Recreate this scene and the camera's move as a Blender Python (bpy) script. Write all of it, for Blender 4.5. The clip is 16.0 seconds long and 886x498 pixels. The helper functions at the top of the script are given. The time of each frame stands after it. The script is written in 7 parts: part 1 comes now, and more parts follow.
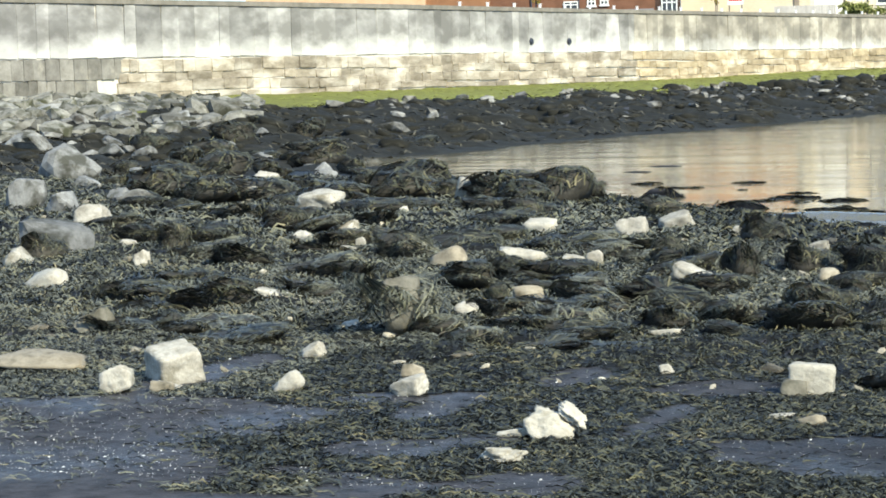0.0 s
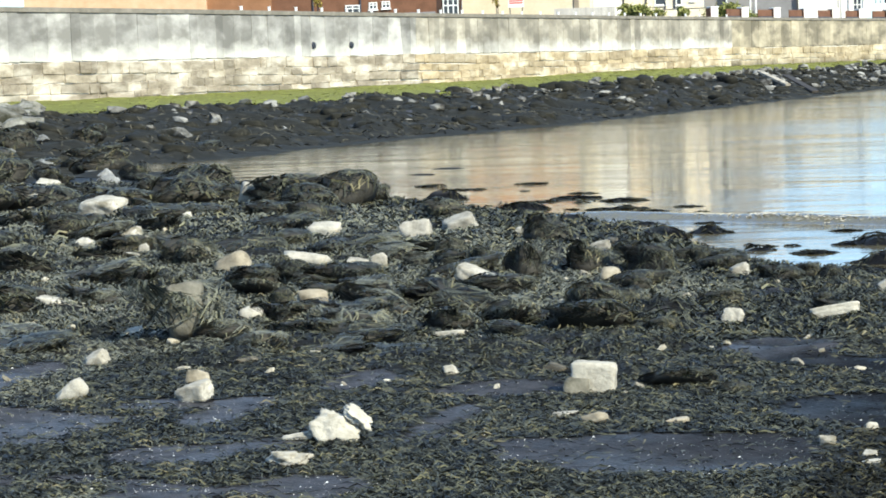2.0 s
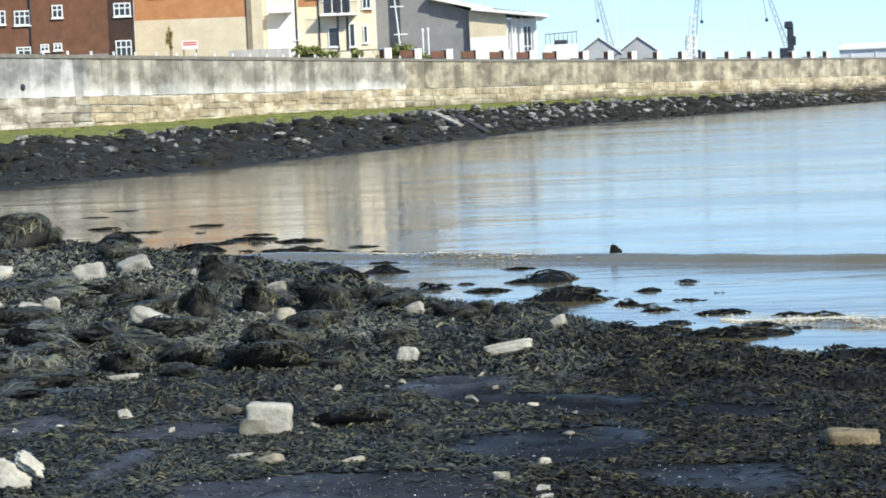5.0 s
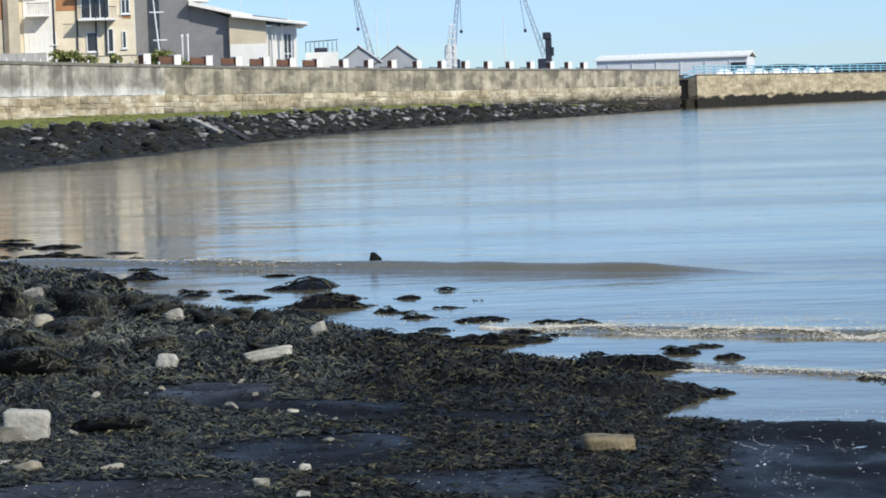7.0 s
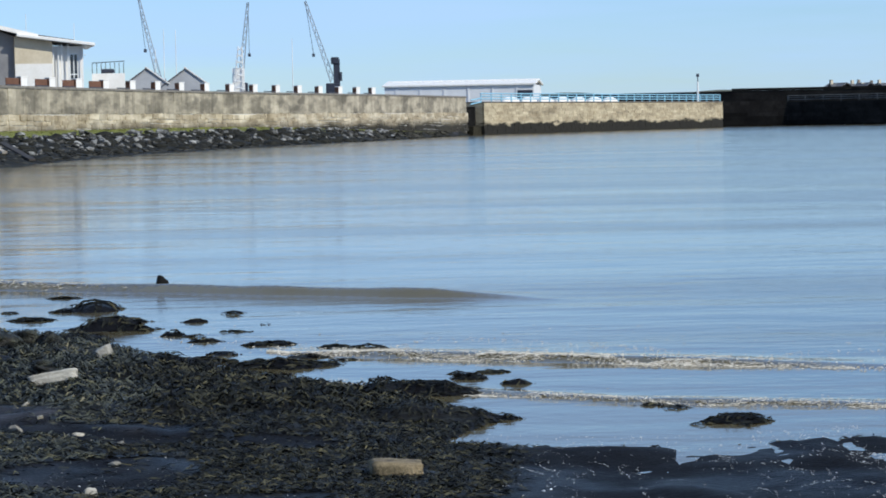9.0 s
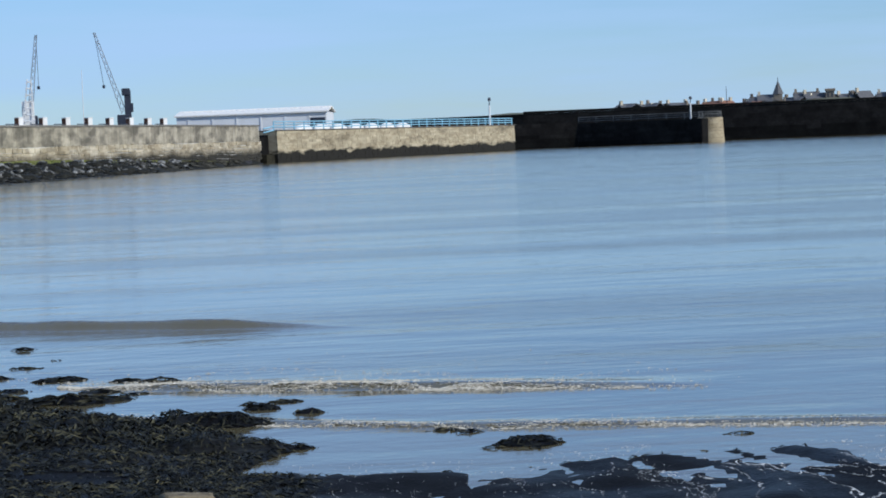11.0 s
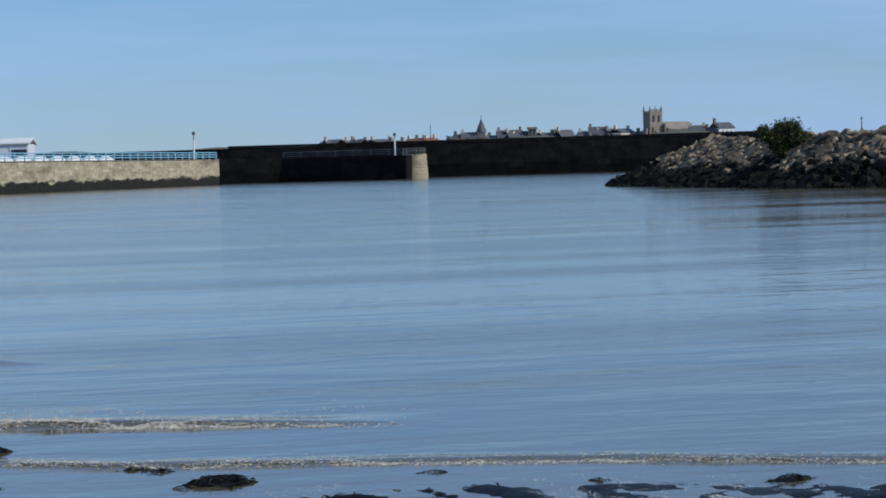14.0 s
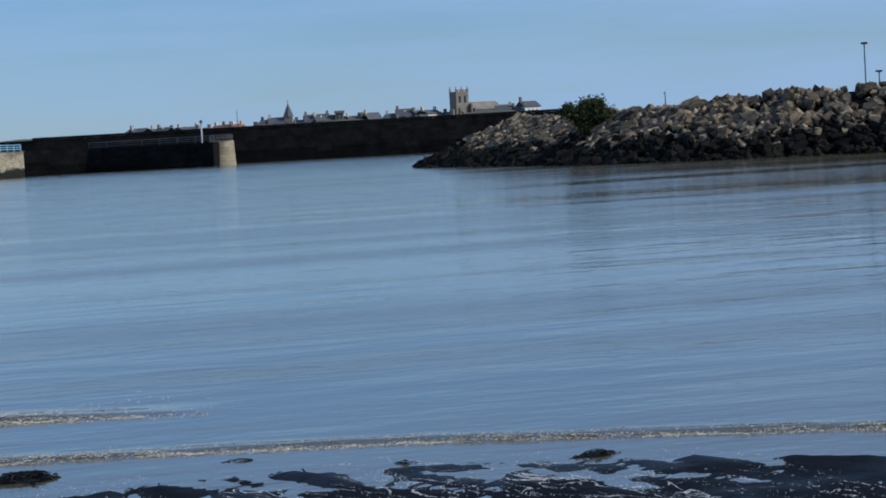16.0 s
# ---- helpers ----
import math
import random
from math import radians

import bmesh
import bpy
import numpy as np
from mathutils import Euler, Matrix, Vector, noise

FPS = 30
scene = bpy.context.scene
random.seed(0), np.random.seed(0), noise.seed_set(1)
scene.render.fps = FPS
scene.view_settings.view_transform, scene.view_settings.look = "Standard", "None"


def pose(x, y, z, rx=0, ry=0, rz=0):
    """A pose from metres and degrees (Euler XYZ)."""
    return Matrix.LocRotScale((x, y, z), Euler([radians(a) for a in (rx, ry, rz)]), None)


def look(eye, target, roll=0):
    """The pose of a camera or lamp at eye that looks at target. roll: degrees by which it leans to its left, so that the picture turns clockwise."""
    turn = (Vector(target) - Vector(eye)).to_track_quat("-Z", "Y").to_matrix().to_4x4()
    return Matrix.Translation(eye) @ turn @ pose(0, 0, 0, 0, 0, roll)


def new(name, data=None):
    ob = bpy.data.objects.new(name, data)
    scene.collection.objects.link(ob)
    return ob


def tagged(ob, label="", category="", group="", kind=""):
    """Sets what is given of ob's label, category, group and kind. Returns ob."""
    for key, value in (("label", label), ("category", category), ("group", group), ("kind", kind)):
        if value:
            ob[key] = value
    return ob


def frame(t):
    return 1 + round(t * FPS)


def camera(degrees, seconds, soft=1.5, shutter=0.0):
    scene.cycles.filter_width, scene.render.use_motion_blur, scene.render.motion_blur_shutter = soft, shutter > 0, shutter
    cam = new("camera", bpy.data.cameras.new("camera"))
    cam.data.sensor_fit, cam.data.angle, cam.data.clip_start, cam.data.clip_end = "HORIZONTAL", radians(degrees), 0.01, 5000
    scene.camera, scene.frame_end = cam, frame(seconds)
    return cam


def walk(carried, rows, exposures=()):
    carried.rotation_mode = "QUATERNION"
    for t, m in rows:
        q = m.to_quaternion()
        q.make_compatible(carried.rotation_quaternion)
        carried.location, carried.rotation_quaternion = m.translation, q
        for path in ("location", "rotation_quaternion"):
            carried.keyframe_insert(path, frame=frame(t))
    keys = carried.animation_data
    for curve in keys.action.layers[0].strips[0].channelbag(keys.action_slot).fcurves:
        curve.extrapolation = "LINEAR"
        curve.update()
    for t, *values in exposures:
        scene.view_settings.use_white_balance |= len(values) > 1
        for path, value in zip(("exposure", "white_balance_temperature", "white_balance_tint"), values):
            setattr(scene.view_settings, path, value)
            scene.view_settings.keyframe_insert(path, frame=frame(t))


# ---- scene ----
cam = camera(20.323, 16.0, soft=1.8)
# seconds, place in metres, turn in degrees
PATH = [
    (0.0, -0.076, 0.008, 1.802, 86.047, 1.696, 20.982),
    (0.5, -0.071, 0.012, 1.802, 86.011, 1.832, 19.684),
    (1.0, -0.069, 0.020, 1.799, 85.966, 1.969, 18.432),
    (1.5, -0.056, -0.005, 1.799, 85.945, 2.100, 17.201),
    (2.0, -0.053, -0.019, 1.801, 85.963, 2.209, 15.966),
    (2.5, -0.050, -0.013, 1.800, 86.031, 2.346, 14.754),
    (3.0, -0.048, -0.007, 1.800, 86.151, 2.455, 13.534),
    (3.5, -0.043, 0.008, 1.796, 86.299, 2.464, 12.288),
    (4.0, -0.042, 0.015, 1.796, 86.445, 2.393, 11.001),
    (6.3, -0.037, -0.023, 1.796, 86.618, 2.070, 4.971),
    (6.5, -0.042, -0.026, 1.796, 86.600, 1.905, 4.389),
    (7.0, -0.045, -0.030, 1.793, 86.593, 1.843, 2.900),
    (7.5, -0.052, -0.033, 1.793, 86.662, 1.799, 1.413),
    (8.0, -0.064, -0.033, 1.792, 86.779, 1.702, 0.133),
    (8.2, -0.069, -0.037, 1.789, 86.874, 1.403, -0.293),
    (10.5, -0.026, -0.043, 1.804, 87.249, 2.153, -5.569),
    (11.0, -0.012, -0.059, 1.803, 87.528, 2.262, -6.789),
    (11.5, -0.006, -0.049, 1.804, 87.669, 2.138, -7.742),
    (12.0, 0.012, -0.033, 1.799, 87.746, 1.946, -8.670),
    (12.5, 0.024, -0.021, 1.792, 87.832, 1.759, -9.626),
    (13.0, 0.040, -0.005, 1.797, 87.946, 1.672, -10.768),
    (13.5, 0.059, 0.033, 1.803, 88.052, 1.572, -12.139),
    (14.0, 0.071, 0.050, 1.810, 88.114, 1.629, -13.619),
    (14.5, 0.088, 0.067, 1.809, 88.082, 1.768, -14.984),
    (15.0, 0.110, 0.069, 1.809, 87.943, 2.208, -16.115),
    (15.5, 0.131, 0.090, 1.803, 87.760, 2.716, -17.100),
    (16.0, 0.152, 0.092, 1.807, 87.544, 3.185, -18.062),
]
walk(cam, [(t, pose(x, y, z, rx, ry, rz)) for t, x, y, z, rx, ry, rz in PATH],
     exposures=[(0.0, 0.84, 7250, 1), (2.0, 0.82, 7100, 1), (4.2, 0.64, 6850, 2), (6.3, 0.17, 6650, 6), (8.2, -0.07, 6450, 7), (10.3, -0.18, 6200, 8), (11.2, -0.33, 6120, 8), (12.5, -0.5, 6050, 8), (13.2, -0.53, 6030, 8), (14.5, -0.64, 6000, 8), (16.0, -0.69, 5950, 8)])

# ---- world and sun ----
SUN_AZIMUTH, SUN_HEIGHT = 126.0, 36.0  # degrees clockwise from +Y, degrees above the horizon
world = bpy.data.worlds.new("sky")
scene.world = world
world.use_nodes = True
wn, wl = world.node_tree.nodes, world.node_tree.links
wn.clear()
sky = wn.new("ShaderNodeTexSky")
sky.sky_type, sky.sun_disc = "NISHITA", False
sky.sun_elevation, sky.sun_rotation = radians(SUN_HEIGHT), radians(SUN_AZIMUTH)
sky.air_density, sky.dust_density, sky.ozone_density = 1.0, 0.1, 4.0
coord = wn.new("ShaderNodeTexCoord")
stretch = wn.new("ShaderNodeMapping")
stretch.inputs["Scale"].default_value = (1.6, 1.6, 14.0)
veil = wn.new("ShaderNodeTexNoise")
veil.inputs["Scale"].default_value, veil.inputs["Detail"].default_value, veil.inputs["Roughness"].default_value = 2.2, 5, 0.55
veil_range = wn.new("ShaderNodeMapRange")
veil_range.inputs["From Min"].default_value, veil_range.inputs["From Max"].default_value = 0.38, 0.66
veil_range.inputs["To Max"].default_value = 0.8
cloud = wn.new("ShaderNodeMix")
cloud.data_type = "RGBA"
cloud.inputs["B"].default_value = (6.2, 7.0, 7.4, 1)
back = wn.new("ShaderNodeBackground")
back.inputs["Strength"].default_value = 0.112
wout = wn.new("ShaderNodeOutputWorld")
wl.new(coord.outputs["Generated"], stretch.inputs["Vector"])
wl.new(stretch.outputs["Vector"], veil.inputs["Vector"])
wl.new(veil.outputs["Fac"], veil_range.inputs["Value"])
wl.new(veil_range.outputs["Result"], cloud.inputs["Factor"])
wl.new(sky.outputs["Color"], cloud.inputs["A"])
tint = wn.new("ShaderNodeMix")
tint.data_type, tint.blend_type = "RGBA", "MULTIPLY"
tint.inputs["Factor"].default_value = 1.0
tint.inputs["B"].default_value = (0.74, 0.95, 1.32, 1)
wl.new(cloud.outputs["Result"], tint.inputs["A"])
wl.new(tint.outputs["Result"], back.inputs["Color"])
wl.new(back.outputs["Background"], wout.inputs["Surface"])

sun = new("sun", bpy.data.lights.new("sun", "SUN"))
sun.data.energy, sun.data.angle, sun.data.color = 4.6, radians(0.6), (1.0, 0.94, 0.84)
sa, sh = radians(SUN_AZIMUTH), radians(SUN_HEIGHT)
sun.matrix_world = look((0, 0, 60), Vector((0, 0, 60)) - Vector((math.sin(sa) * math.cos(sh), math.cos(sa) * math.cos(sh), math.sin(sh))))


# ---- materials ----
def surface(name, dark, light, scale=8.0, rough=0.85, bump=0.3, fine=6.0, vary="", spread=0.25, stain=None, stain_scale=0.6,
            stain_at=(0.5, 0.65), metal=0.0, spec=0.4, stretch_z=1.0, stretch_y=1.0, bump_size=0.02, lime=None, tide=None):
    """Two-scale grain between two colours, stains of a third, relief, and a shade of its own for each piece."""
    m = bpy.data.materials.new(name)
    m.use_nodes = True
    n, l = m.node_tree.nodes, m.node_tree.links
    b = n["Principled BSDF"]
    b.inputs["Roughness"].default_value, b.inputs["Metallic"].default_value = rough, metal
    b.inputs["Specular IOR Level"].default_value = spec
    geo = n.new("ShaderNodeNewGeometry")
    mp = n.new("ShaderNodeMapping")
    mp.inputs["Scale"].default_value = (stretch_y, stretch_y, stretch_z)
    l.new(geo.outputs["Position"], mp.inputs["Vector"])

    def noise_at(s, detail=5):
        t = n.new("ShaderNodeTexNoise")
        t.inputs["Scale"].default_value, t.inputs["Detail"].default_value, t.inputs["Roughness"].default_value = s, detail, 0.6
        l.new(mp.outputs["Vector"], t.inputs["Vector"])
        return t.outputs["Fac"]
    coarse, grain = noise_at(scale), noise_at(scale * fine)
    add = n.new("ShaderNodeMath")
    add.operation = "MULTIPLY_ADD"
    l.new(coarse, add.inputs[0])
    add.inputs[1].default_value = 0.65
    half = n.new("ShaderNodeMath")
    half.operation = "MULTIPLY"
    l.new(grain, half.inputs[0])
    half.inputs[1].default_value = 0.35
    l.new(half.outputs[0], add.inputs[2])
    r = n.new("ShaderNodeValToRGB")
    r.color_ramp.elements[0].position, r.color_ramp.elements[1].position = 0.36, 0.66
    r.color_ramp.elements[0].color, r.color_ramp.elements[1].color = (*dark, 1), (*light, 1)
    l.new(add.outputs[0], r.inputs["Fac"])
    colour = r.outputs["Color"]
    if stain:
        sr = n.new("ShaderNodeMapRange")
        sr.inputs["From Min"].default_value, sr.inputs["From Max"].default_value = stain_at
        l.new(noise_at(stain_scale, 6), sr.inputs["Value"])
        mx = n.new("ShaderNodeMix")
        mx.data_type = "RGBA"
        mx.inputs["B"].default_value = (*stain, 1)
        l.new(sr.outputs["Result"], mx.inputs["Factor"])
        l.new(colour, mx.inputs["A"])
        colour = mx.outputs["Result"]
    if lime:  # a bleached band of lime between two heights
        sep = n.new("ShaderNodeSeparateXYZ")
        l.new(geo.outputs["Position"], sep.inputs[0])
        wav = n.new("ShaderNodeMath")
        wav.operation = "MULTIPLY_ADD"
        l.new(noise_at(1.7, 5), wav.inputs[0])
        wav.inputs[1].default_value = 1.6
        l.new(sep.outputs["Z"], wav.inputs[2])
        lr = n.new("ShaderNodeMapRange")
        lr.inputs["From Min"].default_value, lr.inputs["From Max"].default_value = lime[1], lime[0]
        lr.inputs["To Max"].default_value = 0.68
        l.new(wav.outputs[0], lr.inputs["Value"])
        lm = n.new("ShaderNodeMix")
        lm.data_type = "RGBA"
        lm.inputs["B"].default_value = (0.64, 0.63, 0.605, 1)
        l.new(lr.outputs["Result"], lm.inputs["Factor"])
        l.new(colour, lm.inputs["A"])
        colour = lm.outputs["Result"]
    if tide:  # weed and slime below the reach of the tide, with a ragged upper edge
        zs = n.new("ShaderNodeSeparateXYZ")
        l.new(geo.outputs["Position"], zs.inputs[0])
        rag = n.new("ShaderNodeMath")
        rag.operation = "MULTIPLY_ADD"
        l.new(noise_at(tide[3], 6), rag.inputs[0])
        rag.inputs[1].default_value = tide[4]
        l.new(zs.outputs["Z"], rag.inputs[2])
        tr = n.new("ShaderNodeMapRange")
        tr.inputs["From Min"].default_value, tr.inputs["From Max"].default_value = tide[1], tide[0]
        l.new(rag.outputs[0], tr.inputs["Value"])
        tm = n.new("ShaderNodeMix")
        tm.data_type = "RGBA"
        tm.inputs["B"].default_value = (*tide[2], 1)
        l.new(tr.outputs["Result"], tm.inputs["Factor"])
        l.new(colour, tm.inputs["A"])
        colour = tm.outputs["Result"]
    if vary:
        rnd = geo.outputs["Random Per Island"] if vary == "island" else n.new("ShaderNodeObjectInfo").outputs["Random"]
        vr = n.new("ShaderNodeMapRange")
        vr.inputs["To Min"].default_value, vr.inputs["To Max"].default_value = 1 - spread, 1 + spread
        l.new(rnd, vr.inputs["Value"])
        hs = n.new("ShaderNodeHueSaturation")
        l.new(vr.outputs["Result"], hs.inputs["Value"])
        l.new(colour, hs.inputs["Color"])
        colour = hs.outputs["Color"]
    l.new(colour, b.inputs["Base Color"])
    if bump:
        bp = n.new("ShaderNodeBump")
        bp.inputs["Strength"].default_value, bp.inputs["Distance"].default_value = bump, bump_size
        l.new(add.outputs[0], bp.inputs["Height"])
        l.new(bp.outputs["Normal"], b.inputs["Normal"])
    return m


def weed_material(name, tones, rough=0.38, spec=0.14, mat_scale=0.0):
    """Wet wrack: each frond takes its tone from a ramp of olive, black and ochre."""
    m = bpy.data.materials.new(name)
    m.use_nodes = True
    n, l = m.node_tree.nodes, m.node_tree.links
    b = n["Principled BSDF"]
    b.inputs["Roughness"].default_value, b.inputs["Specular IOR Level"].default_value = rough, spec
    geo = n.new("ShaderNodeNewGeometry")
    t = n.new("ShaderNodeTexNoise")
    t.inputs["Scale"].default_value, t.inputs["Detail"].default_value, t.inputs["Roughness"].default_value = 2.4, 6, 0.65
    l.new(geo.outputs["Position"], t.inputs["Vector"])
    mx = n.new("ShaderNodeMath")
    mx.operation = "MULTIPLY_ADD"
    l.new(t.outputs["Fac"], mx.inputs[0])
    mx.inputs[1].default_value = 1.1
    hf = n.new("ShaderNodeMath")
    hf.operation = "MULTIPLY_ADD"
    l.new(geo.outputs["Random Per Island"], hf.inputs[0])
    hf.inputs[1].default_value, hf.inputs[2].default_value = 0.95, -0.53
    l.new(hf.outputs[0], mx.inputs[2])
    r = n.new("ShaderNodeValToRGB")
    cr = r.color_ramp
    while len(cr.elements) < len(tones):
        cr.elements.new(0.5)
    for e, (p, c) in zip(cr.elements, tones):
        e.position, e.color = p, (*c, 1)
    l.new(mx.outputs[0], r.inputs["Fac"])
    l.new(r.outputs["Color"], b.inputs["Base Color"])
    if mat_scale:  # a closed mat: fine strands lying across one another
        hf.inputs[1].default_value = 0.0
        hf.inputs[2].default_value = -0.5
        heights = []
        for turned in (10, -24):
            mp = n.new("ShaderNodeMapping")
            mp.inputs["Scale"].default_value, mp.inputs["Rotation"].default_value = (0.22, 1, 1), (0, 0, radians(turned))
            l.new(geo.outputs["Position"], mp.inputs["Vector"])
            s = n.new("ShaderNodeTexNoise")
            s.inputs["Scale"].default_value, s.inputs["Detail"].default_value = mat_scale, 3
            l.new(mp.outputs["Vector"], s.inputs["Vector"])
            heights.append(s)
        top = n.new("ShaderNodeMath")
        top.operation = "MAXIMUM"
        l.new(heights[0].outputs["Fac"], top.inputs[0])
        l.new(heights[1].outputs["Fac"], top.inputs[1])
        fine = n.new("ShaderNodeMath")
        fine.operation = "MULTIPLY_ADD"
        l.new(top.outputs[0], fine.inputs[0])
        fine.inputs[1].default_value = 1.6
        fine.inputs[2].default_value = -1.35
        l.new(fine.outputs[0], hf.inputs[2])
        bp = n.new("ShaderNodeBump")
        bp.inputs["Strength"].default_value, bp.inputs["Distance"].default_value = 0.7 if mat_scale > 20 else 0.25, 0.6 / mat_scale
        l.new(top.outputs[0], bp.inputs["Height"])
        l.new(bp.outputs["Normal"], b.inputs["Normal"])
    return m


def sand_material():
    """Dark wet silt: grey-blue, damp gloss in patches, mirror-wet close to the water."""
    m = bpy.data.materials.new("wet_silt")
    m.use_nodes = True
    n, l = m.node_tree.nodes, m.node_tree.links
    b = n["Principled BSDF"]
    geo = n.new("ShaderNodeNewGeometry")

    def noise_at(s, d=5):
        t = n.new("ShaderNodeTexNoise")
        t.inputs["Scale"].default_value, t.inputs["Detail"].default_value = s, d
        l.new(geo.outputs["Position"], t.inputs["Vector"])
        return t.outputs["Fac"]
    r = n.new("ShaderNodeValToRGB")
    r.color_ramp.elements[0].position, r.color_ramp.elements[1].position = 0.3, 0.7
    r.color_ramp.elements[0].color, r.color_ramp.elements[1].color = (0.024, 0.025, 0.029, 1), (0.062, 0.063, 0.072, 1)
    grain = noise_at(9.0)
    l.new(grain, r.inputs["Fac"])
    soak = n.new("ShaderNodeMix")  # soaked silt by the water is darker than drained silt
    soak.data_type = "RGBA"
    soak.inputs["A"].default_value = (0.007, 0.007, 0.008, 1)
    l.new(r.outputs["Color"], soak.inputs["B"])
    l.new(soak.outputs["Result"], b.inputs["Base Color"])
    rr = n.new("ShaderNodeMapRange")
    rr.inputs["From Min"].default_value, rr.inputs["From Max"].default_value = 0.42, 0.6
    rr.inputs["To Min"].default_value, rr.inputs["To Max"].default_value = 0.4, 0.75
    b.inputs["Specular IOR Level"].default_value = 0.05
    l.new(noise_at(0.9), rr.inputs["Value"])
    sep = n.new("ShaderNodeSeparateXYZ")
    l.new(geo.outputs["Position"], sep.inputs[0])
    low = n.new("ShaderNodeMapRange")
    low.inputs["From Min"].default_value, low.inputs["From Max"].default_value = 0.02, 0.09
    low.inputs["To Min"].default_value = 1.0
    l.new(sep.outputs["Z"], low.inputs["Value"])
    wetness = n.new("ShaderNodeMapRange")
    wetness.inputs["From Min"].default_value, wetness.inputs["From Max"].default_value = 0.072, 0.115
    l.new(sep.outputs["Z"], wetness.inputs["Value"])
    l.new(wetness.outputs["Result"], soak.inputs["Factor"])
    ml = n.new("ShaderNodeMath")
    ml.operation = "MULTIPLY"
    l.new(rr.outputs["Result"], ml.inputs[0])
    l.new(low.outputs["Result"], ml.inputs[1])
    l.new(ml.outputs[0], b.inputs["Roughness"])
    bp = n.new("ShaderNodeBump")
    bp.inputs["Strength"].default_value, bp.inputs["Distance"].default_value = 0.7, 0.015
    l.new(noise_at(38.0, 3), bp.inputs["Height"])
    l.new(bp.outputs["Normal"], b.inputs["Normal"])
    return m


def water_material():
    """Silty harbour water: brown body, mirror surface with long low ripples."""
    m = bpy.data.materials.new("harbour_water")
    m.use_nodes = True
    n, l = m.node_tree.nodes, m.node_tree.links
    b = n["Principled BSDF"]
    b.inputs["Base Color"].default_value = (0.112, 0.095, 0.05, 1)
    b.inputs["Roughness"].default_value, b.inputs["IOR"].default_value = 0.1, 1.333
    b.inputs["Specular IOR Level"].default_value = 0.7
    geo = n.new("ShaderNodeNewGeometry")
    heights = []
    for sx, sy, s, w in ((0.4, 1.0, 1.5, 0.6), (0.8, 1.0, 7.0, 0.12), (0.14, 0.5, 0.5, 1.5)):
        mp = n.new("ShaderNodeMapping")
        mp.inputs["Scale"].default_value, mp.inputs["Rotation"].default_value = (sx, sy, 1), (0, 0, radians(-14))
        l.new(geo.outputs["Position"], mp.inputs["Vector"])
        t = n.new("ShaderNodeTexNoise")
        t.inputs["Scale"].default_value, t.inputs["Detail"].default_value = s, 2
        l.new(mp.outputs["Vector"], t.inputs["Vector"])
        k = n.new("ShaderNodeMath")
        k.operation = "MULTIPLY"
        l.new(t.outputs["Fac"], k.inputs[0])
        k.inputs[1].default_value = w
        heights.append(k)
    a1, a2 = n.new("ShaderNodeMath"), n.new("ShaderNodeMath")
    l.new(heights[0].outputs[0], a1.inputs[0])
    l.new(heights[1].outputs[0], a1.inputs[1])
    l.new(a1.outputs[0], a2.inputs[0])
    l.new(heights[2].outputs[0], a2.inputs[1])
    bp = n.new("ShaderNodeBump")
    bp.inputs["Distance"].default_value = 0.026
    slick_map = n.new("ShaderNodeMapping")  # long calm slicks between ruffled water
    slick_map.inputs["Scale"].default_value, slick_map.inputs["Rotation"].default_value = (0.12, 1, 1), (0, 0, radians(-10))
    l.new(geo.outputs["Position"], slick_map.inputs["Vector"])
    slick = n.new("ShaderNodeTexNoise")
    slick.inputs["Scale"].default_value, slick.inputs["Detail"].default_value = 0.22, 4
    l.new(slick_map.outputs["Vector"], slick.inputs["Vector"])
    calm = n.new("ShaderNodeMapRange")
    calm.inputs["From Min"].default_value, calm.inputs["From Max"].default_value = 0.38, 0.6
    calm.inputs["To Min"].default_value, calm.inputs["To Max"].default_value = 0.5, 1.0
    l.new(slick.outputs["Fac"], calm.inputs["Value"])
    where = n.new("ShaderNodeSeparateXYZ")
    l.new(geo.outputs["Position"], where.inputs[0])
    open_water = n.new("ShaderNodeMapRange")
    open_water.inputs["From Min"].default_value, open_water.inputs["From Max"].default_value = -16.0, 5.0
    open_water.inputs["To Min"].default_value, open_water.inputs["To Max"].default_value = 0.95, 1.5
    l.new(where.outputs["X"], open_water.inputs["Value"])
    ruffle = n.new("ShaderNodeMath")
    ruffle.operation = "MULTIPLY"
    l.new(calm.outputs["Result"], ruffle.inputs[0])
    l.new(open_water.outputs["Result"], ruffle.inputs[1])
    l.new(ruffle.outputs[0], bp.inputs["Strength"])
    gloss = n.new("ShaderNodeMapRange")
    gloss.inputs["From Min"].default_value, gloss.inputs["From Max"].default_value = 0.38, 0.6
    gloss.inputs["To Min"].default_value, gloss.inputs["To Max"].default_value = 0.05, 0.1
    l.new(slick.outputs["Fac"], gloss.inputs["Value"])
    sheen = n.new("ShaderNodeMath")
    sheen.operation = "MULTIPLY"
    l.new(gloss.outputs["Result"], sheen.inputs[0])
    l.new(open_water.outputs["Result"], sheen.inputs[1])
    l.new(sheen.outputs[0], b.inputs["Roughness"])
    l.new(a2.outputs[0], bp.inputs["Height"])
    l.new(bp.outputs["Normal"], b.inputs["Normal"])
    return m


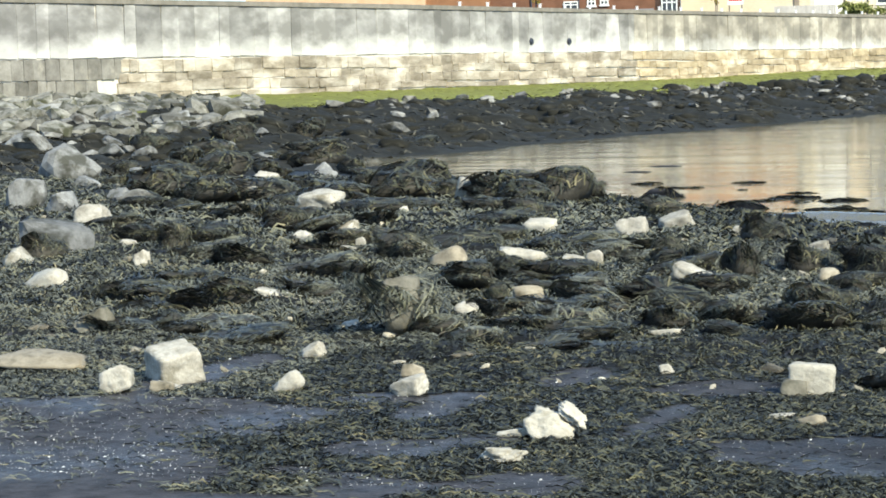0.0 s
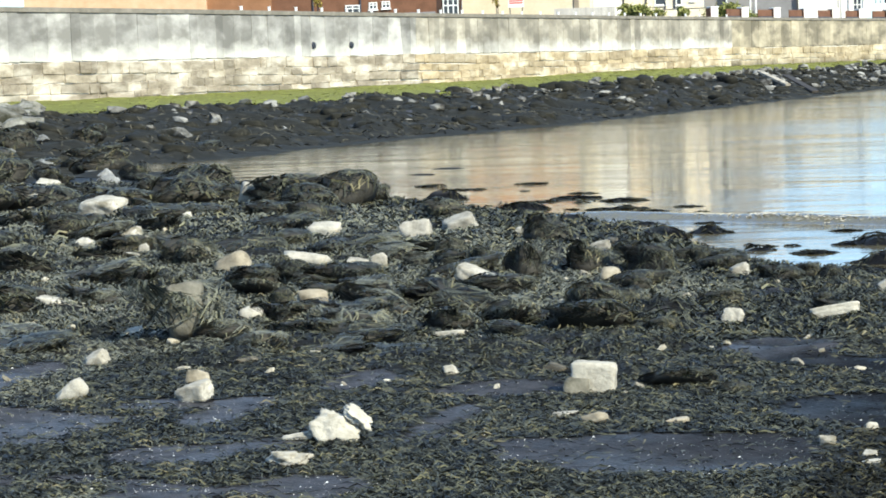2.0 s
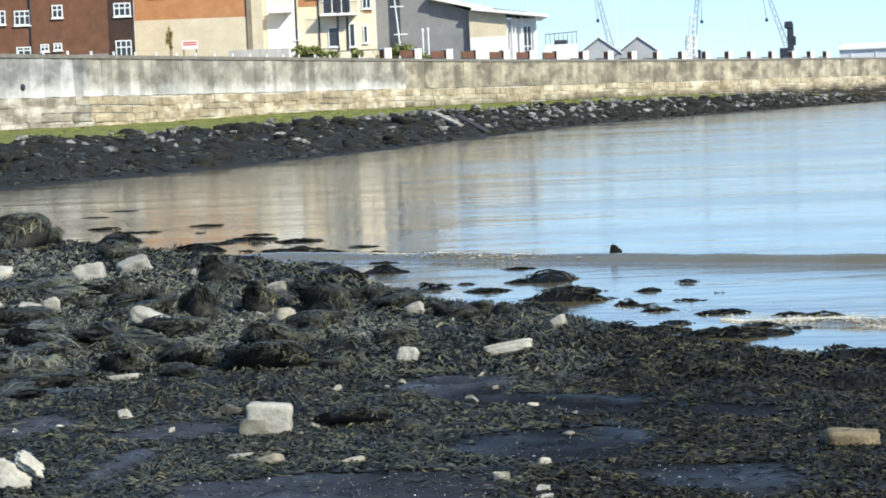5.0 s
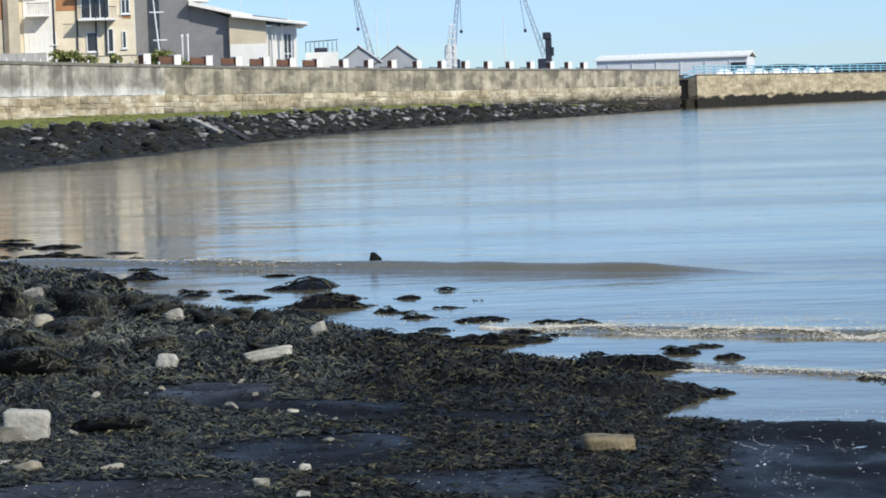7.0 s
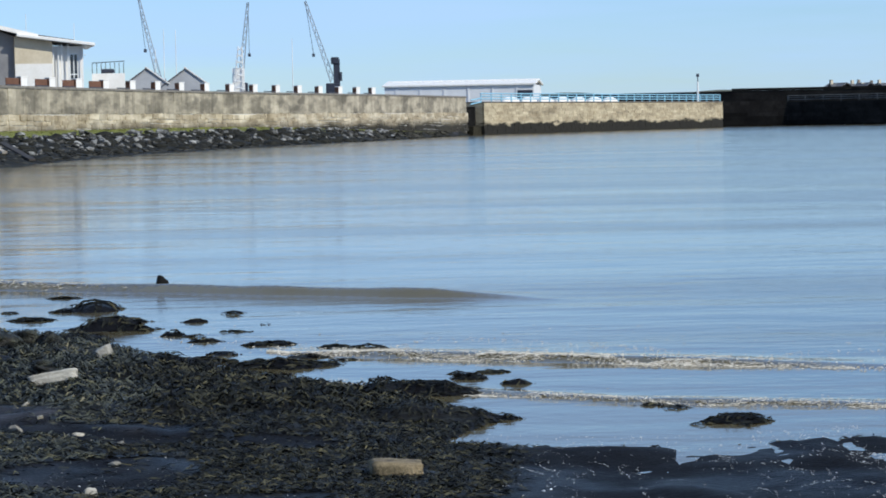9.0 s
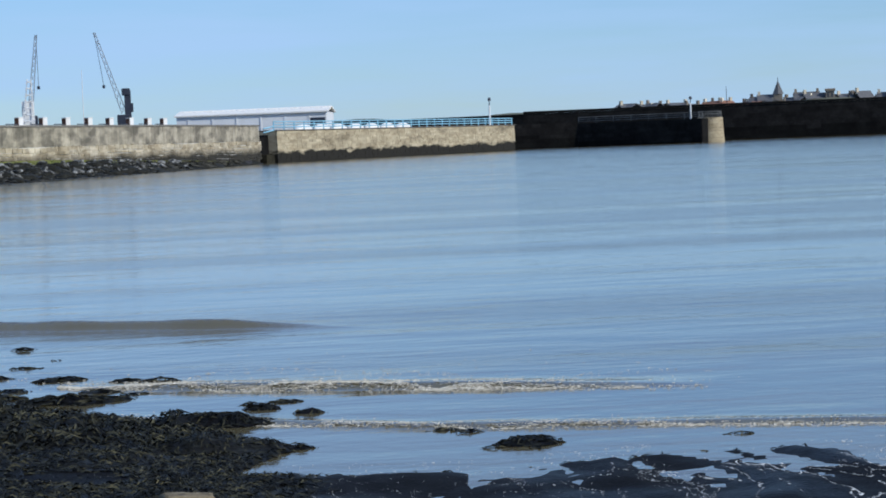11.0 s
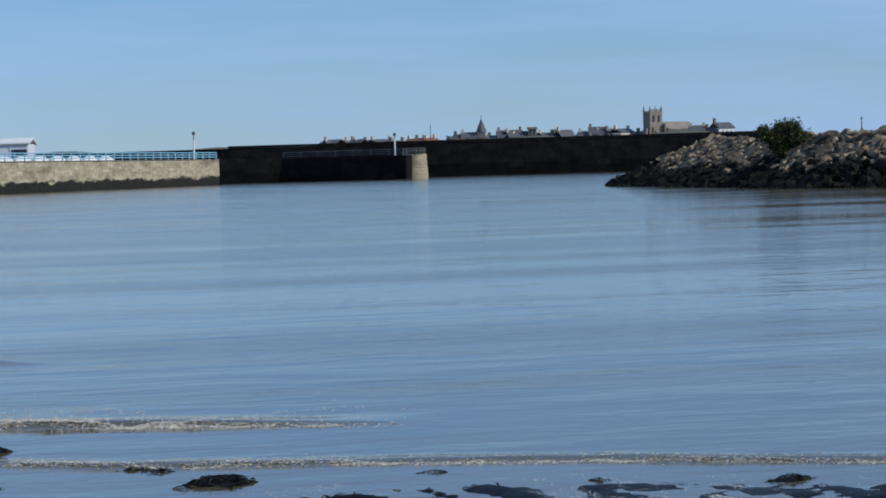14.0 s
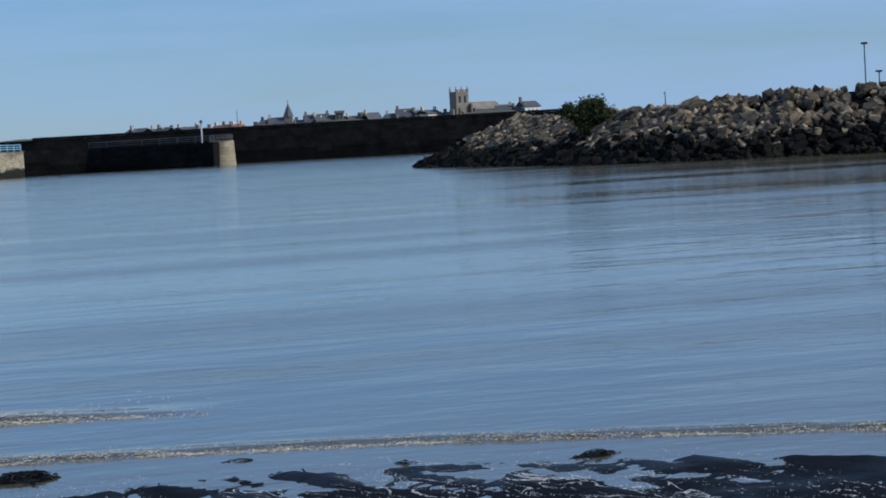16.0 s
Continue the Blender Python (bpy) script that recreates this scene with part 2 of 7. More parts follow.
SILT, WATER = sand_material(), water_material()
# The lightest tones put the wet fronds' sheen into their colour
WEED_TONES = [(0.05, (0.02, 0.022, 0.02)), (0.34, (0.075, 0.08, 0.071)), (0.62, (0.14, 0.147, 0.122)), (0.92, (0.165, 0.163, 0.107)), (1.0, (0.21, 0.188, 0.122))]
WET_TONES = [(0.1, (0.008, 0.009, 0.009)), (0.38, (0.026, 0.029, 0.026)), (0.68, (0.072, 0.077, 0.062)), (0.92, (0.1, 0.098, 0.056)), (1.0, (0.165, 0.147, 0.088))]
# Mats are darker than their fronds: the gaps' shade put into colour
UNDER_TONES = [(0.1, (0.01, 0.01, 0.01)), (0.45, (0.032, 0.035, 0.032)), (0.8, (0.084, 0.088, 0.071))]
SOAKED_WEED = weed_material("soaked_wrack", [(0.1, (0.005, 0.005, 0.005)), (0.5, (0.016, 0.017, 0.014)), (0.8, (0.045, 0.044, 0.028)), (1.0, (0.108, 0.097, 0.052))], 0.5, 0.1)
AWASH_WEED = weed_material("awash_wrack", [(0.1, (0.003, 0.003, 0.003)), (0.5, (0.011, 0.012, 0.01)), (0.8, (0.032, 0.031, 0.02)), (1.0, (0.085, 0.076, 0.04))], 0.5, 0.1)
WEED, WET_WEED = weed_material("wet_wrack", WEED_TONES, 0.45, 0.12), weed_material("dripping_wrack", WET_TONES, 0.42, 0.12)
WEED_MAT, WET_MAT = weed_material("wrack_mat", UNDER_TONES, 0.55, 0.12, 34), weed_material("dripping_wrack_mat", UNDER_TONES, 0.5, 0.1, 34)
SLOPE_TONES = [(0.1, (0.014, 0.014, 0.011)), (0.5, (0.044, 0.042, 0.033)), (0.9, (0.11, 0.103, 0.08))]
ALGAE_TONES = [(0.1, (0.13, 0.135, 0.04)), (0.4, (0.29, 0.32, 0.075)), (0.75, (0.45, 0.45, 0.15))]
SLOPE_WEED, SLOPE_MAT = weed_material("slope_wrack", SLOPE_TONES, 0.75), weed_material("slope_wrack_mat", SLOPE_TONES, 0.8, 0.15, 9)
ALGAE_MAT = weed_material("algae_mat", ALGAE_TONES, 0.9, 0.1, 7)
ALGAE = weed_material("green_algae", [(0.1, (0.12, 0.13, 0.035)), (0.5, (0.2, 0.225, 0.055)), (0.9, (0.29, 0.3, 0.09))], 0.85)
PALE_STONE = surface("pale_stone", (0.22, 0.205, 0.17), (0.46, 0.437, 0.38), 7, 0.88, 0.9, vary="object", spread=0.2, stain=(0.13, 0.115, 0.075), stain_scale=6, stain_at=(0.52, 0.7))
WHITE_STONE = surface("white_stone", (0.28, 0.263, 0.22), (0.5, 0.473, 0.405), 7, 0.88, 0.9, vary="object", spread=0.1, stain=(0.2, 0.18, 0.13), stain_scale=7, stain_at=(0.58, 0.75))
DRAB_STONE = surface("drab_stone", (0.1, 0.094, 0.073), (0.19, 0.18, 0.145), 9, 0.85, 0.6, stain=(0.07, 0.065, 0.045), stain_scale=7)
OCHRE_STONE = surface("ochre_stone", (0.11, 0.085, 0.045), (0.28, 0.22, 0.13), 14, 0.85, 0.9, stain=(0.05, 0.04, 0.025), stain_scale=9)
DARK_STONE = surface("weed_black_stone", (0.008, 0.008, 0.007), (0.05, 0.045, 0.034), 5, 0.7, 0.8, vary="object", spread=0.4)
TAN_STONE = surface("tan_stone", (0.19, 0.162, 0.115), (0.36, 0.322, 0.25), 8, 0.85, 0.6, vary="object", spread=0.2, stain=(0.05, 0.045, 0.03), stain_scale=6, stain_at=(0.55, 0.7))
BROWN_STONE = surface("weed_stained_stone", (0.05, 0.043, 0.032), (0.19, 0.168, 0.125), 6, 0.8, 0.7, vary="object", spread=0.4, stain=(0.02, 0.02, 0.015), stain_scale=4, stain_at=(0.48, 0.6))
PALE_MASS = surface("pale_stone_mass", (0.2, 0.18, 0.14), (0.42, 0.39, 0.32), 9, 0.88, 0.8, vary="island", spread=0.5, stain=(0.13, 0.115, 0.075), stain_scale=6, stain_at=(0.52, 0.7))
GREY_STONE = surface("grey_stone", (0.1, 0.1, 0.095), (0.26, 0.265, 0.26), 6, 0.8, 0.6, vary="object", spread=0.25, stain=(0.05, 0.05, 0.04), stain_scale=2.2, stain_at=(0.5, 0.62))
LICHEN_STONE = surface("lichen_stone", (0.22, 0.2, 0.15), (0.4, 0.38, 0.31), 2.5, 0.9, 0.5, vary="object", spread=0.2, stain=(0.16, 0.17, 0.06), stain_scale=1.0)
GREY_STONE_MASS = surface("grey_stone_mass", (0.11, 0.11, 0.102), (0.31, 0.305, 0.285), 4, 0.8, 0.4, vary="island", spread=0.4, stain=(0.025, 0.022, 0.017), stain_scale=1.5, stain_at=(0.46, 0.58))
LICHEN_MASS = surface("lichen_stone_mass", (0.11, 0.108, 0.095), (0.26, 0.255, 0.225), 3, 0.9, 0.5, vary="island", spread=0.5, stain=(0.035, 0.036, 0.02), stain_scale=1.6, stain_at=(0.46, 0.6))
ARMOUR = surface("armour_stone", (0.06, 0.043, 0.025), (0.37, 0.275, 0.165), 1.5, 0.9, 0.6, vary="object", spread=0.65, stain=(0.05, 0.045, 0.035), stain_scale=0.5)
ARMOUR_MASS = surface("armour_stone_mass", (0.06, 0.043, 0.025), (0.37, 0.275, 0.165), 1.5, 0.9, 0.6, vary="island", spread=0.65, stain=(0.05, 0.045, 0.035), stain_scale=0.5)
ARMOUR_WET = surface("wet_armour_stone", (0.005, 0.005, 0.004), (0.024, 0.022, 0.016), 1.2, 0.9, 0.6, vary="island", spread=0.4, spec=0.1)
WALL_STONE = surface("wall_sandstone", (0.17, 0.143, 0.106), (0.38, 0.333, 0.265), 2.2, 0.9, 0.5, vary="object", spread=0.24, stain=(0.56, 0.515, 0.44), stain_scale=1.0, stain_at=(0.47, 0.66), stretch_y=0.45, stretch_z=1.5)
OLD_STONE = surface("old_grey_block", (0.14, 0.132, 0.115), (0.27, 0.26, 0.235), 2.5, 0.9, 0.5, vary="object", spread=0.3, stain=(0.36, 0.34, 0.29), stain_scale=0.9, stain_at=(0.55, 0.7))
WALL_STONE_MASS = surface("wall_sandstone_mass", (0.23, 0.18, 0.11), (0.47, 0.39, 0.27), 2.2, 0.9, 0.5, vary="island", spread=0.24, stain=(0.58, 0.52, 0.41), stain_scale=1.0, stain_at=(0.47, 0.66), stretch_y=0.45, stretch_z=1.5)
PANEL = surface("weathered_render", (0.2, 0.197, 0.19), (0.41, 0.403, 0.39), 1.3, 0.85, 0.25, 3.0, vary="object", spread=0.26, stain=(0.17, 0.166, 0.157), stain_scale=0.9, stain_at=(0.46, 0.6), stretch_y=0.4, stretch_z=0.75, lime=(3.75, 4.45))
PANEL_MASS = surface("weathered_render_mass", (0.22, 0.2, 0.165), (0.44, 0.41, 0.35), 1.3, 0.85, 0.25, 3.0, vary="island", spread=0.26, stain=(0.18, 0.167, 0.142), stain_scale=0.9, stain_at=(0.46, 0.6), stretch_y=0.4, stretch_z=0.75, lime=(3.7, 4.4))
FAR_PANEL = surface("stained_render", (0.24, 0.212, 0.155), (0.47, 0.415, 0.315), 1.3, 0.85, 0.25, 3.0, vary="island", spread=0.2, stain=(0.15, 0.133, 0.1), stain_scale=0.9, stain_at=(0.46, 0.62), stretch_y=0.3, stretch_z=0.8)
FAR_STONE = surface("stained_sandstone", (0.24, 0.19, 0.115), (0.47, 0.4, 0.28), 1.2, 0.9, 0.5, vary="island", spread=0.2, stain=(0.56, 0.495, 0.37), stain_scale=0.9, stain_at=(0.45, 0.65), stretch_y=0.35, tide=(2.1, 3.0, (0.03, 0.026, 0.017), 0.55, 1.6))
OLIVE_LEAF = weed_material("olive_leaf", [(0.1, (0.09, 0.105, 0.03)), (0.5, (0.19, 0.21, 0.065)), (0.9, (0.32, 0.32, 0.12))], 0.6)
WARM = surface("warm_cream_render", (0.66, 0.56, 0.4), (0.8, 0.71, 0.55), 0.7, 0.85, 0.12)
MORTAR = surface("mortar", (0.46, 0.43, 0.37), (0.68, 0.65, 0.58), 3, 0.9, 0.3)
COPING = surface("coping_stone", (0.13, 0.12, 0.1), (0.24, 0.22, 0.19), 2, 0.85, 0.3, vary="island", spread=0.15)
QUAY = surface("quay_stone", (0.27, 0.21, 0.125), (0.5, 0.42, 0.28), 0.9, 0.9, 0.4, vary="island", spread=0.14, stain=(0.13, 0.105, 0.065), stain_scale=0.35, stain_at=(0.55, 0.68))
TIDE_QUAY = surface("tide_marked_quay_stone", (0.3, 0.24, 0.15), (0.55, 0.475, 0.33), 1.3, 0.9, 0.4, vary="island", spread=0.16, stain=(0.19, 0.155, 0.1), stain_scale=0.5, stain_at=(0.55, 0.7), stretch_y=0.3, stretch_z=1.2, tide=(2.35, 2.65, (0.015, 0.013, 0.008), 0.9, 2.3))
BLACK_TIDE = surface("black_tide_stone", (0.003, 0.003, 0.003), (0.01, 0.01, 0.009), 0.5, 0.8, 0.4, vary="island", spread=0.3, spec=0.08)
TIDE = surface("tide_dark_stone", (0.008, 0.008, 0.006), (0.045, 0.04, 0.026), 0.8, 0.85, 0.4, vary="island", spread=0.3, spec=0.08)
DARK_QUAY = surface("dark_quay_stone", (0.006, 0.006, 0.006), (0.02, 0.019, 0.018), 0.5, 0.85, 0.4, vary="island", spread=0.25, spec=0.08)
# Sunlight put into the brick's colour, for the brightest wing
SUNLIT_BRICK = surface("sunlit_peach_brick", (0.5, 0.32, 0.19), (0.62, 0.43, 0.28), 1.2, 0.9, 0.2, 9)
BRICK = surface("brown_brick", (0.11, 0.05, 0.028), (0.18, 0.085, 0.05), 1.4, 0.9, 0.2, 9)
# Shade of the stair bay, put into the brick's colour
SHADED_BRICK = surface("shaded_brown_brick", (0.035, 0.02, 0.015), (0.065, 0.036, 0.026), 1.4, 0.9, 0.2, 9)
# The same brick with weaker sun put into its colour
LIT_BRICK = surface("half_lit_brick", (0.2, 0.095, 0.047), (0.28, 0.14, 0.073), 1.2, 0.9, 0.2, 9)
ORANGE = surface("orange_brick", (0.35, 0.16, 0.07), (0.46, 0.23, 0.11), 1.2, 0.9, 0.2, 9)
CREAM = surface("cream_render", (0.5, 0.43, 0.31), (0.62, 0.55, 0.42), 0.7, 0.9, 0.15)
WHITE = surface("white_render", (0.7, 0.68, 0.63), (0.8, 0.79, 0.76), 0.8, 0.8, 0.1)
FENCE_GREY = surface("fence_sheet", (0.38, 0.36, 0.33), (0.48, 0.46, 0.43), 0.8, 0.8, 0.1, vary="object", spread=0.12)
SHED_GREY = surface("shed_cladding", (0.34, 0.345, 0.355), (0.43, 0.435, 0.44), 0.5, 0.7, 0.1)
GREY_PANEL = surface("grey_cladding", (0.17, 0.17, 0.18), (0.23, 0.23, 0.235), 0.6, 0.6, 0.1)
LIGHT_PANEL = surface("light_cladding", (0.64, 0.65, 0.66), (0.74, 0.75, 0.76), 0.4, 0.6, 0.1)
ROOF = surface("slate_roof", (0.07, 0.07, 0.075), (0.13, 0.13, 0.135), 1.5, 0.7, 0.3)
RED_ROOF = surface("red_roof_tile", (0.2, 0.1, 0.065), (0.3, 0.155, 0.105), 0.8, 0.85, 0.3)
TOWN_STONE = surface("town_stone", (0.18, 0.148, 0.115), (0.31, 0.265, 0.21), 0.3, 0.9, 0.2, vary="object", spread=0.25)
GLASS = surface("window_glass", (0.02, 0.022, 0.028), (0.045, 0.05, 0.06), 0.4, 0.06, 0.0, spec=0.6)
FRAME = surface("white_frame", (0.72, 0.72, 0.7), (0.82, 0.82, 0.8), 3, 0.5, 0.05)
BLUE = surface("blue_paint", (0.2, 0.42, 0.55), (0.3, 0.55, 0.68), 2, 0.55, 0.1)
STEEL = surface("dark_steel", (0.025, 0.03, 0.045), (0.06, 0.065, 0.085), 2, 0.5, 0.1, metal=0.3)
CRANE = surface("crane_grey_paint", (0.24, 0.29, 0.35), (0.34, 0.4, 0.46), 1, 0.5, 0.05)
OCHRE_LEAF = weed_material("ochre_leaf", [(0.1, (0.12, 0.09, 0.02)), (0.5, (0.26, 0.2, 0.05)), (0.9, (0.42, 0.34, 0.1))], 0.6)
WOOD = surface("bleached_timber", (0.3, 0.27, 0.22), (0.5, 0.46, 0.39), 5, 0.85, 0.4, stain=(0.06, 0.05, 0.04), stain_scale=1.2)
DARK_WOOD = surface("wet_timber", (0.015, 0.012, 0.01), (0.06, 0.05, 0.04), 5, 0.7, 0.4)
FOAM = surface("sea_foam", (0.3, 0.25, 0.16), (0.66, 0.63, 0.55), 20, 0.7, 0.3, vary="island", spread=0.45)
BUBBLES = surface("white_bubbles", (0.45, 0.46, 0.46), (0.7, 0.71, 0.71), 30, 0.7, 0.2)
SHELL = surface("shell_white", (0.55, 0.55, 0.52), (0.8, 0.8, 0.78), 30, 0.6, 0.1)
LEAF = weed_material("bush_leaf", [(0.1, (0.018, 0.026, 0.01)), (0.5, (0.048, 0.06, 0.021)), (0.9, (0.11, 0.12, 0.045))], 0.6)
GRASS = surface("promenade", (0.24, 0.23, 0.2), (0.34, 0.33, 0.3), 0.8, 0.9, 0.2)
RED_PAINT = surface("red_paint", (0.45, 0.05, 0.04), (0.55, 0.08, 0.06), 2, 0.5, 0.05)
BRONZE = surface("far_hill", (0.07, 0.08, 0.05), (0.14, 0.14, 0.1), 0.02, 0.95, 0.1)


# ---- mesh helpers ----
def link_mesh(name, verts, faces, mat, parent=None, smooth=False):
    """An object from arrays of vertices and faces of one size."""
    verts, faces = np.asarray(verts, np.float32), np.asarray(faces, np.int32)
    me = bpy.data.meshes.new(name)
    me.vertices.add(len(verts))
    me.vertices.foreach_set("co", verts.ravel())
    k = faces.shape[1]
    me.loops.add(faces.size)
    me.loops.foreach_set("vertex_index", faces.ravel())
    me.polygons.add(len(faces))
    me.polygons.foreach_set("loop_start", np.arange(0, faces.size, k, dtype=np.int32))
    me.polygons.foreach_set("use_smooth", np.full(len(faces), smooth))
    me.update(calc_edges=True)
    me.materials.append(mat)
    ob = new(name, me)
    if parent:
        ob.parent = parent
    return ob


def part(name, bm, mat, parent=None, label="", smooth=False):
    """Links a bmesh as one mesh object under a thing."""
    me = bpy.data.meshes.new(name)
    bm.to_mesh(me)
    bm.free()
    me.materials.append(mat)
    if smooth:
        me.polygons.foreach_set("use_smooth", np.full(len(me.polygons), True))
    ob = new(name, me)
    ob.parent = parent
    if label:
        ob["label"] = label
    return ob


def share(name, me, parent, m):
    """One more piece on a mesh that others use."""
    ob = new(name, me)
    ob.parent = parent
    ob.matrix_basis = m
    return ob


def thing(name, at, label, category, group="", kind=""):
    ob = new(name)
    ob.matrix_world = at
    ob.empty_display_size = 0.2
    return tagged(ob, label, category, group, kind)


def box(bm, x0, x1, y0, y1, z0, z1, bevel=0.0, turn=None):
    vs = [bm.verts.new((x, y, z)) for z in (z0, z1) for y in (y0, y1) for x in (x0, x1)]
    fs = [bm.faces.new([vs[i] for i in q]) for q in ((0, 2, 3, 1), (4, 5, 7, 6), (0, 1, 5, 4), (1, 3, 7, 5), (3, 2, 6, 7), (2, 0, 4, 6))]
    if bevel:
        es = {e for f in fs for e in f.edges}
        out = bmesh.ops.bevel(bm, geom=list(es), offset=bevel, segments=1, affect="EDGES")
        vs = list({v for f in out["faces"] for v in f.verts} | {v for v in vs if v.is_valid})
    if turn:
        bmesh.ops.transform(bm, matrix=turn, verts=[v for v in vs if v.is_valid])
    return bm


def boxed(*args, bevel=0.0, turn=None):
    return box(bmesh.new(), *args, bevel=bevel, turn=turn)


def rod(bm, a, b, r0, r1=None, sides=8):
    """A tapered bar from a to b."""
    a, b = Vector(a), Vector(b)
    m = Matrix.Translation((a + b) / 2) @ (b - a).to_track_quat("Z", "Y").to_matrix().to_4x4()
    bmesh.ops.create_cone(bm, cap_ends=True, segments=sides, radius1=r0, radius2=r0 if r1 is None else r1, depth=(b - a).length, matrix=m)
    return bm


def gable(bm, x0, x1, y0, y1, z0, z1, over=0.3, thick=0.25):
    """A pitched roof with its ridge along x."""
    ym = (y0 + y1) / 2
    for s, ya in ((1, y0 - over), (-1, y1 + over)):
        zlow = z0 - over * (z1 - z0) / (ym - y0)
        v = [bm.verts.new(c) for c in ((x0 - over, ya, zlow), (x1 + over, ya, zlow), (x1 + over, ym, z1), (x0 - over, ym, z1),
                                       (x0 - over, ya, zlow + thick), (x1 + over, ya, zlow + thick), (x1 + over, ym, z1 + thick), (x0 - over, ym, z1 + thick))]
        for q in ((0, 1, 2, 3), (7, 6, 5, 4), (0, 4, 5, 1), (1, 5, 6, 2), (2, 6, 7, 3), (3, 7, 4, 0)):
            bm.faces.new([v[i] for i in q])
    bmesh.ops.recalc_face_normals(bm, faces=bm.faces[:])
    return bm


def rock_mesh(name, seed, mat, subdivisions=3, blocky=0.5, sharp=14, rough=0.05, smooth=True):
    """A worn stone: a ball pressed flat by random planes, roughened; its size is one in each direction, its base at z = 0."""
    rng = np.random.default_rng(seed)
    bm = bmesh.new()
    bmesh.ops.create_icosphere(bm, subdivisions=subdivisions, radius=1)
    v = np.array([x.co[:] for x in bm.verts])
    axes = np.array([(1, 0, 0), (-1, 0, 0), (0, 1, 0), (0, -1, 0), (0, 0, 1), (0, 0, -1)], float) + rng.normal(0, 0.22 * (1.2 - blocky), (6, 3))
    extra = rng.normal(0, 1, (12, 3))
    planes = np.vstack([axes, extra])
    planes /= np.linalg.norm(planes, axis=1)[:, None]
    reach = np.concatenate([rng.uniform(0.66, 0.9, 6), rng.uniform(0.74, 1.1 + 0.25 * blocky, 12) + (0.6 if blocky > 0.95 else 0)])
    r = (np.maximum(v @ planes.T, 1e-6) / reach) ** sharp
    v = v * (r.sum(axis=1) ** (-1 / sharp))[:, None]
    off = rng.uniform(-50, 50, 3)
    for i, p in enumerate(v):
        d = noise.fractal(Vector(p * 2.2 + off), 0.8, 2.0, 4)
        v[i] *= 1 + rough * d + 0.25 * rough * noise.noise(Vector(p * 9 + off))
    v -= (v.max(axis=0) + v.min(axis=0)) / 2
    v /= (v.max(axis=0) - v.min(axis=0))
    v[:, 2] += 0.5
    for x, p in zip(bm.verts, v):
        x.co = p
    me = bpy.data.meshes.new(name)
    bm.to_mesh(me)
    bm.free()
    me.materials.append(mat)
    me.polygons.foreach_set("use_smooth", np.full(len(me.polygons), smooth))
    return me


# ---- terrain: the shore, the beach, the rock slope below the wall ----
WALL_LINE = np.array([(-62, 8), (-50, 40), (-45, 60), (-41.5, 78), (-38.5, 95), (-36.3, 111), (-33.2, 130), (-30.4, 147), (-25, 177),
                      (-19, 204), (-12.5, 228), (-5.5, 249), (2.4, 272), (13.9, 312)], float)
SHORE = np.array([(13.9, 312), (6, 262), (-1, 229), (-8, 200), (-14.5, 162), (-16.8, 122), (-17.8, 95), (-19.4, 77), (-21.2, 66),
                  (-21.7, 60), (-21.4, 55.5), (-23.4, 52.3), (-21.5, 48.6), (-17.0, 43.5), (-12.2, 36.6), (-9.3, 32.3), (-6.8, 29), (-5.2, 26), (-3.7, 22.4), (-2.3, 20.4), (-0.9, 17.7),
                  (0.1, 16.3), (0.72, 14.6), (0.35, 13.6), (1.6, 13.2), (3.0, 13.6), (4.3, 13.3), (5.7, 12.5), (6.5, 11.9), (9, 10),
                  (14, 5), (30, -20), (60, -80)], float)
LAND = np.vstack([SHORE, [(0, -400), (-400, -400), (-400, 312)]])
INLAND = np.vstack([WALL_LINE + (-3.4, 0.9), [(13.9, 900), (-900, 900), (-900, -300), (-75, -300)]])


def line_distance(x, y, line):
    """Distance of points to a polyline."""
    best = np.full(x.shape, 1e9)
    for (ax, ay), (bx, by) in zip(line[:-1], line[1:]):
        dx, dy = bx - ax, by - ay
        u = np.clip(((x - ax) * dx + (y - ay) * dy) / (dx * dx + dy * dy), 0, 1)
        best = np.minimum(best, np.hypot(x - ax - u * dx, y - ay - u * dy))
    return best


def inside(x, y, ring):
    """Which points lie inside a closed ring."""
    odd = np.zeros(x.shape, bool)
    for (ax, ay), (bx, by) in zip(ring, np.roll(ring, -1, axis=0)):
        if ay != by:
            odd ^= ((ay > y) != (by > y)) & (x < (bx - ax) * (y - ay) / (by - ay) + ax)
    return odd


def ramp(v, lo, hi):
    v = np.clip((v - lo) / (hi - lo), 0, 1)
    return v * v * (3 - 2 * v)


def wave_noise(x, y, scale, seed, octaves=4):
    """Smooth value noise in -1..1 on a hashed lattice."""
    total, amp, norm = np.zeros(x.shape), 1.0, 0.0
    for o in range(octaves):
        u, v = x / scale * 2 ** o + 17.3 * o, y / scale * 2 ** o - 9.1 * o
        i, j = np.floor(u), np.floor(v)
        fu, fv = u - i, v - j
        fu, fv = fu * fu * (3 - 2 * fu), fv * fv * (3 - 2 * fv)

        def corner(a, b):
            h = np.sin((i + a) * 127.1 + (j + b) * 311.7 + seed * 74.7) * 43758.5453
            return (h - np.floor(h)) * 2 - 1
        top = corner(0, 0) * (1 - fu) + corner(1, 0) * fu
        low = corner(0, 1) * (1 - fu) + corner(1, 1) * fu
        total += amp * (top * (1 - fv) + low * fv)
        norm += amp
        amp *= 0.5
    return total / norm


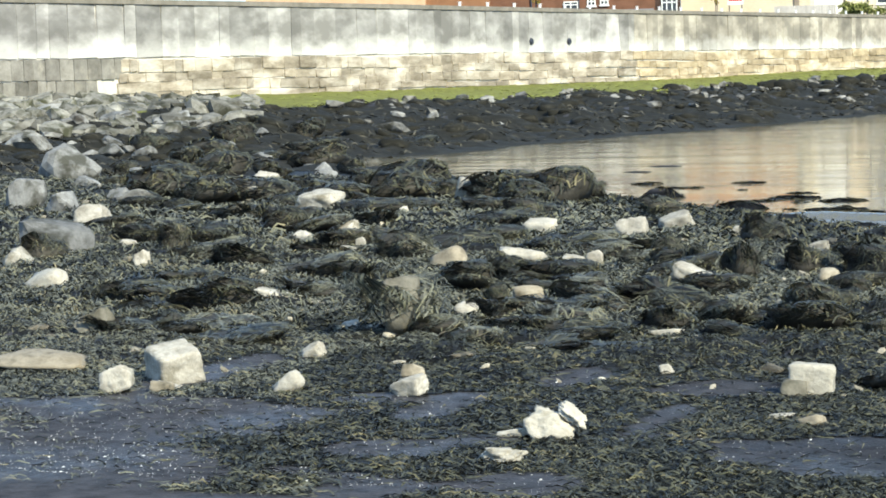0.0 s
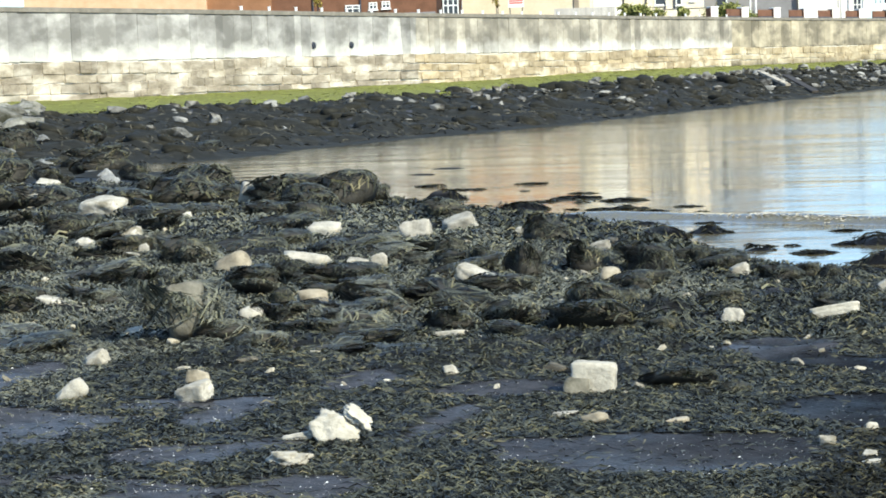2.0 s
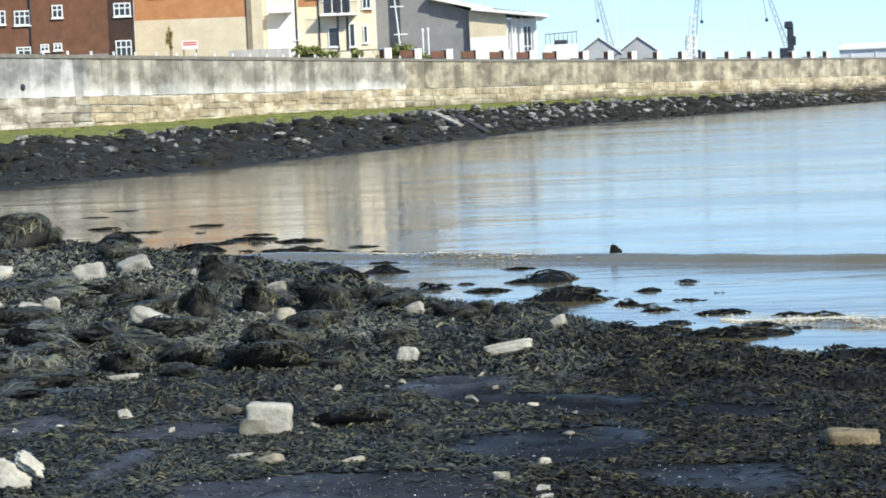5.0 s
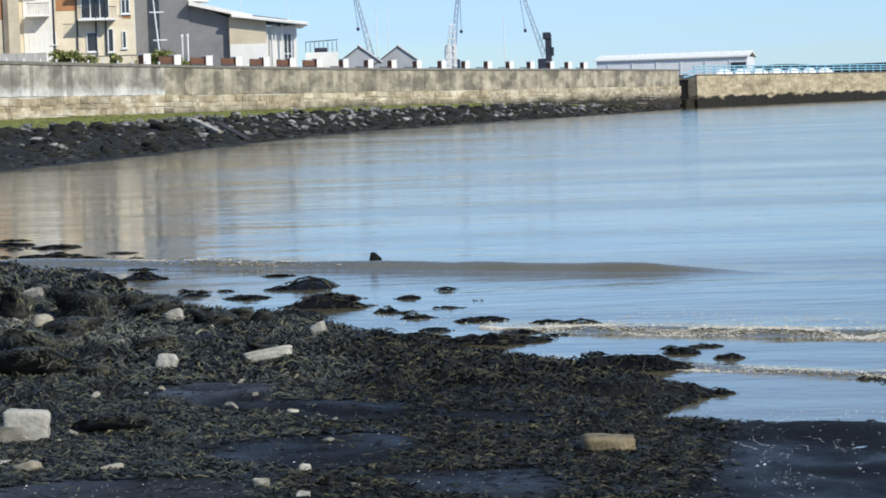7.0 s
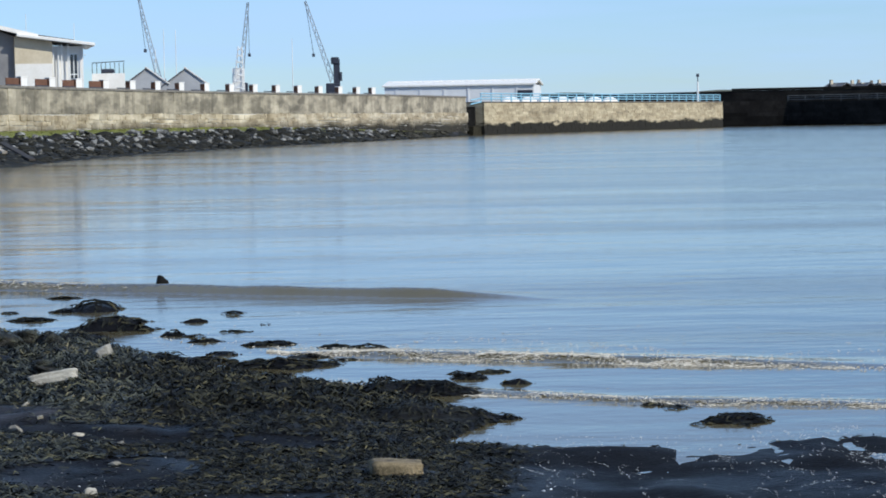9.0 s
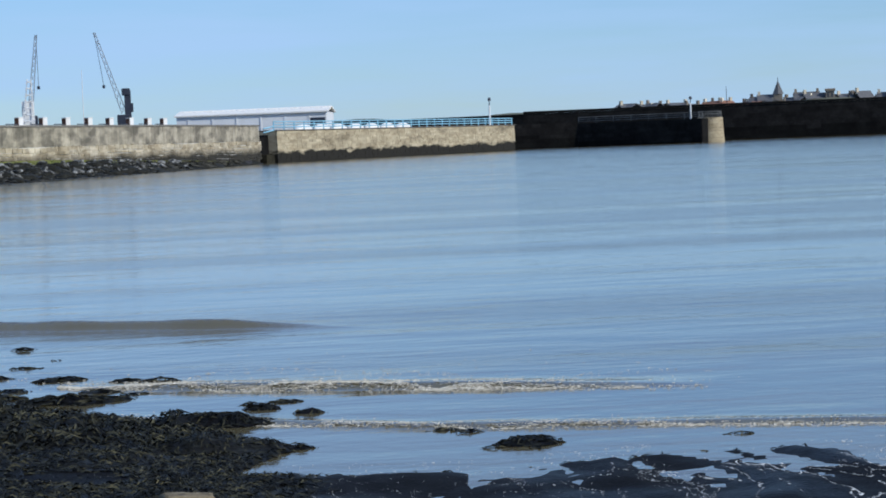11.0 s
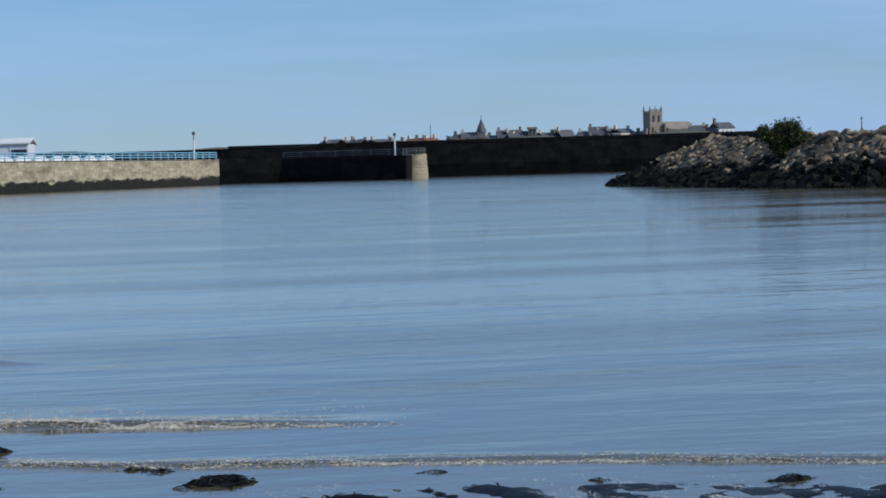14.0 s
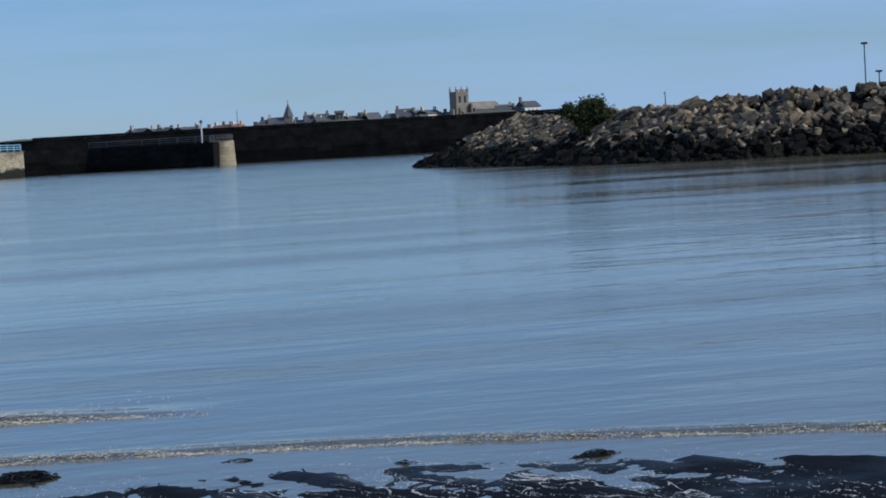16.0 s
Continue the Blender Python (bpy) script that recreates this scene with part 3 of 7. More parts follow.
def runnel(x, y):
    """Winding runnels of the wet flat: zero along their beds."""
    return wave_noise(x * 0.9 + 0.3 * wave_noise(x, y * 0.4, 0.4, 61, 3), y * 0.27 + 0.2 * x + 0.1 * wave_noise(x, y * 0.4, 0.3, 63, 2), 0.34, 62, 5)


def bare_height(x, y):
    """Height of the ground without boulders and weed."""
    land, s, w = inside(x, y, LAND), line_distance(x, y, SHORE), line_distance(x, y, WALL_LINE)
    beach = 0.012 + 0.24 * (1 - np.exp(-s / 8.5)) + 0.012 * wave_noise(x, y, 1.7, 3) * ramp(s, 0, 1.5)
    # the wet flat where the backwash lies in streaks
    flat = ramp(x, 0.3, 1.3) * (y > 3)
    film = 0.004 + 0.005 * s + 0.07 * (np.abs(runnel(x, y)) - 0.16)
    beach = beach + (film - beach) * flat
    u = s / (s + w)
    top = 1.34 + 0.25 * ramp(y, 115, 150) - 1.0 * ramp(y, 225, 300)
    slope = 0.02 + top * (0.5 * ramp(u, 0, 0.45) + 0.5 * u)
    # rounded ribs run down its face
    slope = slope + 0.2 * wave_noise(x * 0.3, y - 0.5 * x, 0.42, 19, 3) * ramp(u, 0.02, 0.16) * (1 - ramp(u, 0.3, 0.5))
    z = beach + (slope - beach) * ramp(y - 0.6 * (x + 21), 38, 60)
    z = np.where(land, z, -0.012 - 0.045 * s ** 1.1)
    z = np.maximum(z, -2.5)
    return np.where(inside(x, y, INLAND), 3.75, z)

# boulders under the weed: x, y, width, height
WEED_BOULDERS = [(-11.36, 21.73, 0.36, 0.29), (-11.73, 25.07, 0.51, 0.36), (-11.97, 20.25, 0.49, 0.33), (-8.78, 21.28, 0.48, 0.26), (-6.87, 18.95, 0.38, 0.22), (-6.12, 21.09, 0.35, 0.24), (-5.64, 20.46, 0.29, 0.22), (-5.07, 19.68, 0.38, 0.30), (-4.62, 20.1, 0.50, 0.36), (-4.1, 19.9, 0.42, 0.34), (-8.96, 17.68, 0.36, 0.14), (-5.93, 16.24, 0.2, 0.22), (-5.10, 14.90, 0.54, 0.20), (-4.71, 22.96, 0.43, 0.16), (-2.94, 16.49, 0.15, 0.10), (-9.7, 27.4, 0.5, 0.3), (-10.6, 30.2, 0.7, 0.33), (-12.6, 32.6, 0.6, 0.3), (-8.3, 28.3, 0.5, 0.25), (-3.9, 16.9, 0.42, 0.2), (-5.95, 23.9, 0.5, 0.28)]
# weed-hung stones standing in the shallows: x, y, width, height above the water
SHALLOWS = [(-2.71, 24.63, 0.40, 0.08), (-2.29, 21.80, 0.48, 0.14), (-2.05, 21.7, 0.42, 0.05), (-2.22, 19.74, 0.46, 0.08), (-1.56, 18.62, 0.44, 0.09), (-1.3, 18.6, 0.5, 0.04), (-3.72, 23.56, 0.28, 0.07), (-0.91, 22.07, 0.12, 0.03), (-0.79, 19.96, 0.46, 0.03), (-0.47, 18.81, 0.34, 0.03), (-0.58, 18.06, 0.66, 0.05), (-1.37, 20.40, 0.26, 0.04), (1.77, 15.19, 0.20, 0.02), (2.14, 14.26, 0.42, 0.06), (3.41, 14.26, 0.18, 0.02), (4.20, 13.45, 0.10, 0.03), (1.88, 15.02, 0.24, 0.02), (0.30, 16.1, 0.8, 0.07), (0.62, 16.05, 0.4, 0.04), (0.30, 14.55, 0.7, 0.12), (0.62, 14.6, 0.4, 0.05), (5.18, 13.00, 0.20, 0.04), (-7.92, 30.97, 0.58, 0.12), (-7.85, 33.56, 0.70, 0.04)]
SHALLOWS += [(-7.09, 32.62, 0.38, 0.04), (-6.56, 27.98, 0.52, 0.08), (-5.85, 27.71, 0.38, 0.06), (-6.95, 32.72, 0.60, 0.04), (-4.63, 25.98, 0.48, 0.06), (-2.64, 24.02, 0.44, 0.09), (-1.27, 23.40, 0.26, 0.03), (-2.45, 20.59, 0.56, 0.09), (-9.9, 34.2, 0.5, 0.2), (-5.0, 25.4, 0.5, 0.1)]
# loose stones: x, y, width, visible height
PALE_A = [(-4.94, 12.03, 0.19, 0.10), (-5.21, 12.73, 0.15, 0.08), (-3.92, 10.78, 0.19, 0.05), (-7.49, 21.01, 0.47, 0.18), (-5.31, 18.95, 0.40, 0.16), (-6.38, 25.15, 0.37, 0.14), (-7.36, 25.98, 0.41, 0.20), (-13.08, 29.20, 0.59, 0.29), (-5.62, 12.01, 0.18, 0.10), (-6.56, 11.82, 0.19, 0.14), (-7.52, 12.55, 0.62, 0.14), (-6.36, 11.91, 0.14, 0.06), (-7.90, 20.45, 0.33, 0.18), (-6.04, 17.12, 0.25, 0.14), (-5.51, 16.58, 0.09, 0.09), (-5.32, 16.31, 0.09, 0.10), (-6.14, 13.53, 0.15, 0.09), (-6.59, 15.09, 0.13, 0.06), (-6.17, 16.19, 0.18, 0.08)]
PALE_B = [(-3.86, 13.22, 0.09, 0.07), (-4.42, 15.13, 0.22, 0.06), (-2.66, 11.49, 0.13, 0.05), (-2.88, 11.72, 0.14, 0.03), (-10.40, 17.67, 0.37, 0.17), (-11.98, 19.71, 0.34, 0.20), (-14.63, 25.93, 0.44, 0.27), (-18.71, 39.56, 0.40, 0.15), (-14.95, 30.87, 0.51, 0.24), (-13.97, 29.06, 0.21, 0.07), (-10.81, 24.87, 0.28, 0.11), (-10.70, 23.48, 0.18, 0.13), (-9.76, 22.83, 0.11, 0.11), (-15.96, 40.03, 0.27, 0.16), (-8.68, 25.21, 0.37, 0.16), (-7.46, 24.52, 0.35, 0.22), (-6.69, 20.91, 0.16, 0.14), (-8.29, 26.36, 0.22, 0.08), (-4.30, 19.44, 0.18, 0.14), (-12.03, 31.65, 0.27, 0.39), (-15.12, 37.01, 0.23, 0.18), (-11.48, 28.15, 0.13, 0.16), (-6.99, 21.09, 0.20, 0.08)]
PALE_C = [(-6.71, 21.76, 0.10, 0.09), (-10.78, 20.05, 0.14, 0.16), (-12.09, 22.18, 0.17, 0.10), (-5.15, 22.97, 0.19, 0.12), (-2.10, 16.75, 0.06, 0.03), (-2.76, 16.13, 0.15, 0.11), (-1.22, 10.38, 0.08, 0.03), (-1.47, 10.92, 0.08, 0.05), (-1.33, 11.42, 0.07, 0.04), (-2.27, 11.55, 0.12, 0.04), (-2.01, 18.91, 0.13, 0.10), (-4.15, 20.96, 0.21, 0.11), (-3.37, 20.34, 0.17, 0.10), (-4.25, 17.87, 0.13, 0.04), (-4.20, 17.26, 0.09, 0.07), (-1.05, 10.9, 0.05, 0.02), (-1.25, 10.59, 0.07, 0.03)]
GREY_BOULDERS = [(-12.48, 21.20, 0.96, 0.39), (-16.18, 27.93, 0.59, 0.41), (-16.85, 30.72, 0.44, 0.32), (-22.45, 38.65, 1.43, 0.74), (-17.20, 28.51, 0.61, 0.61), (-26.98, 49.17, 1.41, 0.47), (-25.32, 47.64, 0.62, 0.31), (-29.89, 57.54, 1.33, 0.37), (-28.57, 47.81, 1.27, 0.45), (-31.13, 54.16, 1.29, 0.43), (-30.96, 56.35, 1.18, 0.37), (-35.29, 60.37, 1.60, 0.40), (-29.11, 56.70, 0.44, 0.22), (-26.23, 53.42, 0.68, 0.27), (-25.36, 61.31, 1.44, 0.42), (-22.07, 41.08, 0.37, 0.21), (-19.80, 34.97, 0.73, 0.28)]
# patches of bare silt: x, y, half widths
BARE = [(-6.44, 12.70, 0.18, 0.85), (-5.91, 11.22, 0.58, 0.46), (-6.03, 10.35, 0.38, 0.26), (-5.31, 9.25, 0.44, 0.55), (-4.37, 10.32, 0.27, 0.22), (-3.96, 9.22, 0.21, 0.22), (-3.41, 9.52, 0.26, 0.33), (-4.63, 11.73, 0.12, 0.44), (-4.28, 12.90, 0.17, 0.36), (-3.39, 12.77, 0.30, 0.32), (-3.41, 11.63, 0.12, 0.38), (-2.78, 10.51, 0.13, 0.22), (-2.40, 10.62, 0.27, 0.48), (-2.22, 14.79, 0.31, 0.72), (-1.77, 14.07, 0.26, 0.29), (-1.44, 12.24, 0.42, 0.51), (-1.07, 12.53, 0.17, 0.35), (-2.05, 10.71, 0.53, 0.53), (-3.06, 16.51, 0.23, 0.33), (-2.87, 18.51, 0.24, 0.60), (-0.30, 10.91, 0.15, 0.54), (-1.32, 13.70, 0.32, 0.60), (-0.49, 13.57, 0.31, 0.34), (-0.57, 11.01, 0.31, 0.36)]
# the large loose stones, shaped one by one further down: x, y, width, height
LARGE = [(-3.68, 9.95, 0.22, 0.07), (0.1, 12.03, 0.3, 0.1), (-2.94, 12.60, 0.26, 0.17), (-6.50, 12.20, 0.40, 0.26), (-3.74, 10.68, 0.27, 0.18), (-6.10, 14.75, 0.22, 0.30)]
rng = np.random.default_rng(7)
# smaller lumps strewn over the beach
LUMPS = []
while len(LUMPS) < 1300:
    ly = 11.0 + 33 * rng.random() ** 1.6
    lx = rng.uniform(-0.62 * ly, 0.02 * ly)
    size = rng.uniform(0.14, 0.48)
    if ly > 12.4:
        LUMPS.append((lx, ly, size * (0.8 + ly / 40), size * rng.uniform(0.12, 0.5) * ramp(np.array(ly), 11.5, 16) * (1 + ly / 60)))

lump_xy = np.array([p[:2] for p in LUMPS])
on_land = inside(lump_xy[:, 0], lump_xy[:, 1], LAND) & (line_distance(lump_xy[:, 0], lump_xy[:, 1], SHORE) > 0.5)
LUMPS = [p for p, ok in zip(LUMPS, on_land) if ok]
clear_of = np.array([p for p in PALE_A + PALE_B + PALE_C + LARGE if p[2] > 0.1])
LUMPS = [p for p in LUMPS if not ((np.abs(clear_of[:, 0] - p[0]) < 0.5 * clear_of[:, 2] + 0.4 * p[2]) & (clear_of[:, 1] - p[1] < 1.5) & (clear_of[:, 1] - p[1] > -0.3) & (p[3] > 0.04)).any()]
# the largest inland ones are boulders of their own
lump_xy = np.array([p[:2] for p in LUMPS])
inland = line_distance(lump_xy[:, 0], lump_xy[:, 1], SHORE) > 2.8
HUNG = [p for p, far in zip(LUMPS, inland) if far and p[2] > 0.33 and 13.5 < p[1] < 34 and -0.56 * p[1] < p[0] < -3.4][:105]
NEAR_HUNG = [p for p in LUMPS if p[0] > -4.2 and p[1] < 24 and p[2] > 0.2 and p not in HUNG and not any(((p[0] - bx) / (rx + 0.4)) ** 2 + ((p[1] - by) / (ry + 0.5)) ** 2 < 1 for bx, by, rx, ry in BARE)][:34]
LUMPS = [p for p in LUMPS if p not in HUNG and p not in NEAR_HUNG]
for mx, my, mw, mh in PALE_A + PALE_B + PALE_C + GREY_BOULDERS:
    if my > 12.4:
        for side in (-0.3, 0.35):
            LUMPS.append((mx + side * mw, my - 0.06, 0.55 * mw + 0.06, 0.3 * mh * rng.uniform(0.3, 1.0)))
SHALLOWS = [p for p in SHALLOWS if p[1] < 38]
while len(SHALLOWS) < 95:
    k = int(rng.integers(13, 21))
    u = rng.random()
    sx0, sy0 = SHORE[k] * (1 - u) + SHORE[k + 1] * u
    SHALLOWS.append((float(sx0 + rng.uniform(0.05, 1.0) * 0.09 * sy0), float(sy0 + rng.uniform(0, 0.06) * sy0), float(rng.uniform(0.08, 0.36) * sy0 / 18), float(rng.uniform(0.006, 0.045))))


def with_lumps(z, x, y):
    """Adds the boulders to a raster of heights."""
    step = abs(x[0, 1] - x[0, 0])
    bumps = np.zeros(z.shape)
    for k, (bx, by, w, h) in enumerate(WEED_BOULDERS + LUMPS + SHALLOWS):
        awash = k >= len(WEED_BOULDERS) + len(LUMPS)
        r = w * (0.5 if awash else 0.62) + 0.02
        depth = r * 0.8
        r = r * (1.2 if awash else 1.0 if k < len(WEED_BOULDERS) else 1.1)
        by = by + depth * 0.6
        i0, i1 = int((bx - r - x[0, 0]) / step), int((bx + r - x[0, 0]) / step) + 2
        j0, j1 = int((by - r - y[0, 0]) / step), int((by + r - y[0, 0]) / step) + 2
        if i0 < 0 or j0 < 0 or i1 > x.shape[1] or j1 > x.shape[0]:
            continue
        xs, ys, zs = x[j0:j1, i0:i1], y[j0:j1, i0:i1], z[j0:j1, i0:i1]
        if not awash and any(((bx - px) / (rx + 0.3)) ** 2 + ((by - py) / (ry + 0.3)) ** 2 < 1 for px, py, rx, ry in BARE):
            continue
        if k < len(WEED_BOULDERS) + len(LUMPS) and by < 42:
            h = h * (0.38 + 0.62 * float(ramp(line_distance(np.array([bx]), np.array([by]), SHORE), 0.3, 3.4)[0]))
        wob = 1 + 0.75 * wave_noise(xs, ys, w * 0.4, 31 + k, 3)
        d2 = ((xs - bx) / r) ** 2 + ((ys - by) / depth) ** 2
        dome = np.clip(1 - d2 * wob, 0, 1) ** 0.42
        if k >= len(WEED_BOULDERS) + len(LUMPS):
            tail = np.clip(1 - d2 * (1 + 1.1 * wave_noise(xs, ys * 1.6, w * 0.3, 131 + k, 3)), 0, 1)
            z[j0:j1, i0:i1] = np.maximum(zs, -0.03 + (min(0.75 * h, 0.15) + 0.03) * tail ** 0.9)
        else:
            bumps[j0:j1, i0:i1] = np.maximum(bumps[j0:j1, i0:i1], (min(0.2 * h, 0.05) if k < len(WEED_BOULDERS) else min(0.55 * h, 0.075)) * dome)
    return z + bumps


def clearing(x, y):
    """Near one where the ground is uneven, near zero round the loose stones and before them."""
    free = np.ones(x.shape)
    for mx, my, mw, mh in PALE_A + PALE_B + PALE_C + LARGE:
        if mw > 0.08:
            near = (np.abs(x - mx) < 1.6 * mw + 0.3) & (np.abs(y - my + 0.2) < 2.0)
            free[near] *= 1 - 0.93 * np.exp(-(((x[near] - mx) / (0.62 * mw + 0.06)) ** 2 + ((y[near] - my + 0.3) / (0.55 + 0.5 * mw)) ** 2) ** 1.5)
    return free


def raster(x0, x1, y0, y1, step):
    x, y = np.meshgrid(np.arange(x0, x1, step), np.arange(y0, y1, step))
    z = bare_height(x, y)
    return x0, y0, step, with_lumps(z, x, y)


NEAR_RASTER = raster(-22, 9, 8, 40, 0.045)
rough_x, rough_y = np.meshgrid(-22 + 0.045 * np.arange(NEAR_RASTER[3].shape[1]), 8 + 0.045 * np.arange(NEAR_RASTER[3].shape[0]))
NEAR_RASTER[3][:] += (NEAR_RASTER[3] > 0.03) * ramp(rough_y + 2.0 * np.minimum(0, 0.5 - rough_x * 2), 10.8, 14.5) * (0.06 * np.abs(wave_noise(rough_x, rough_y, 0.6, 44, 3)) + 0.03 * wave_noise(rough_x, rough_y, 0.24, 45, 2))
plain_z = bare_height(rough_x, rough_y)
NEAR_RASTER[3][:] = np.where(NEAR_RASTER[3] > plain_z, plain_z + (NEAR_RASTER[3] - plain_z) * clearing(rough_x, rough_y), NEAR_RASTER[3])
MID_RASTER = raster(-60, 12, 30, 130, 0.2)
slope_x, slope_y = np.meshgrid(MID_RASTER[0] + 0.2 * np.arange(MID_RASTER[3].shape[1]), MID_RASTER[1] + 0.2 * np.arange(MID_RASTER[3].shape[0]))
slope_s, slope_w = line_distance(slope_x, slope_y, SHORE), line_distance(slope_x, slope_y, WALL_LINE)
on_slope = (1 - 0.85 * ramp(slope_s / (slope_s + slope_w), 0.38, 0.52)) * ramp(slope_y - 0.6 * (slope_x + 21), 36, 52) * (MID_RASTER[3] > 0.03) * (MID_RASTER[3] < 3)
MID_RASTER[3][:] += on_slope * (0.25 * wave_noise(slope_x, slope_y, 2.6, 5, 3) + 0.42 * np.abs(wave_noise(slope_x, slope_y, 1.6, 6, 2)) - 0.1)


def ground_height(x, y):
    """Height of the finished ground."""
    x, y = np.asarray(x, float), np.asarray(y, float)
    z = np.full(x.shape, np.nan)
    for x0, y0, step, h in (NEAR_RASTER, MID_RASTER):
        u, v = (x - x0) / step, (y - y0) / step
        ok = np.isnan(z) & (u >= 1) & (v >= 1) & (u < h.shape[1] - 2) & (v < h.shape[0] - 2)
        i, j = u[ok].astype(int), v[ok].astype(int)
        fu, fv = u[ok] - i, v[ok] - j
        z[ok] = (h[j, i] * (1 - fu) + h[j, i + 1] * fu) * (1 - fv) + (h[j + 1, i] * (1 - fu) + h[j + 1, i + 1] * fu) * fv
    rest = np.isnan(z)
    if rest.any():
        z[rest] = bare_height(x[rest], y[rest])
    return z


def polar_sheet(name, radii, degrees, height, mat):
    """A sheet round the viewer's foot, finest where it is looked at."""
    r, a = np.meshgrid(radii, np.radians(degrees), indexing="ij")
    x, y = -r * np.sin(a), r * np.cos(a)
    v = np.stack([x, y, height(x.ravel(), y.ravel()).reshape(x.shape)], -1).reshape(-1, 3)
    n, m = r.shape
    i, j = np.meshgrid(np.arange(n - 1), np.arange(m - 1), indexing="ij")
    q = np.stack([i * m + j, i * m + j + 1, (i + 1) * m + j + 1, (i + 1) * m + j], -1).reshape(-1, 4)
    return link_mesh(name, v, q[:, ::-1], mat, smooth=True)


look_round = np.concatenate([np.arange(-180, -34, 4), np.arange(-34, 40, 0.28), np.arange(40, 181, 4)])
ground_rings = np.concatenate([[0.05, 2, 4, 6, 7.5], np.geomspace(8.2, 130, 420), np.geomspace(131, 340, 110), np.geomspace(355, 4800, 70)])
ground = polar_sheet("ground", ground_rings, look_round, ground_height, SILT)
tagged(ground, "dark grey wet silt beach sinking under the harbour", "ground", kind="structure")

# ---- water ----
SWELL = np.array([(-7.5, 29.4), (-5.1, 28.3), (-1.4, 26.2), (1.2, 24.9), (3.2, 23.6), (7, 21.4), (10, 19.6)], float)
BREAKER = np.array([(-1.6, 20.0), (-0.6, 19.3), (1.1, 18.4), (2.6, 17.7), (4.2, 17.1), (5.6, 16.5), (8.0, 15.4)], float)
EDGE = np.array([(-0.3, 17.1), (0.5, 16.3), (1.6, 15.45), (3.0, 15.0), (4.2, 14.55), (6.6, 13.35), (7.8, 12.5), (9.5, 11.3)], float)


def wave_at(x, y, line, height, front, behind, x0, x1):
    """A long low wave along a line, steeper towards the shore."""
    yl = np.interp(x, line[:, 0], line[:, 1]) + 0.1 * wave_noise(x, x * 0, 1.6, 12, 3)
    d = y - yl
    w = np.where(d < 0, front, behind)
    h = height * (1 + 0.3 * wave_noise(x, x * 0 + 5, 0.8, 4, 3))
    return h * np.exp(-(d / w) ** 2) * ramp(x, x0, x0 + 1.6) * (1 - ramp(x, x1 - 1.8, x1))


def water_height(x, y):
    z = wave_at(x, y, SWELL, 0.09, 0.16, 0.7, -8, 2.2) + wave_at(x, y, BREAKER, 0.042, 0.1, 0.45, -1.2, 4.3) + wave_at(x, y, EDGE, 0.026, 0.06, 0.25, -0.6, 12)
    return z + 0.004 * wave_noise(x * 0.4, y, 0.9, 8, 2) * (y < 60)


water = polar_sheet("water", np.concatenate([[9.0, 10.0], np.arange(10.8, 32, 0.07), np.geomspace(32.2, 4900, 130)]),
                    np.concatenate([np.arange(-34, 34, 0.3)]), water_height, WATER)
tagged(water, "calm brownish harbour water mirroring a pale blue sky", "water", kind="structure")
far_water = polar_sheet("water_around", np.geomspace(9, 4900, 60), np.concatenate([np.arange(33.78, 326.3, 3.44)]), lambda x, y: x * 0, WATER)
tagged(far_water, "open harbour water out of sight", "water", kind="structure")


# ---- seaweed ----
def fronds(name, x, y, length, width, mat, steps=4, lift=0.02, seed=1, wander=0.6, fall=1.0, spread=0.65):
    """Flat wrack fronds that lie over the ground and hang down the sides of stones."""
    g = np.random.default_rng(seed)
    n = len(x)
    e = 0.05
    a = g.normal(0, spread, n) + np.pi * (g.random(n) < 0.5)
    turn = g.normal(0, wander, n)
    base_lift = g.uniform(0.05, 1.0, n) ** 1.5 * lift * 1.4
    rows = []
    for k in range(steps + 1):
        gx = (ground_height(x + e, y) - ground_height(x - e, y)) / (2 * e)
        gy = (ground_height(x, y + e) - ground_height(x, y - e)) / (2 * e)
        pull = fall * 3.0 * np.minimum(1.5, np.hypot(gx, gy))
        dx, dy = np.cos(a) - pull * gx, np.sin(a) - pull * gy
        m = np.hypot(dx, dy) + 1e-6
        dx, dy = dx / m, dy / m
        w = width * (1.0, 1.15, 0.95, 0.75, 0.3)[min(4, k * 4 // steps)] / 2
        z = ground_height(x, y) + base_lift * (0.5 + 0.9 * math.sin(math.pi * k / steps)) + g.uniform(-0.1, 0.16, n) * lift
        tilt = g.uniform(-1.1, 1.1, n) * w
        rows.append(np.stack([x - dy * w, y + dx * w, z + tilt, x + dy * w, y - dx * w, z - tilt], -1))
        steep = np.sqrt(1 + np.minimum(gx * gx + gy * gy, 9))
        x, y = x + dx * length / steps / steep, y + dy * length / steps / steep
        a = np.arctan2(dy, dx) + turn * 0.35 + g.normal(0, 0.22, n)
    v = np.stack(rows, 1).reshape(n, (steps + 1) * 2, 3)
    base = (np.arange(n) * (steps + 1) * 2)[:, None]
    q = np.concatenate([base + np.array([[2 * k, 2 * k + 1, 2 * k + 3, 2 * k + 2]]) for k in range(steps)])
    return link_mesh(name, v.reshape(-1, 3), q, mat, smooth=True)


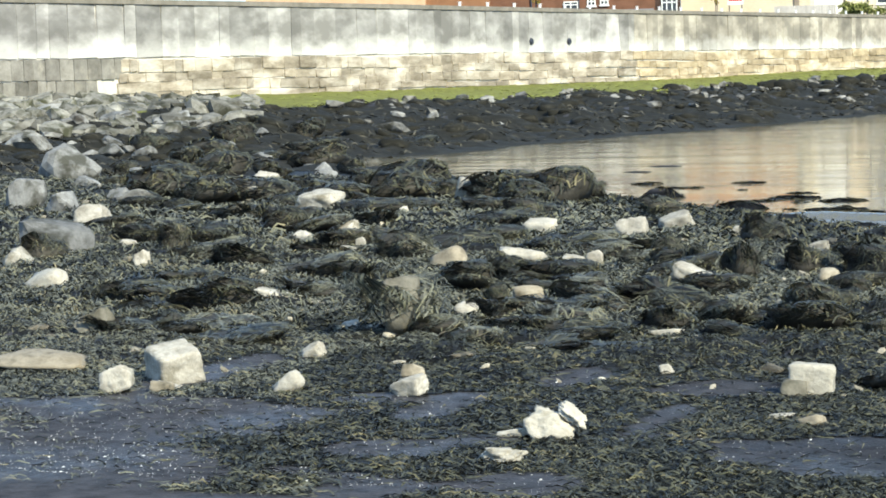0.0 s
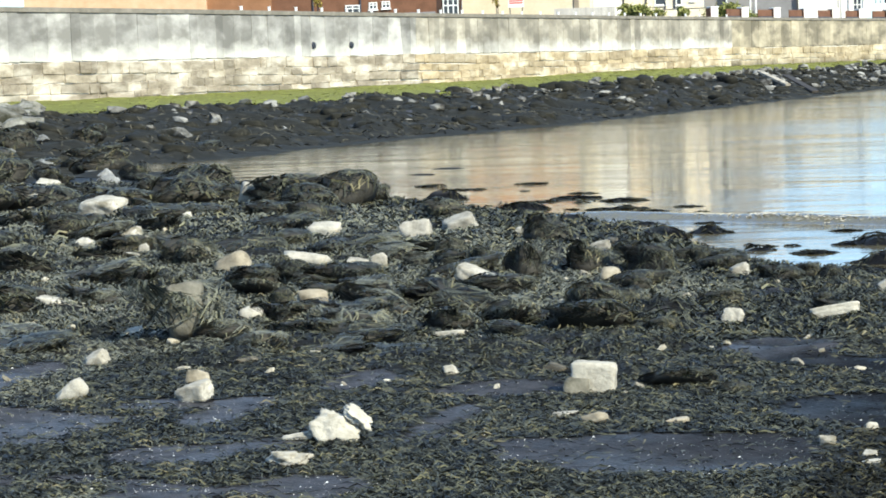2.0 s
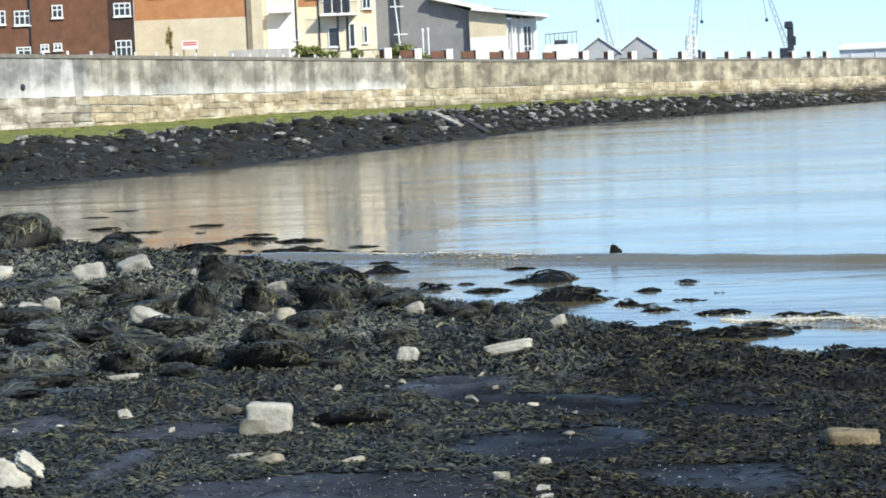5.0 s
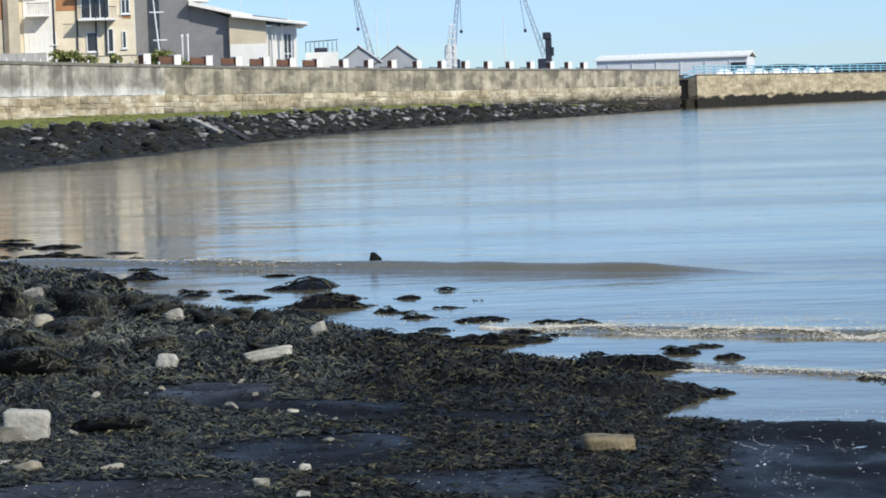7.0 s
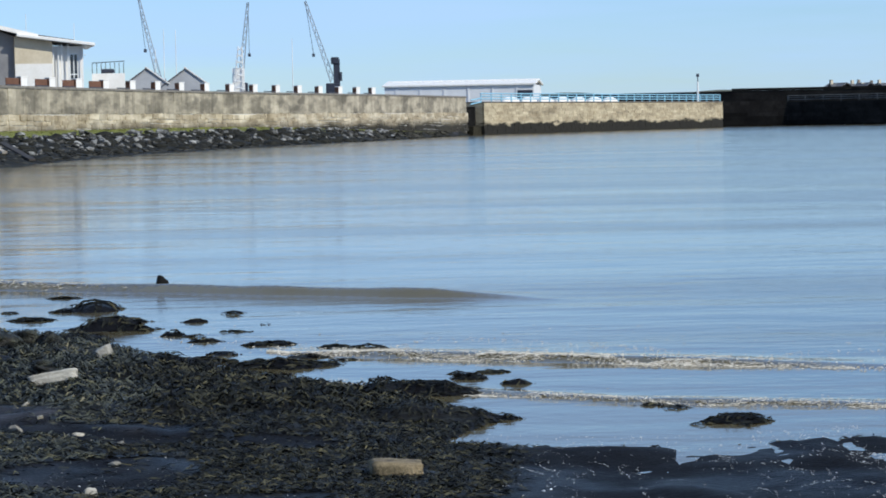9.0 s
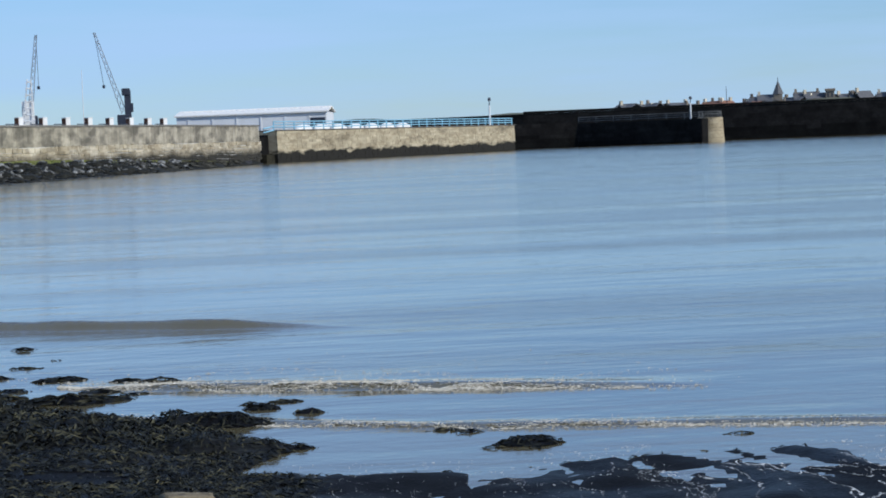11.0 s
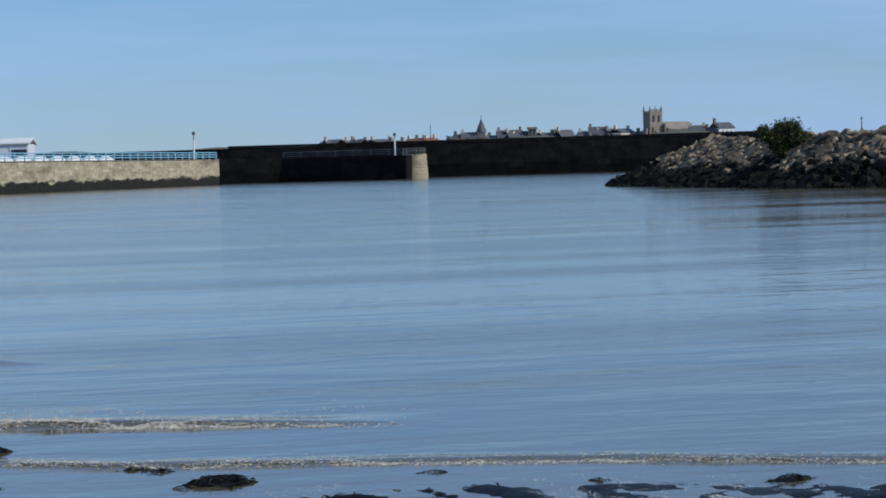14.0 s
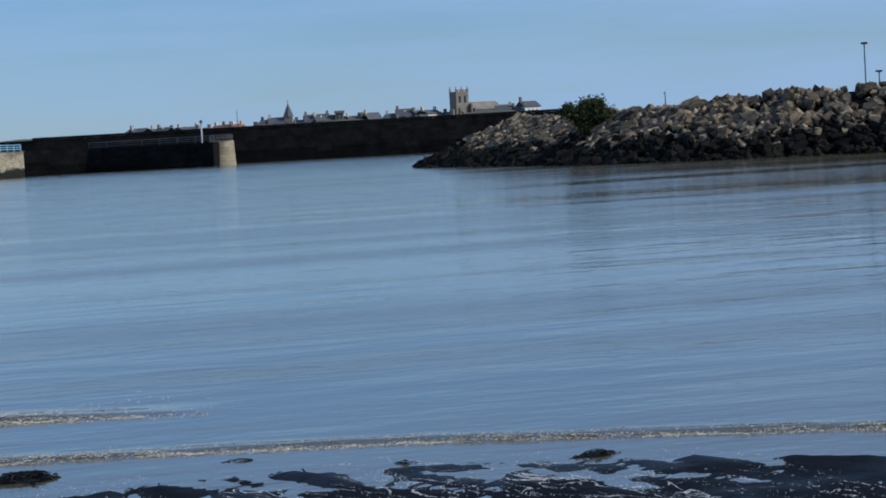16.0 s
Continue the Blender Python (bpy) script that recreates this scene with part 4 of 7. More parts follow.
def weed_cover(x, y):
    """How thickly weed lies: bare silt in the foreground, closed mats farther out and on every boulder."""
    s, land = line_distance(x, y, SHORE), inside(x, y, LAND)
    patch = 0.9 * wave_noise(x * 0.55, y * 1.1, 0.6, 21, 4)
    bias = 0.36 + 0.4 * ramp(y, 11.5, 15) - 0.62 * ramp(-x, 4.6, 5.5) * (1 - ramp(y, 11.2, 11.7))
    lump = ground_height(x, y) - bare_height(x, y)
    for px, py, rx, ry in BARE:
        bias = bias - 1.25 * np.exp(-(((x - px) / (1.12 * rx)) ** 2 + ((y - py) / (1.12 * ry)) ** 2) ** 2)
    cover = ramp(patch + bias + 3.0 * np.maximum(lump, 0), -0.14, 0.24)
    cover = np.maximum(cover, 0.03) * np.where(land, 1 - ramp(x - 0.12 * (y - 12), 0.3, 0.8) * (y < 14.6), 0)
    out = (~land) & (ground_height(x, y) > -0.012)
    return np.where(out, 1.0, cover)


def scatter(n, y0, y1, x_of, seed, power=1.0):
    g = np.random.default_rng(seed)
    y = y0 + (y1 - y0) * g.random(n) ** power
    lo, hi = x_of(y)
    x = lo + (hi - lo) * g.random(n)
    return x, y, g.random(n)


bands = [("seaweed_near", 250000, 9.0, 15.5, 0.075, 0.0056, 0.014), ("seaweed_middle", 165000, 15.0, 24, 0.11, 0.0095, 0.026), ("seaweed_beyond", 98000, 23, 40, 0.17, 0.017, 0.04)]
for bi, (wname, count, wy0, wy1, wlen, wwid, wlift) in enumerate(bands):
    wx, wy, wr = scatter(count, wy0, wy1, lambda y: (-0.64 * y - 0.5, np.minimum(0.19 * y + 0.5, 3.4)), 50 + bi)
    keep = wr < weed_cover(wx, wy)
    keep &= inside(wx, wy, LAND)
    wx, wy = wx[keep], wy[keep]
    wg = np.random.default_rng(60 + bi)
    hump = ground_height(wx, wy) - bare_height(wx, wy)
    damp = line_distance(wx, wy, SHORE) * (1 + 0.6 * wave_noise(wx, wy, 1.1, 90, 3)) < 6.0 - 4.6 * ramp(wy, 13.5, 19.5)
    damp |= hump + 0.05 * wave_noise(wx, wy, 0.5, 91, 2) > 0.09
    soaked = damp & (wx + 0.5 * wave_noise(wx, wy, 0.9, 93, 3) > -1.5)
    for wet, choice, weed_mat, ending in ((True, damp & ~soaked, WET_WEED, "_wet"), (True, soaked, SOAKED_WEED, "_soaked"), (False, ~damp, WEED, "")):
        fx0, fy0 = wx[choice], wy[choice]
        if not len(fx0):
            continue
        weed = fronds(wname + ending, fx0, fy0, wlen * wg.uniform(0.5, 1.4, len(fx0)) * (1 - 0.45 * ramp(hump[choice], 0.05, 0.12)), wwid * wg.uniform(0.6, 1.5, len(fx0)), weed_mat, 2, wlift, 70 + bi, 1.3, 0.3, 0.9)
        tagged(weed, "tangled black-brown wet bladderwrack near the water" if wet else "tangled dark olive bladderwrack matted over stones and silt", "seaweed", kind="stuff")


def closed_mat(name, radii, degrees, where, lift, mat, label, category):
    """A closed weed mat over the ground: the cells of a round grid whose middle lies where weed lies."""
    r, a = np.meshgrid(radii, np.radians(degrees), indexing="ij")
    x, y = -r * np.sin(a), r * np.cos(a)
    z = ground_height(x.ravel(), y.ravel()).reshape(x.shape) + lift * (1.2 + wave_noise(x, y, 12 * lift, 27, 2))
    n, m = r.shape
    i, j = np.meshgrid(np.arange(n - 1), np.arange(m - 1), indexing="ij")
    keep = where((x[:-1, :-1] + x[1:, 1:]).ravel() / 2, (y[:-1, :-1] + y[1:, 1:]).ravel() / 2)
    q = np.stack([i * m + j, (i + 1) * m + j, (i + 1) * m + j + 1, i * m + j + 1], -1).reshape(-1, 4)[keep]
    used, q = np.unique(q, return_inverse=True)
    v = np.stack([x, y, z], -1).reshape(-1, 3)[used]
    tagged(link_mesh(name, v, q.reshape(-1, 4), mat, smooth=True), label, category, kind="stuff")


def lies_wet(x, y):
    hump = ground_height(x, y) - bare_height(x, y) + 0.05 * wave_noise(x, y, 0.5, 91, 2)
    return (hump > 0.09) | (line_distance(x, y, SHORE) * (1 + 0.6 * wave_noise(x, y, 1.1, 90, 3)) < 6.0 - 4.6 * ramp(y, 13.5, 19.5))


def lies_thick(x, y):
    return inside(x, y, LAND) & (weed_cover(x, y) > 0.55 + 0.3 * wave_noise(x, y, 0.3, 92, 3))


def up_slope(x, y):
    near, far = line_distance(x, y, SHORE), line_distance(x, y, WALL_LINE)
    on = (inside(x, y, LAND) | (near < 0.9)) & ~inside(x, y, INLAND) & (y - 0.6 * (x + 21) > 41)
    return np.where(on, np.where(inside(x, y, LAND), near / (near + far), 0) + 0.05 * wave_noise(x, y, 3.0, 9, 3), -1)


mat_rings, mat_rays = ground_rings[(ground_rings > 10.4) & (ground_rings < 52)], look_round[(look_round > -12) & (look_round < 35)]
closed_mat("seaweed_mat", mat_rings, mat_rays, lambda x, y: lies_thick(x, y) & ~lies_wet(x, y), 0.006, WEED_MAT, "matted olive-grey bladderwrack lying over silt", "seaweed")
closed_mat("seaweed_mat_wet", mat_rings, mat_rays, lambda x, y: lies_thick(x, y) & lies_wet(x, y), 0.006, WET_MAT, "black wet bladderwrack draped over stones", "seaweed")
far_rings, far_rays = ground_rings[(ground_rings > 40) & (ground_rings < 325)], look_round[(look_round > -4) & (look_round < 35)]
closed_mat("slope_seaweed_mat", far_rings, far_rays, lambda x, y: (up_slope(x, y) > -0.5) & (up_slope(x, y) < 0.43), 0.03, SLOPE_MAT, "black-brown seaweed mat on the rock slope", "seaweed")
closed_mat("slope_algae_mat", far_rings, far_rays, lambda x, y: (up_slope(x, y) >= 0.43) & (y > 58) & (y < 250 + 30 * wave_noise(x, y, 6, 3)), 0.025, ALGAE_MAT, "soft green algae mat along the wall's foot", "algae")

# flat mats on the stones of the shallows
wx, wy, wr = scatter(300000, 12.5, 39.5, lambda y: (-0.4 * y + 1, np.minimum(0.42 * y, 6.5)), 58, 1.5)
keep = ~inside(wx, wy, LAND)
wx, wy = wx[keep], wy[keep]
keep = ground_height(wx, wy) > -0.008
wx, wy = wx[keep], wy[keep]
weed = fronds("seaweed_shallows", wx, wy, 0.0055 * wy, 0.0006 * wy, AWASH_WEED, 2, 0.007, 75, 0.9, 0.6)
tagged(weed, "dark seaweed mats on stones awash in the shallows", "seaweed", kind="stuff")

# the rock slope under the wall: dark weed low down, green algae above
sx, sy, sr = scatter(46000, 40, 300, lambda y: (np.interp(y, WALL_LINE[:, 1], WALL_LINE[:, 0]), np.interp(y, SHORE[9::-1, 1], SHORE[9::-1, 0])), 80, 1.9)
ss, sw = line_distance(sx, sy, SHORE), line_distance(sx, sy, WALL_LINE)
su = ss / (ss + sw) + 0.05 * wave_noise(sx, sy, 3.0, 9, 3)
low = su < 0.44
far_size = 0.6 + sy / 90
slope_weed = fronds("slope_seaweed", sx[low], sy[low], (0.24 * far_size)[low], (0.024 * far_size)[low], SLOPE_WEED, 2, 0.06, 81, 0.6, 1.0)
tagged(slope_weed, "black-brown seaweed hanging over the rock slope", "seaweed", kind="stuff")
sx, sy, sr = scatter(24000, 50, 290, lambda y: (np.interp(y, WALL_LINE[:, 1], WALL_LINE[:, 0]), np.interp(y, SHORE[9::-1, 1], SHORE[9::-1, 0])), 83, 1.6)
ss, sw = line_distance(sx, sy, SHORE), line_distance(sx, sy, WALL_LINE)
su = ss / (ss + sw) + 0.06 * wave_noise(sx, sy, 3.0, 9, 3)
far_size = 0.6 + sy / 90
up = (su > 0.42) & (sy > 58 + 14 * wave_noise(sx, sy, 6.0, 15)) & (sr < 1.25 - ramp(sy, 180, 290))
slope_green = fronds("slope_algae", sx[up], sy[up], (0.2 * far_size)[up], (0.022 * far_size)[up], ALGAE, 2, 0.02, 82)
tagged(slope_green, "bright green algae along the wall's foot", "algae", kind="stuff")

# ---- loose stones ----
STONES = {}


def ashore(x, y, margin=0.6):
    """Whether a place lies on dry ground."""
    px, py = np.array([x]), np.array([y])
    return bool(inside(px, py, LAND)[0]) and float(line_distance(px, py, SHORE)[0]) > margin


for kind_name, mat, blocky in (("pale", PALE_STONE, 0.5), ("tan", TAN_STONE, 0.5), ("grey", GREY_STONE, 0.4), ("lichen", LICHEN_STONE, 0.6), ("brown", BROWN_STONE, 0.7), ("block", PALE_STONE, 1.0), ("white", WHITE_STONE, 0.6)):
    STONES[kind_name] = [rock_mesh("stone", 100 * len(STONES) + k, mat, 4 if kind_name == "pale" else 3, min(1.1, blocky + 0.1 * (k % 4)), (26 if kind_name != "block" else 60) + 9 * (k % 3), 0.1 if kind_name != "block" else 0.04) if kind_name in ("pale", "tan", "block", "white") else rock_mesh("stone", 100 * len(STONES) + k, mat, 3, 0.1 + 0.1 * (k % 4), 70, 0.06, False) for k in range(9)]
STONES["grey_round"] = [rock_mesh("stone", 640 + k, DRAB_STONE, 3, 0.6, 10, 0.05) for k in range(2)]
STONES["brown_facets"] = [rock_mesh("stone", 660, DRAB_STONE, 3, 0.1, 60, 0.05, False)]
STONES["ochre"] = [rock_mesh("stone", 690, OCHRE_STONE, 3, 1.1, 40, 0.06)]
STONES["cut"] = [rock_mesh("stone", 680 + k, WHITE_STONE if k else PALE_STONE, 4, 1.1, 40 - 27 * k, 0.06) for k in range(2)]
STONES["ragged_tan"] = [rock_mesh("stone", 655, PALE_STONE, 4, 0.2, 20, 0.34)]
STONES["ragged"] = [rock_mesh("stone", 650 + k, WHITE_STONE, 4, 0.2, 20, 0.3) for k in range(2)]
stone_rng = np.random.default_rng(3)


def lay_stone(kind_name, x, y, w, h, label, group, lean=8, sink=0.15, depth=0.75):
    """A loose stone bedded in the ground, its visible height h."""
    me = STONES[kind_name][stone_rng.integers(9)]
    ob = new("stone", me)
    d = w * depth * stone_rng.uniform(0.85, 1.2)
    h = h * 0.75 if w > 2.6 * h else h
    z = float(bare_height(np.array([x]), np.array([y]))[0])
    turn = Euler((radians(stone_rng.normal(0, lean)), radians(stone_rng.normal(0, lean)), radians(stone_rng.uniform(-14, 14))))
    ob.matrix_basis = Matrix.LocRotScale((x, y + d * 0.4, z - sink * h), turn, (w, d, h * (1 + sink)))
    return tagged(ob, label, "stone", group)


def shaped_stone(name, at, turn, size, kind_name, pick, label, group="stones on the beach", parent=None):
    """A stone of a chosen shape and attitude, its base at the place given."""
    me = STONES[kind_name][pick]
    ob = new(name, me)
    ob.matrix_basis = Matrix.LocRotScale(at, Euler([radians(a) for a in turn]), size)
    if parent:
        ob.parent = parent
        return ob
    return tagged(ob, label, "stone", group)


def level(x, y):
    return float(bare_height(np.array([x]), np.array([y]))[0])


# the white block; an added drab stone forms its darker left face
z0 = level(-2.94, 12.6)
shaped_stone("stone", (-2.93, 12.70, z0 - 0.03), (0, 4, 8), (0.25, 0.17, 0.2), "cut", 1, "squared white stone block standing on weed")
shaped_stone("stone", (-3.0, 12.58, z0 - 0.03), (-8, 4, 14), (0.14, 0.1, 0.135), "grey_round", 1, "added grey-tan stone forming the darker left face of a white block")
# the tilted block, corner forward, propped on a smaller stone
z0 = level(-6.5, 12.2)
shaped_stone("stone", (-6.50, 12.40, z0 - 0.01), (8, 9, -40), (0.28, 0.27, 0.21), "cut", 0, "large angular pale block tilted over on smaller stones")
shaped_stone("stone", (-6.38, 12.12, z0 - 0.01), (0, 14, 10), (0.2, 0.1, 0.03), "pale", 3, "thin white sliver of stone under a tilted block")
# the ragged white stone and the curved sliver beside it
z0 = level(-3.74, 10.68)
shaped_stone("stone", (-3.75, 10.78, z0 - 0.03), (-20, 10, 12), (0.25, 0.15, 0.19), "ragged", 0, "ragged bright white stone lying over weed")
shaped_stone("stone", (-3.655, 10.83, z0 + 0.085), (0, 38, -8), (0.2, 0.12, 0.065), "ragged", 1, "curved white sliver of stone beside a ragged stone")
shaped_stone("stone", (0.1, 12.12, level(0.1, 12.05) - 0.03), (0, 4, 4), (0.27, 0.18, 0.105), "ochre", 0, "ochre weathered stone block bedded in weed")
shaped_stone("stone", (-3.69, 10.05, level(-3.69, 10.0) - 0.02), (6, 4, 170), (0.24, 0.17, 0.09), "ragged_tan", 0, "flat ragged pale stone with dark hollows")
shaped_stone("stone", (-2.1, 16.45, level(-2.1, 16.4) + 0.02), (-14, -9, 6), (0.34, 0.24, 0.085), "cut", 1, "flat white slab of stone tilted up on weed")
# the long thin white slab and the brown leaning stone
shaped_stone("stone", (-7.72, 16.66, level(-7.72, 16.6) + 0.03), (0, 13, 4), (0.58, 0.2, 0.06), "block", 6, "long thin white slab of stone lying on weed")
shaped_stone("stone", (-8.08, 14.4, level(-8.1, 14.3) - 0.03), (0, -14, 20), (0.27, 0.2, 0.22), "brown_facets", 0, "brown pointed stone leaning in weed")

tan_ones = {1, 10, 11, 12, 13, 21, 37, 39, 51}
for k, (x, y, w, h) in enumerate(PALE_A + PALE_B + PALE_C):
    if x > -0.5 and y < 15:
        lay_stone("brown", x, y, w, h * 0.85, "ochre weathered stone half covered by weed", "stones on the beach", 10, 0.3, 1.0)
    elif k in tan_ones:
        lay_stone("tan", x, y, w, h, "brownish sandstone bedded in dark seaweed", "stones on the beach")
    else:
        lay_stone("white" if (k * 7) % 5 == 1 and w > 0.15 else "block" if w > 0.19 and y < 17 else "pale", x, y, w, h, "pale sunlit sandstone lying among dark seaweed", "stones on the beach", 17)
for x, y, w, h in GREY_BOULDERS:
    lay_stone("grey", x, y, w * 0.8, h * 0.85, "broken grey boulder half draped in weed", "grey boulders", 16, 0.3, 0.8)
# small pale cobbles strewn between
for k in range(90):
    y = 13.5 + 31 * stone_rng.random() ** 1.3
    x = stone_rng.uniform(-0.56 * y, -0.08 * y - 0.3)
    w = stone_rng.uniform(0.035, 0.1) * (0.7 + y / 22)
    if ashore(x, y) and (x < -0.27 * y or y > 22):
        lay_stone("pale" if k % 3 else "tan", x, y, w, w * 0.55, "small pale cobble among seaweed", "cobbles")


# boulders draped in hanging weed, bald on top
def draped_meshes(seed, n=560, detail=2, mat=WEED):
    """A stone and the weed that hangs down its sides, both in a box of size one."""
    stone_me = rock_mesh("boulder", seed, DARK_STONE, detail, 0.4, 14, 0.36)
    co = np.empty(len(stone_me.vertices) * 3)
    stone_me.vertices.foreach_get("co", co)
    co = co.reshape(-1, 3) - (0, 0, 0.5)
    reach = np.linalg.norm(co, axis=1)
    unit = co / reach[:, None]
    g = np.random.default_rng(seed)
    steps = 2
    a, f = g.uniform(0, 6.283, n), g.uniform(0.08, 1.57, n)
    f = np.where(wave_noise(2 * np.cos(a), 2 * np.sin(a), 1.0, seed, 2) > 0.15, np.minimum(f, 0.75), f)
    drop, sway, wide = g.uniform(0.15, 0.5, n), g.normal(0, 0.3, n), g.uniform(0.009, 0.02, n) * (560 / n) ** 0.6
    rows = []
    for s in range(steps + 1):
        d = np.stack([np.cos(a) * np.cos(f), np.sin(a) * np.cos(f), np.sin(f)], -1)
        p = d * (reach[np.argmax(d @ unit.T, axis=1)] + 0.012 + 0.022 * g.random(n))[:, None] + (0, 0, 0.5)
        side = np.stack([-np.sin(a), np.cos(a), 0 * a], -1) * (wide * (1 - 0.6 * s / steps))[:, None]
        rows.append(np.concatenate([p - side, p + side + d * 0.01], -1))
        f, a = f - drop * (0.4 + 0.4 * s), a + sway
    v = np.stack(rows, 1).reshape(-1, 3)
    v[:, 2] = np.maximum(v[:, 2], -0.1)
    base = (np.arange(n) * (steps + 1) * 2)[:, None]
    q = np.concatenate([base + np.array([[2 * s, 2 * s + 1, 2 * s + 3, 2 * s + 2]]) for s in range(steps)])
    model = link_mesh("hanging_weed", v, q, mat, smooth=True)
    weed_me = model.data
    bpy.data.objects.remove(model)
    return stone_me, weed_me


DRAPED = [draped_meshes(300 + k) for k in range(6)]
DRAPED_WET = [draped_meshes(340 + k, 560, 2, WET_WEED) for k in range(4)]
DRAPED_FAR = [draped_meshes(320 + k, 340, 2, WET_WEED) for k in range(5)]


def draped_boulder(x, y, w, h):
    pool = DRAPED_FAR if y > 26 else DRAPED_WET if x > -4.2 or stone_rng.random() < 0.8 else DRAPED
    stone_me, weed_me = pool[int(stone_rng.integers(len(pool)))]
    z = float(bare_height(np.array([x]), np.array([y]))[0])
    d = w * stone_rng.uniform(0.7, 1.1)
    at = Matrix.LocRotScale((x, y + 0.35 * d, z - 0.1 * h), Euler((radians(stone_rng.normal(0, 7)), radians(stone_rng.normal(0, 7)), stone_rng.uniform(0, 6.28))), (w, d, 1.1 * h))
    ob = thing("weed_boulder", at, "brown boulder hung with black wet seaweed", "boulder", "weed-hung boulders")
    for name, me in (("stone", stone_me), ("hanging_weed", weed_me)):
        share(name, me, ob, Matrix.Identity(4))


for x, y, w, h in WEED_BOULDERS:
    if y < 34 and x < -3.0 and ashore(x, y, 1.2):
        draped_boulder(x, y, 0.95 * w, min(1.0 * h, 0.28))
# the boulder whose bald, streaked face stands out of its weed
ob = thing("weed_boulder", Matrix.LocRotScale((-6.16, 14.9, level(-6.16, 14.8) - 0.02), Euler((0.05, 0.03, 0.3)), (0.62, 0.5, 0.43)), "grey-brown boulder, bald in front, hung with black weed", "boulder", "weed-hung boulders")
share("hanging_weed", DRAPED[1][1], ob, Matrix.Identity(4))
share("stone", rock_mesh("boulder", 671, DRAB_STONE, 3, 0.5, 16, 0.16), ob, Matrix.LocRotScale((0.06, -0.18, 0), None, (0.42, 0.5, 1.0)))
for x, y, w, h in HUNG:
    draped_boulder(x, y, min(1.15 * w, 0.8), min(0.05 + 0.8 * h, 0.19))

# weedy boulders and grey stones on the flat between the beach and the slope
for k in range(150):
    y = stone_rng.uniform(30, 60)
    x = -stone_rng.uniform(0.26, 0.56) * y
    if ashore(x, y, 0.8):
        if k % 4:
            w = stone_rng.uniform(0.45, 1.1)
            draped_boulder(x, y, w, w * stone_rng.uniform(0.3, 0.55))
        else:
            w = stone_rng.uniform(0.25, 0.7)
            lay_stone("grey", x, y, w, w * stone_rng.uniform(0.3, 0.6), "broken grey boulder half draped in weed", "grey boulders", 16, 0.2, 0.8)
for x, y, w, h in [p for p in NEAR_HUNG if p[0] < -1.8]:
    draped_boulder(x, y, min(0.85 * w, 0.42), min(0.05 + 0.8 * h, 0.13))

# weed-stained stones whose tops stand out of the mats
tops = [p for p in LUMPS if p[2] > 0.3 and 13 < p[1] < 30 and p[0] < -3.2][:24]
for x, y, w, h in tops:
    top = float(ground_height(np.array([x]), np.array([y + 0.3 * w]))[0]) - float(bare_height(np.array([x]), np.array([y]))[0])
    lay_stone("brown", x, y, w * stone_rng.uniform(0.3, 0.6), top * 0.8 + 0.03, "brown weed-stained stone showing through seaweed", "weed-stained stones", 12, 0.2, 0.8)


def heap(name, places, mat, label, seed):
    """Stones past counting, joined."""
    g = np.random.default_rng(seed)
    kinds = [rock_mesh("heap_stone", seed * 10 + k, mat, 1 if seed in (51, 52) else 2, 0.6, 30 if seed != 54 else 7, 0.07 if seed != 54 else 0.13, seed == 54) for k in range(6)]
    vs, qs, n = [], [], 0
    for x, y, w, lean, sink in places:
        me = kinds[int(g.integers(6))]
        co = np.empty(len(me.vertices) * 3)
        me.vertices.foreach_get("co", co)
        tri = np.empty(len(me.polygons) * 3, np.int32)
        me.polygons.foreach_get("vertices", tri)
        h = w * g.uniform(0.3, 0.6) * (1.2 if seed == 54 else 1)
        z = float(ground_height(np.array([x]), np.array([y]))[0])
        m = Matrix.LocRotScale((x, y, z - sink * h), Euler((g.normal(0, lean), g.normal(0, lean), g.uniform(0, 6.28))), (w, w * g.uniform(0.6, 1), h))
        vs.append(co.reshape(-1, 3) @ np.array(m.to_3x3()).T + np.array(m.translation))
        qs.append(tri.reshape(-1, 3) + n)
        n += len(me.vertices)
    return tagged(link_mesh(name, np.concatenate(vs), np.concatenate(qs), mat, smooth=seed == 54), label, "stones", kind="stuff")


# stones of the slope
places = []
for k in range(330):
    y = 48 + 215 * stone_rng.random() ** 1.5
    xa, xb = float(np.interp(y, WALL_LINE[:, 1], WALL_LINE[:, 0])), float(np.interp(y, SHORE[9::-1, 1], SHORE[9::-1, 0]))
    u = 0.1 + 0.36 * stone_rng.random() ** 0.45 if y < 150 else stone_rng.uniform(0.12, 0.62)
    places.append((xb * (1 - u) + xa * u, y, stone_rng.uniform(0.16, 0.58) * (0.65 + y / 200), 0.35, 0.1))
for k in range(260):
    y = 125 + 120 * stone_rng.random()
    xa, xb = float(np.interp(y, WALL_LINE[:, 1], WALL_LINE[:, 0])), float(np.interp(y, SHORE[9::-1, 1], SHORE[9::-1, 0]))
    u = stone_rng.uniform(0.12, 0.5)
    places.append((xb * (1 - u) + xa * u, y, stone_rng.uniform(0.25, 0.7), 0.45, 0.08))
heap("slope_stones", places, GREY_STONE_MASS, "grey stones showing through the weed of the rock slope", 51)
places = []
for k in range(900):
    y = 46 + 190 * stone_rng.random() ** 1.5
    xa, xb = float(np.interp(y, WALL_LINE[:, 1], WALL_LINE[:, 0])), float(np.interp(y, SHORE[9::-1, 1], SHORE[9::-1, 0]))
    u = stone_rng.uniform(0.02, 0.43)
    places.append((xb * (1 - u) + xa * u, y, stone_rng.uniform(0.3, 0.95) * (0.6 + y / 200), 0.15, 0.62))
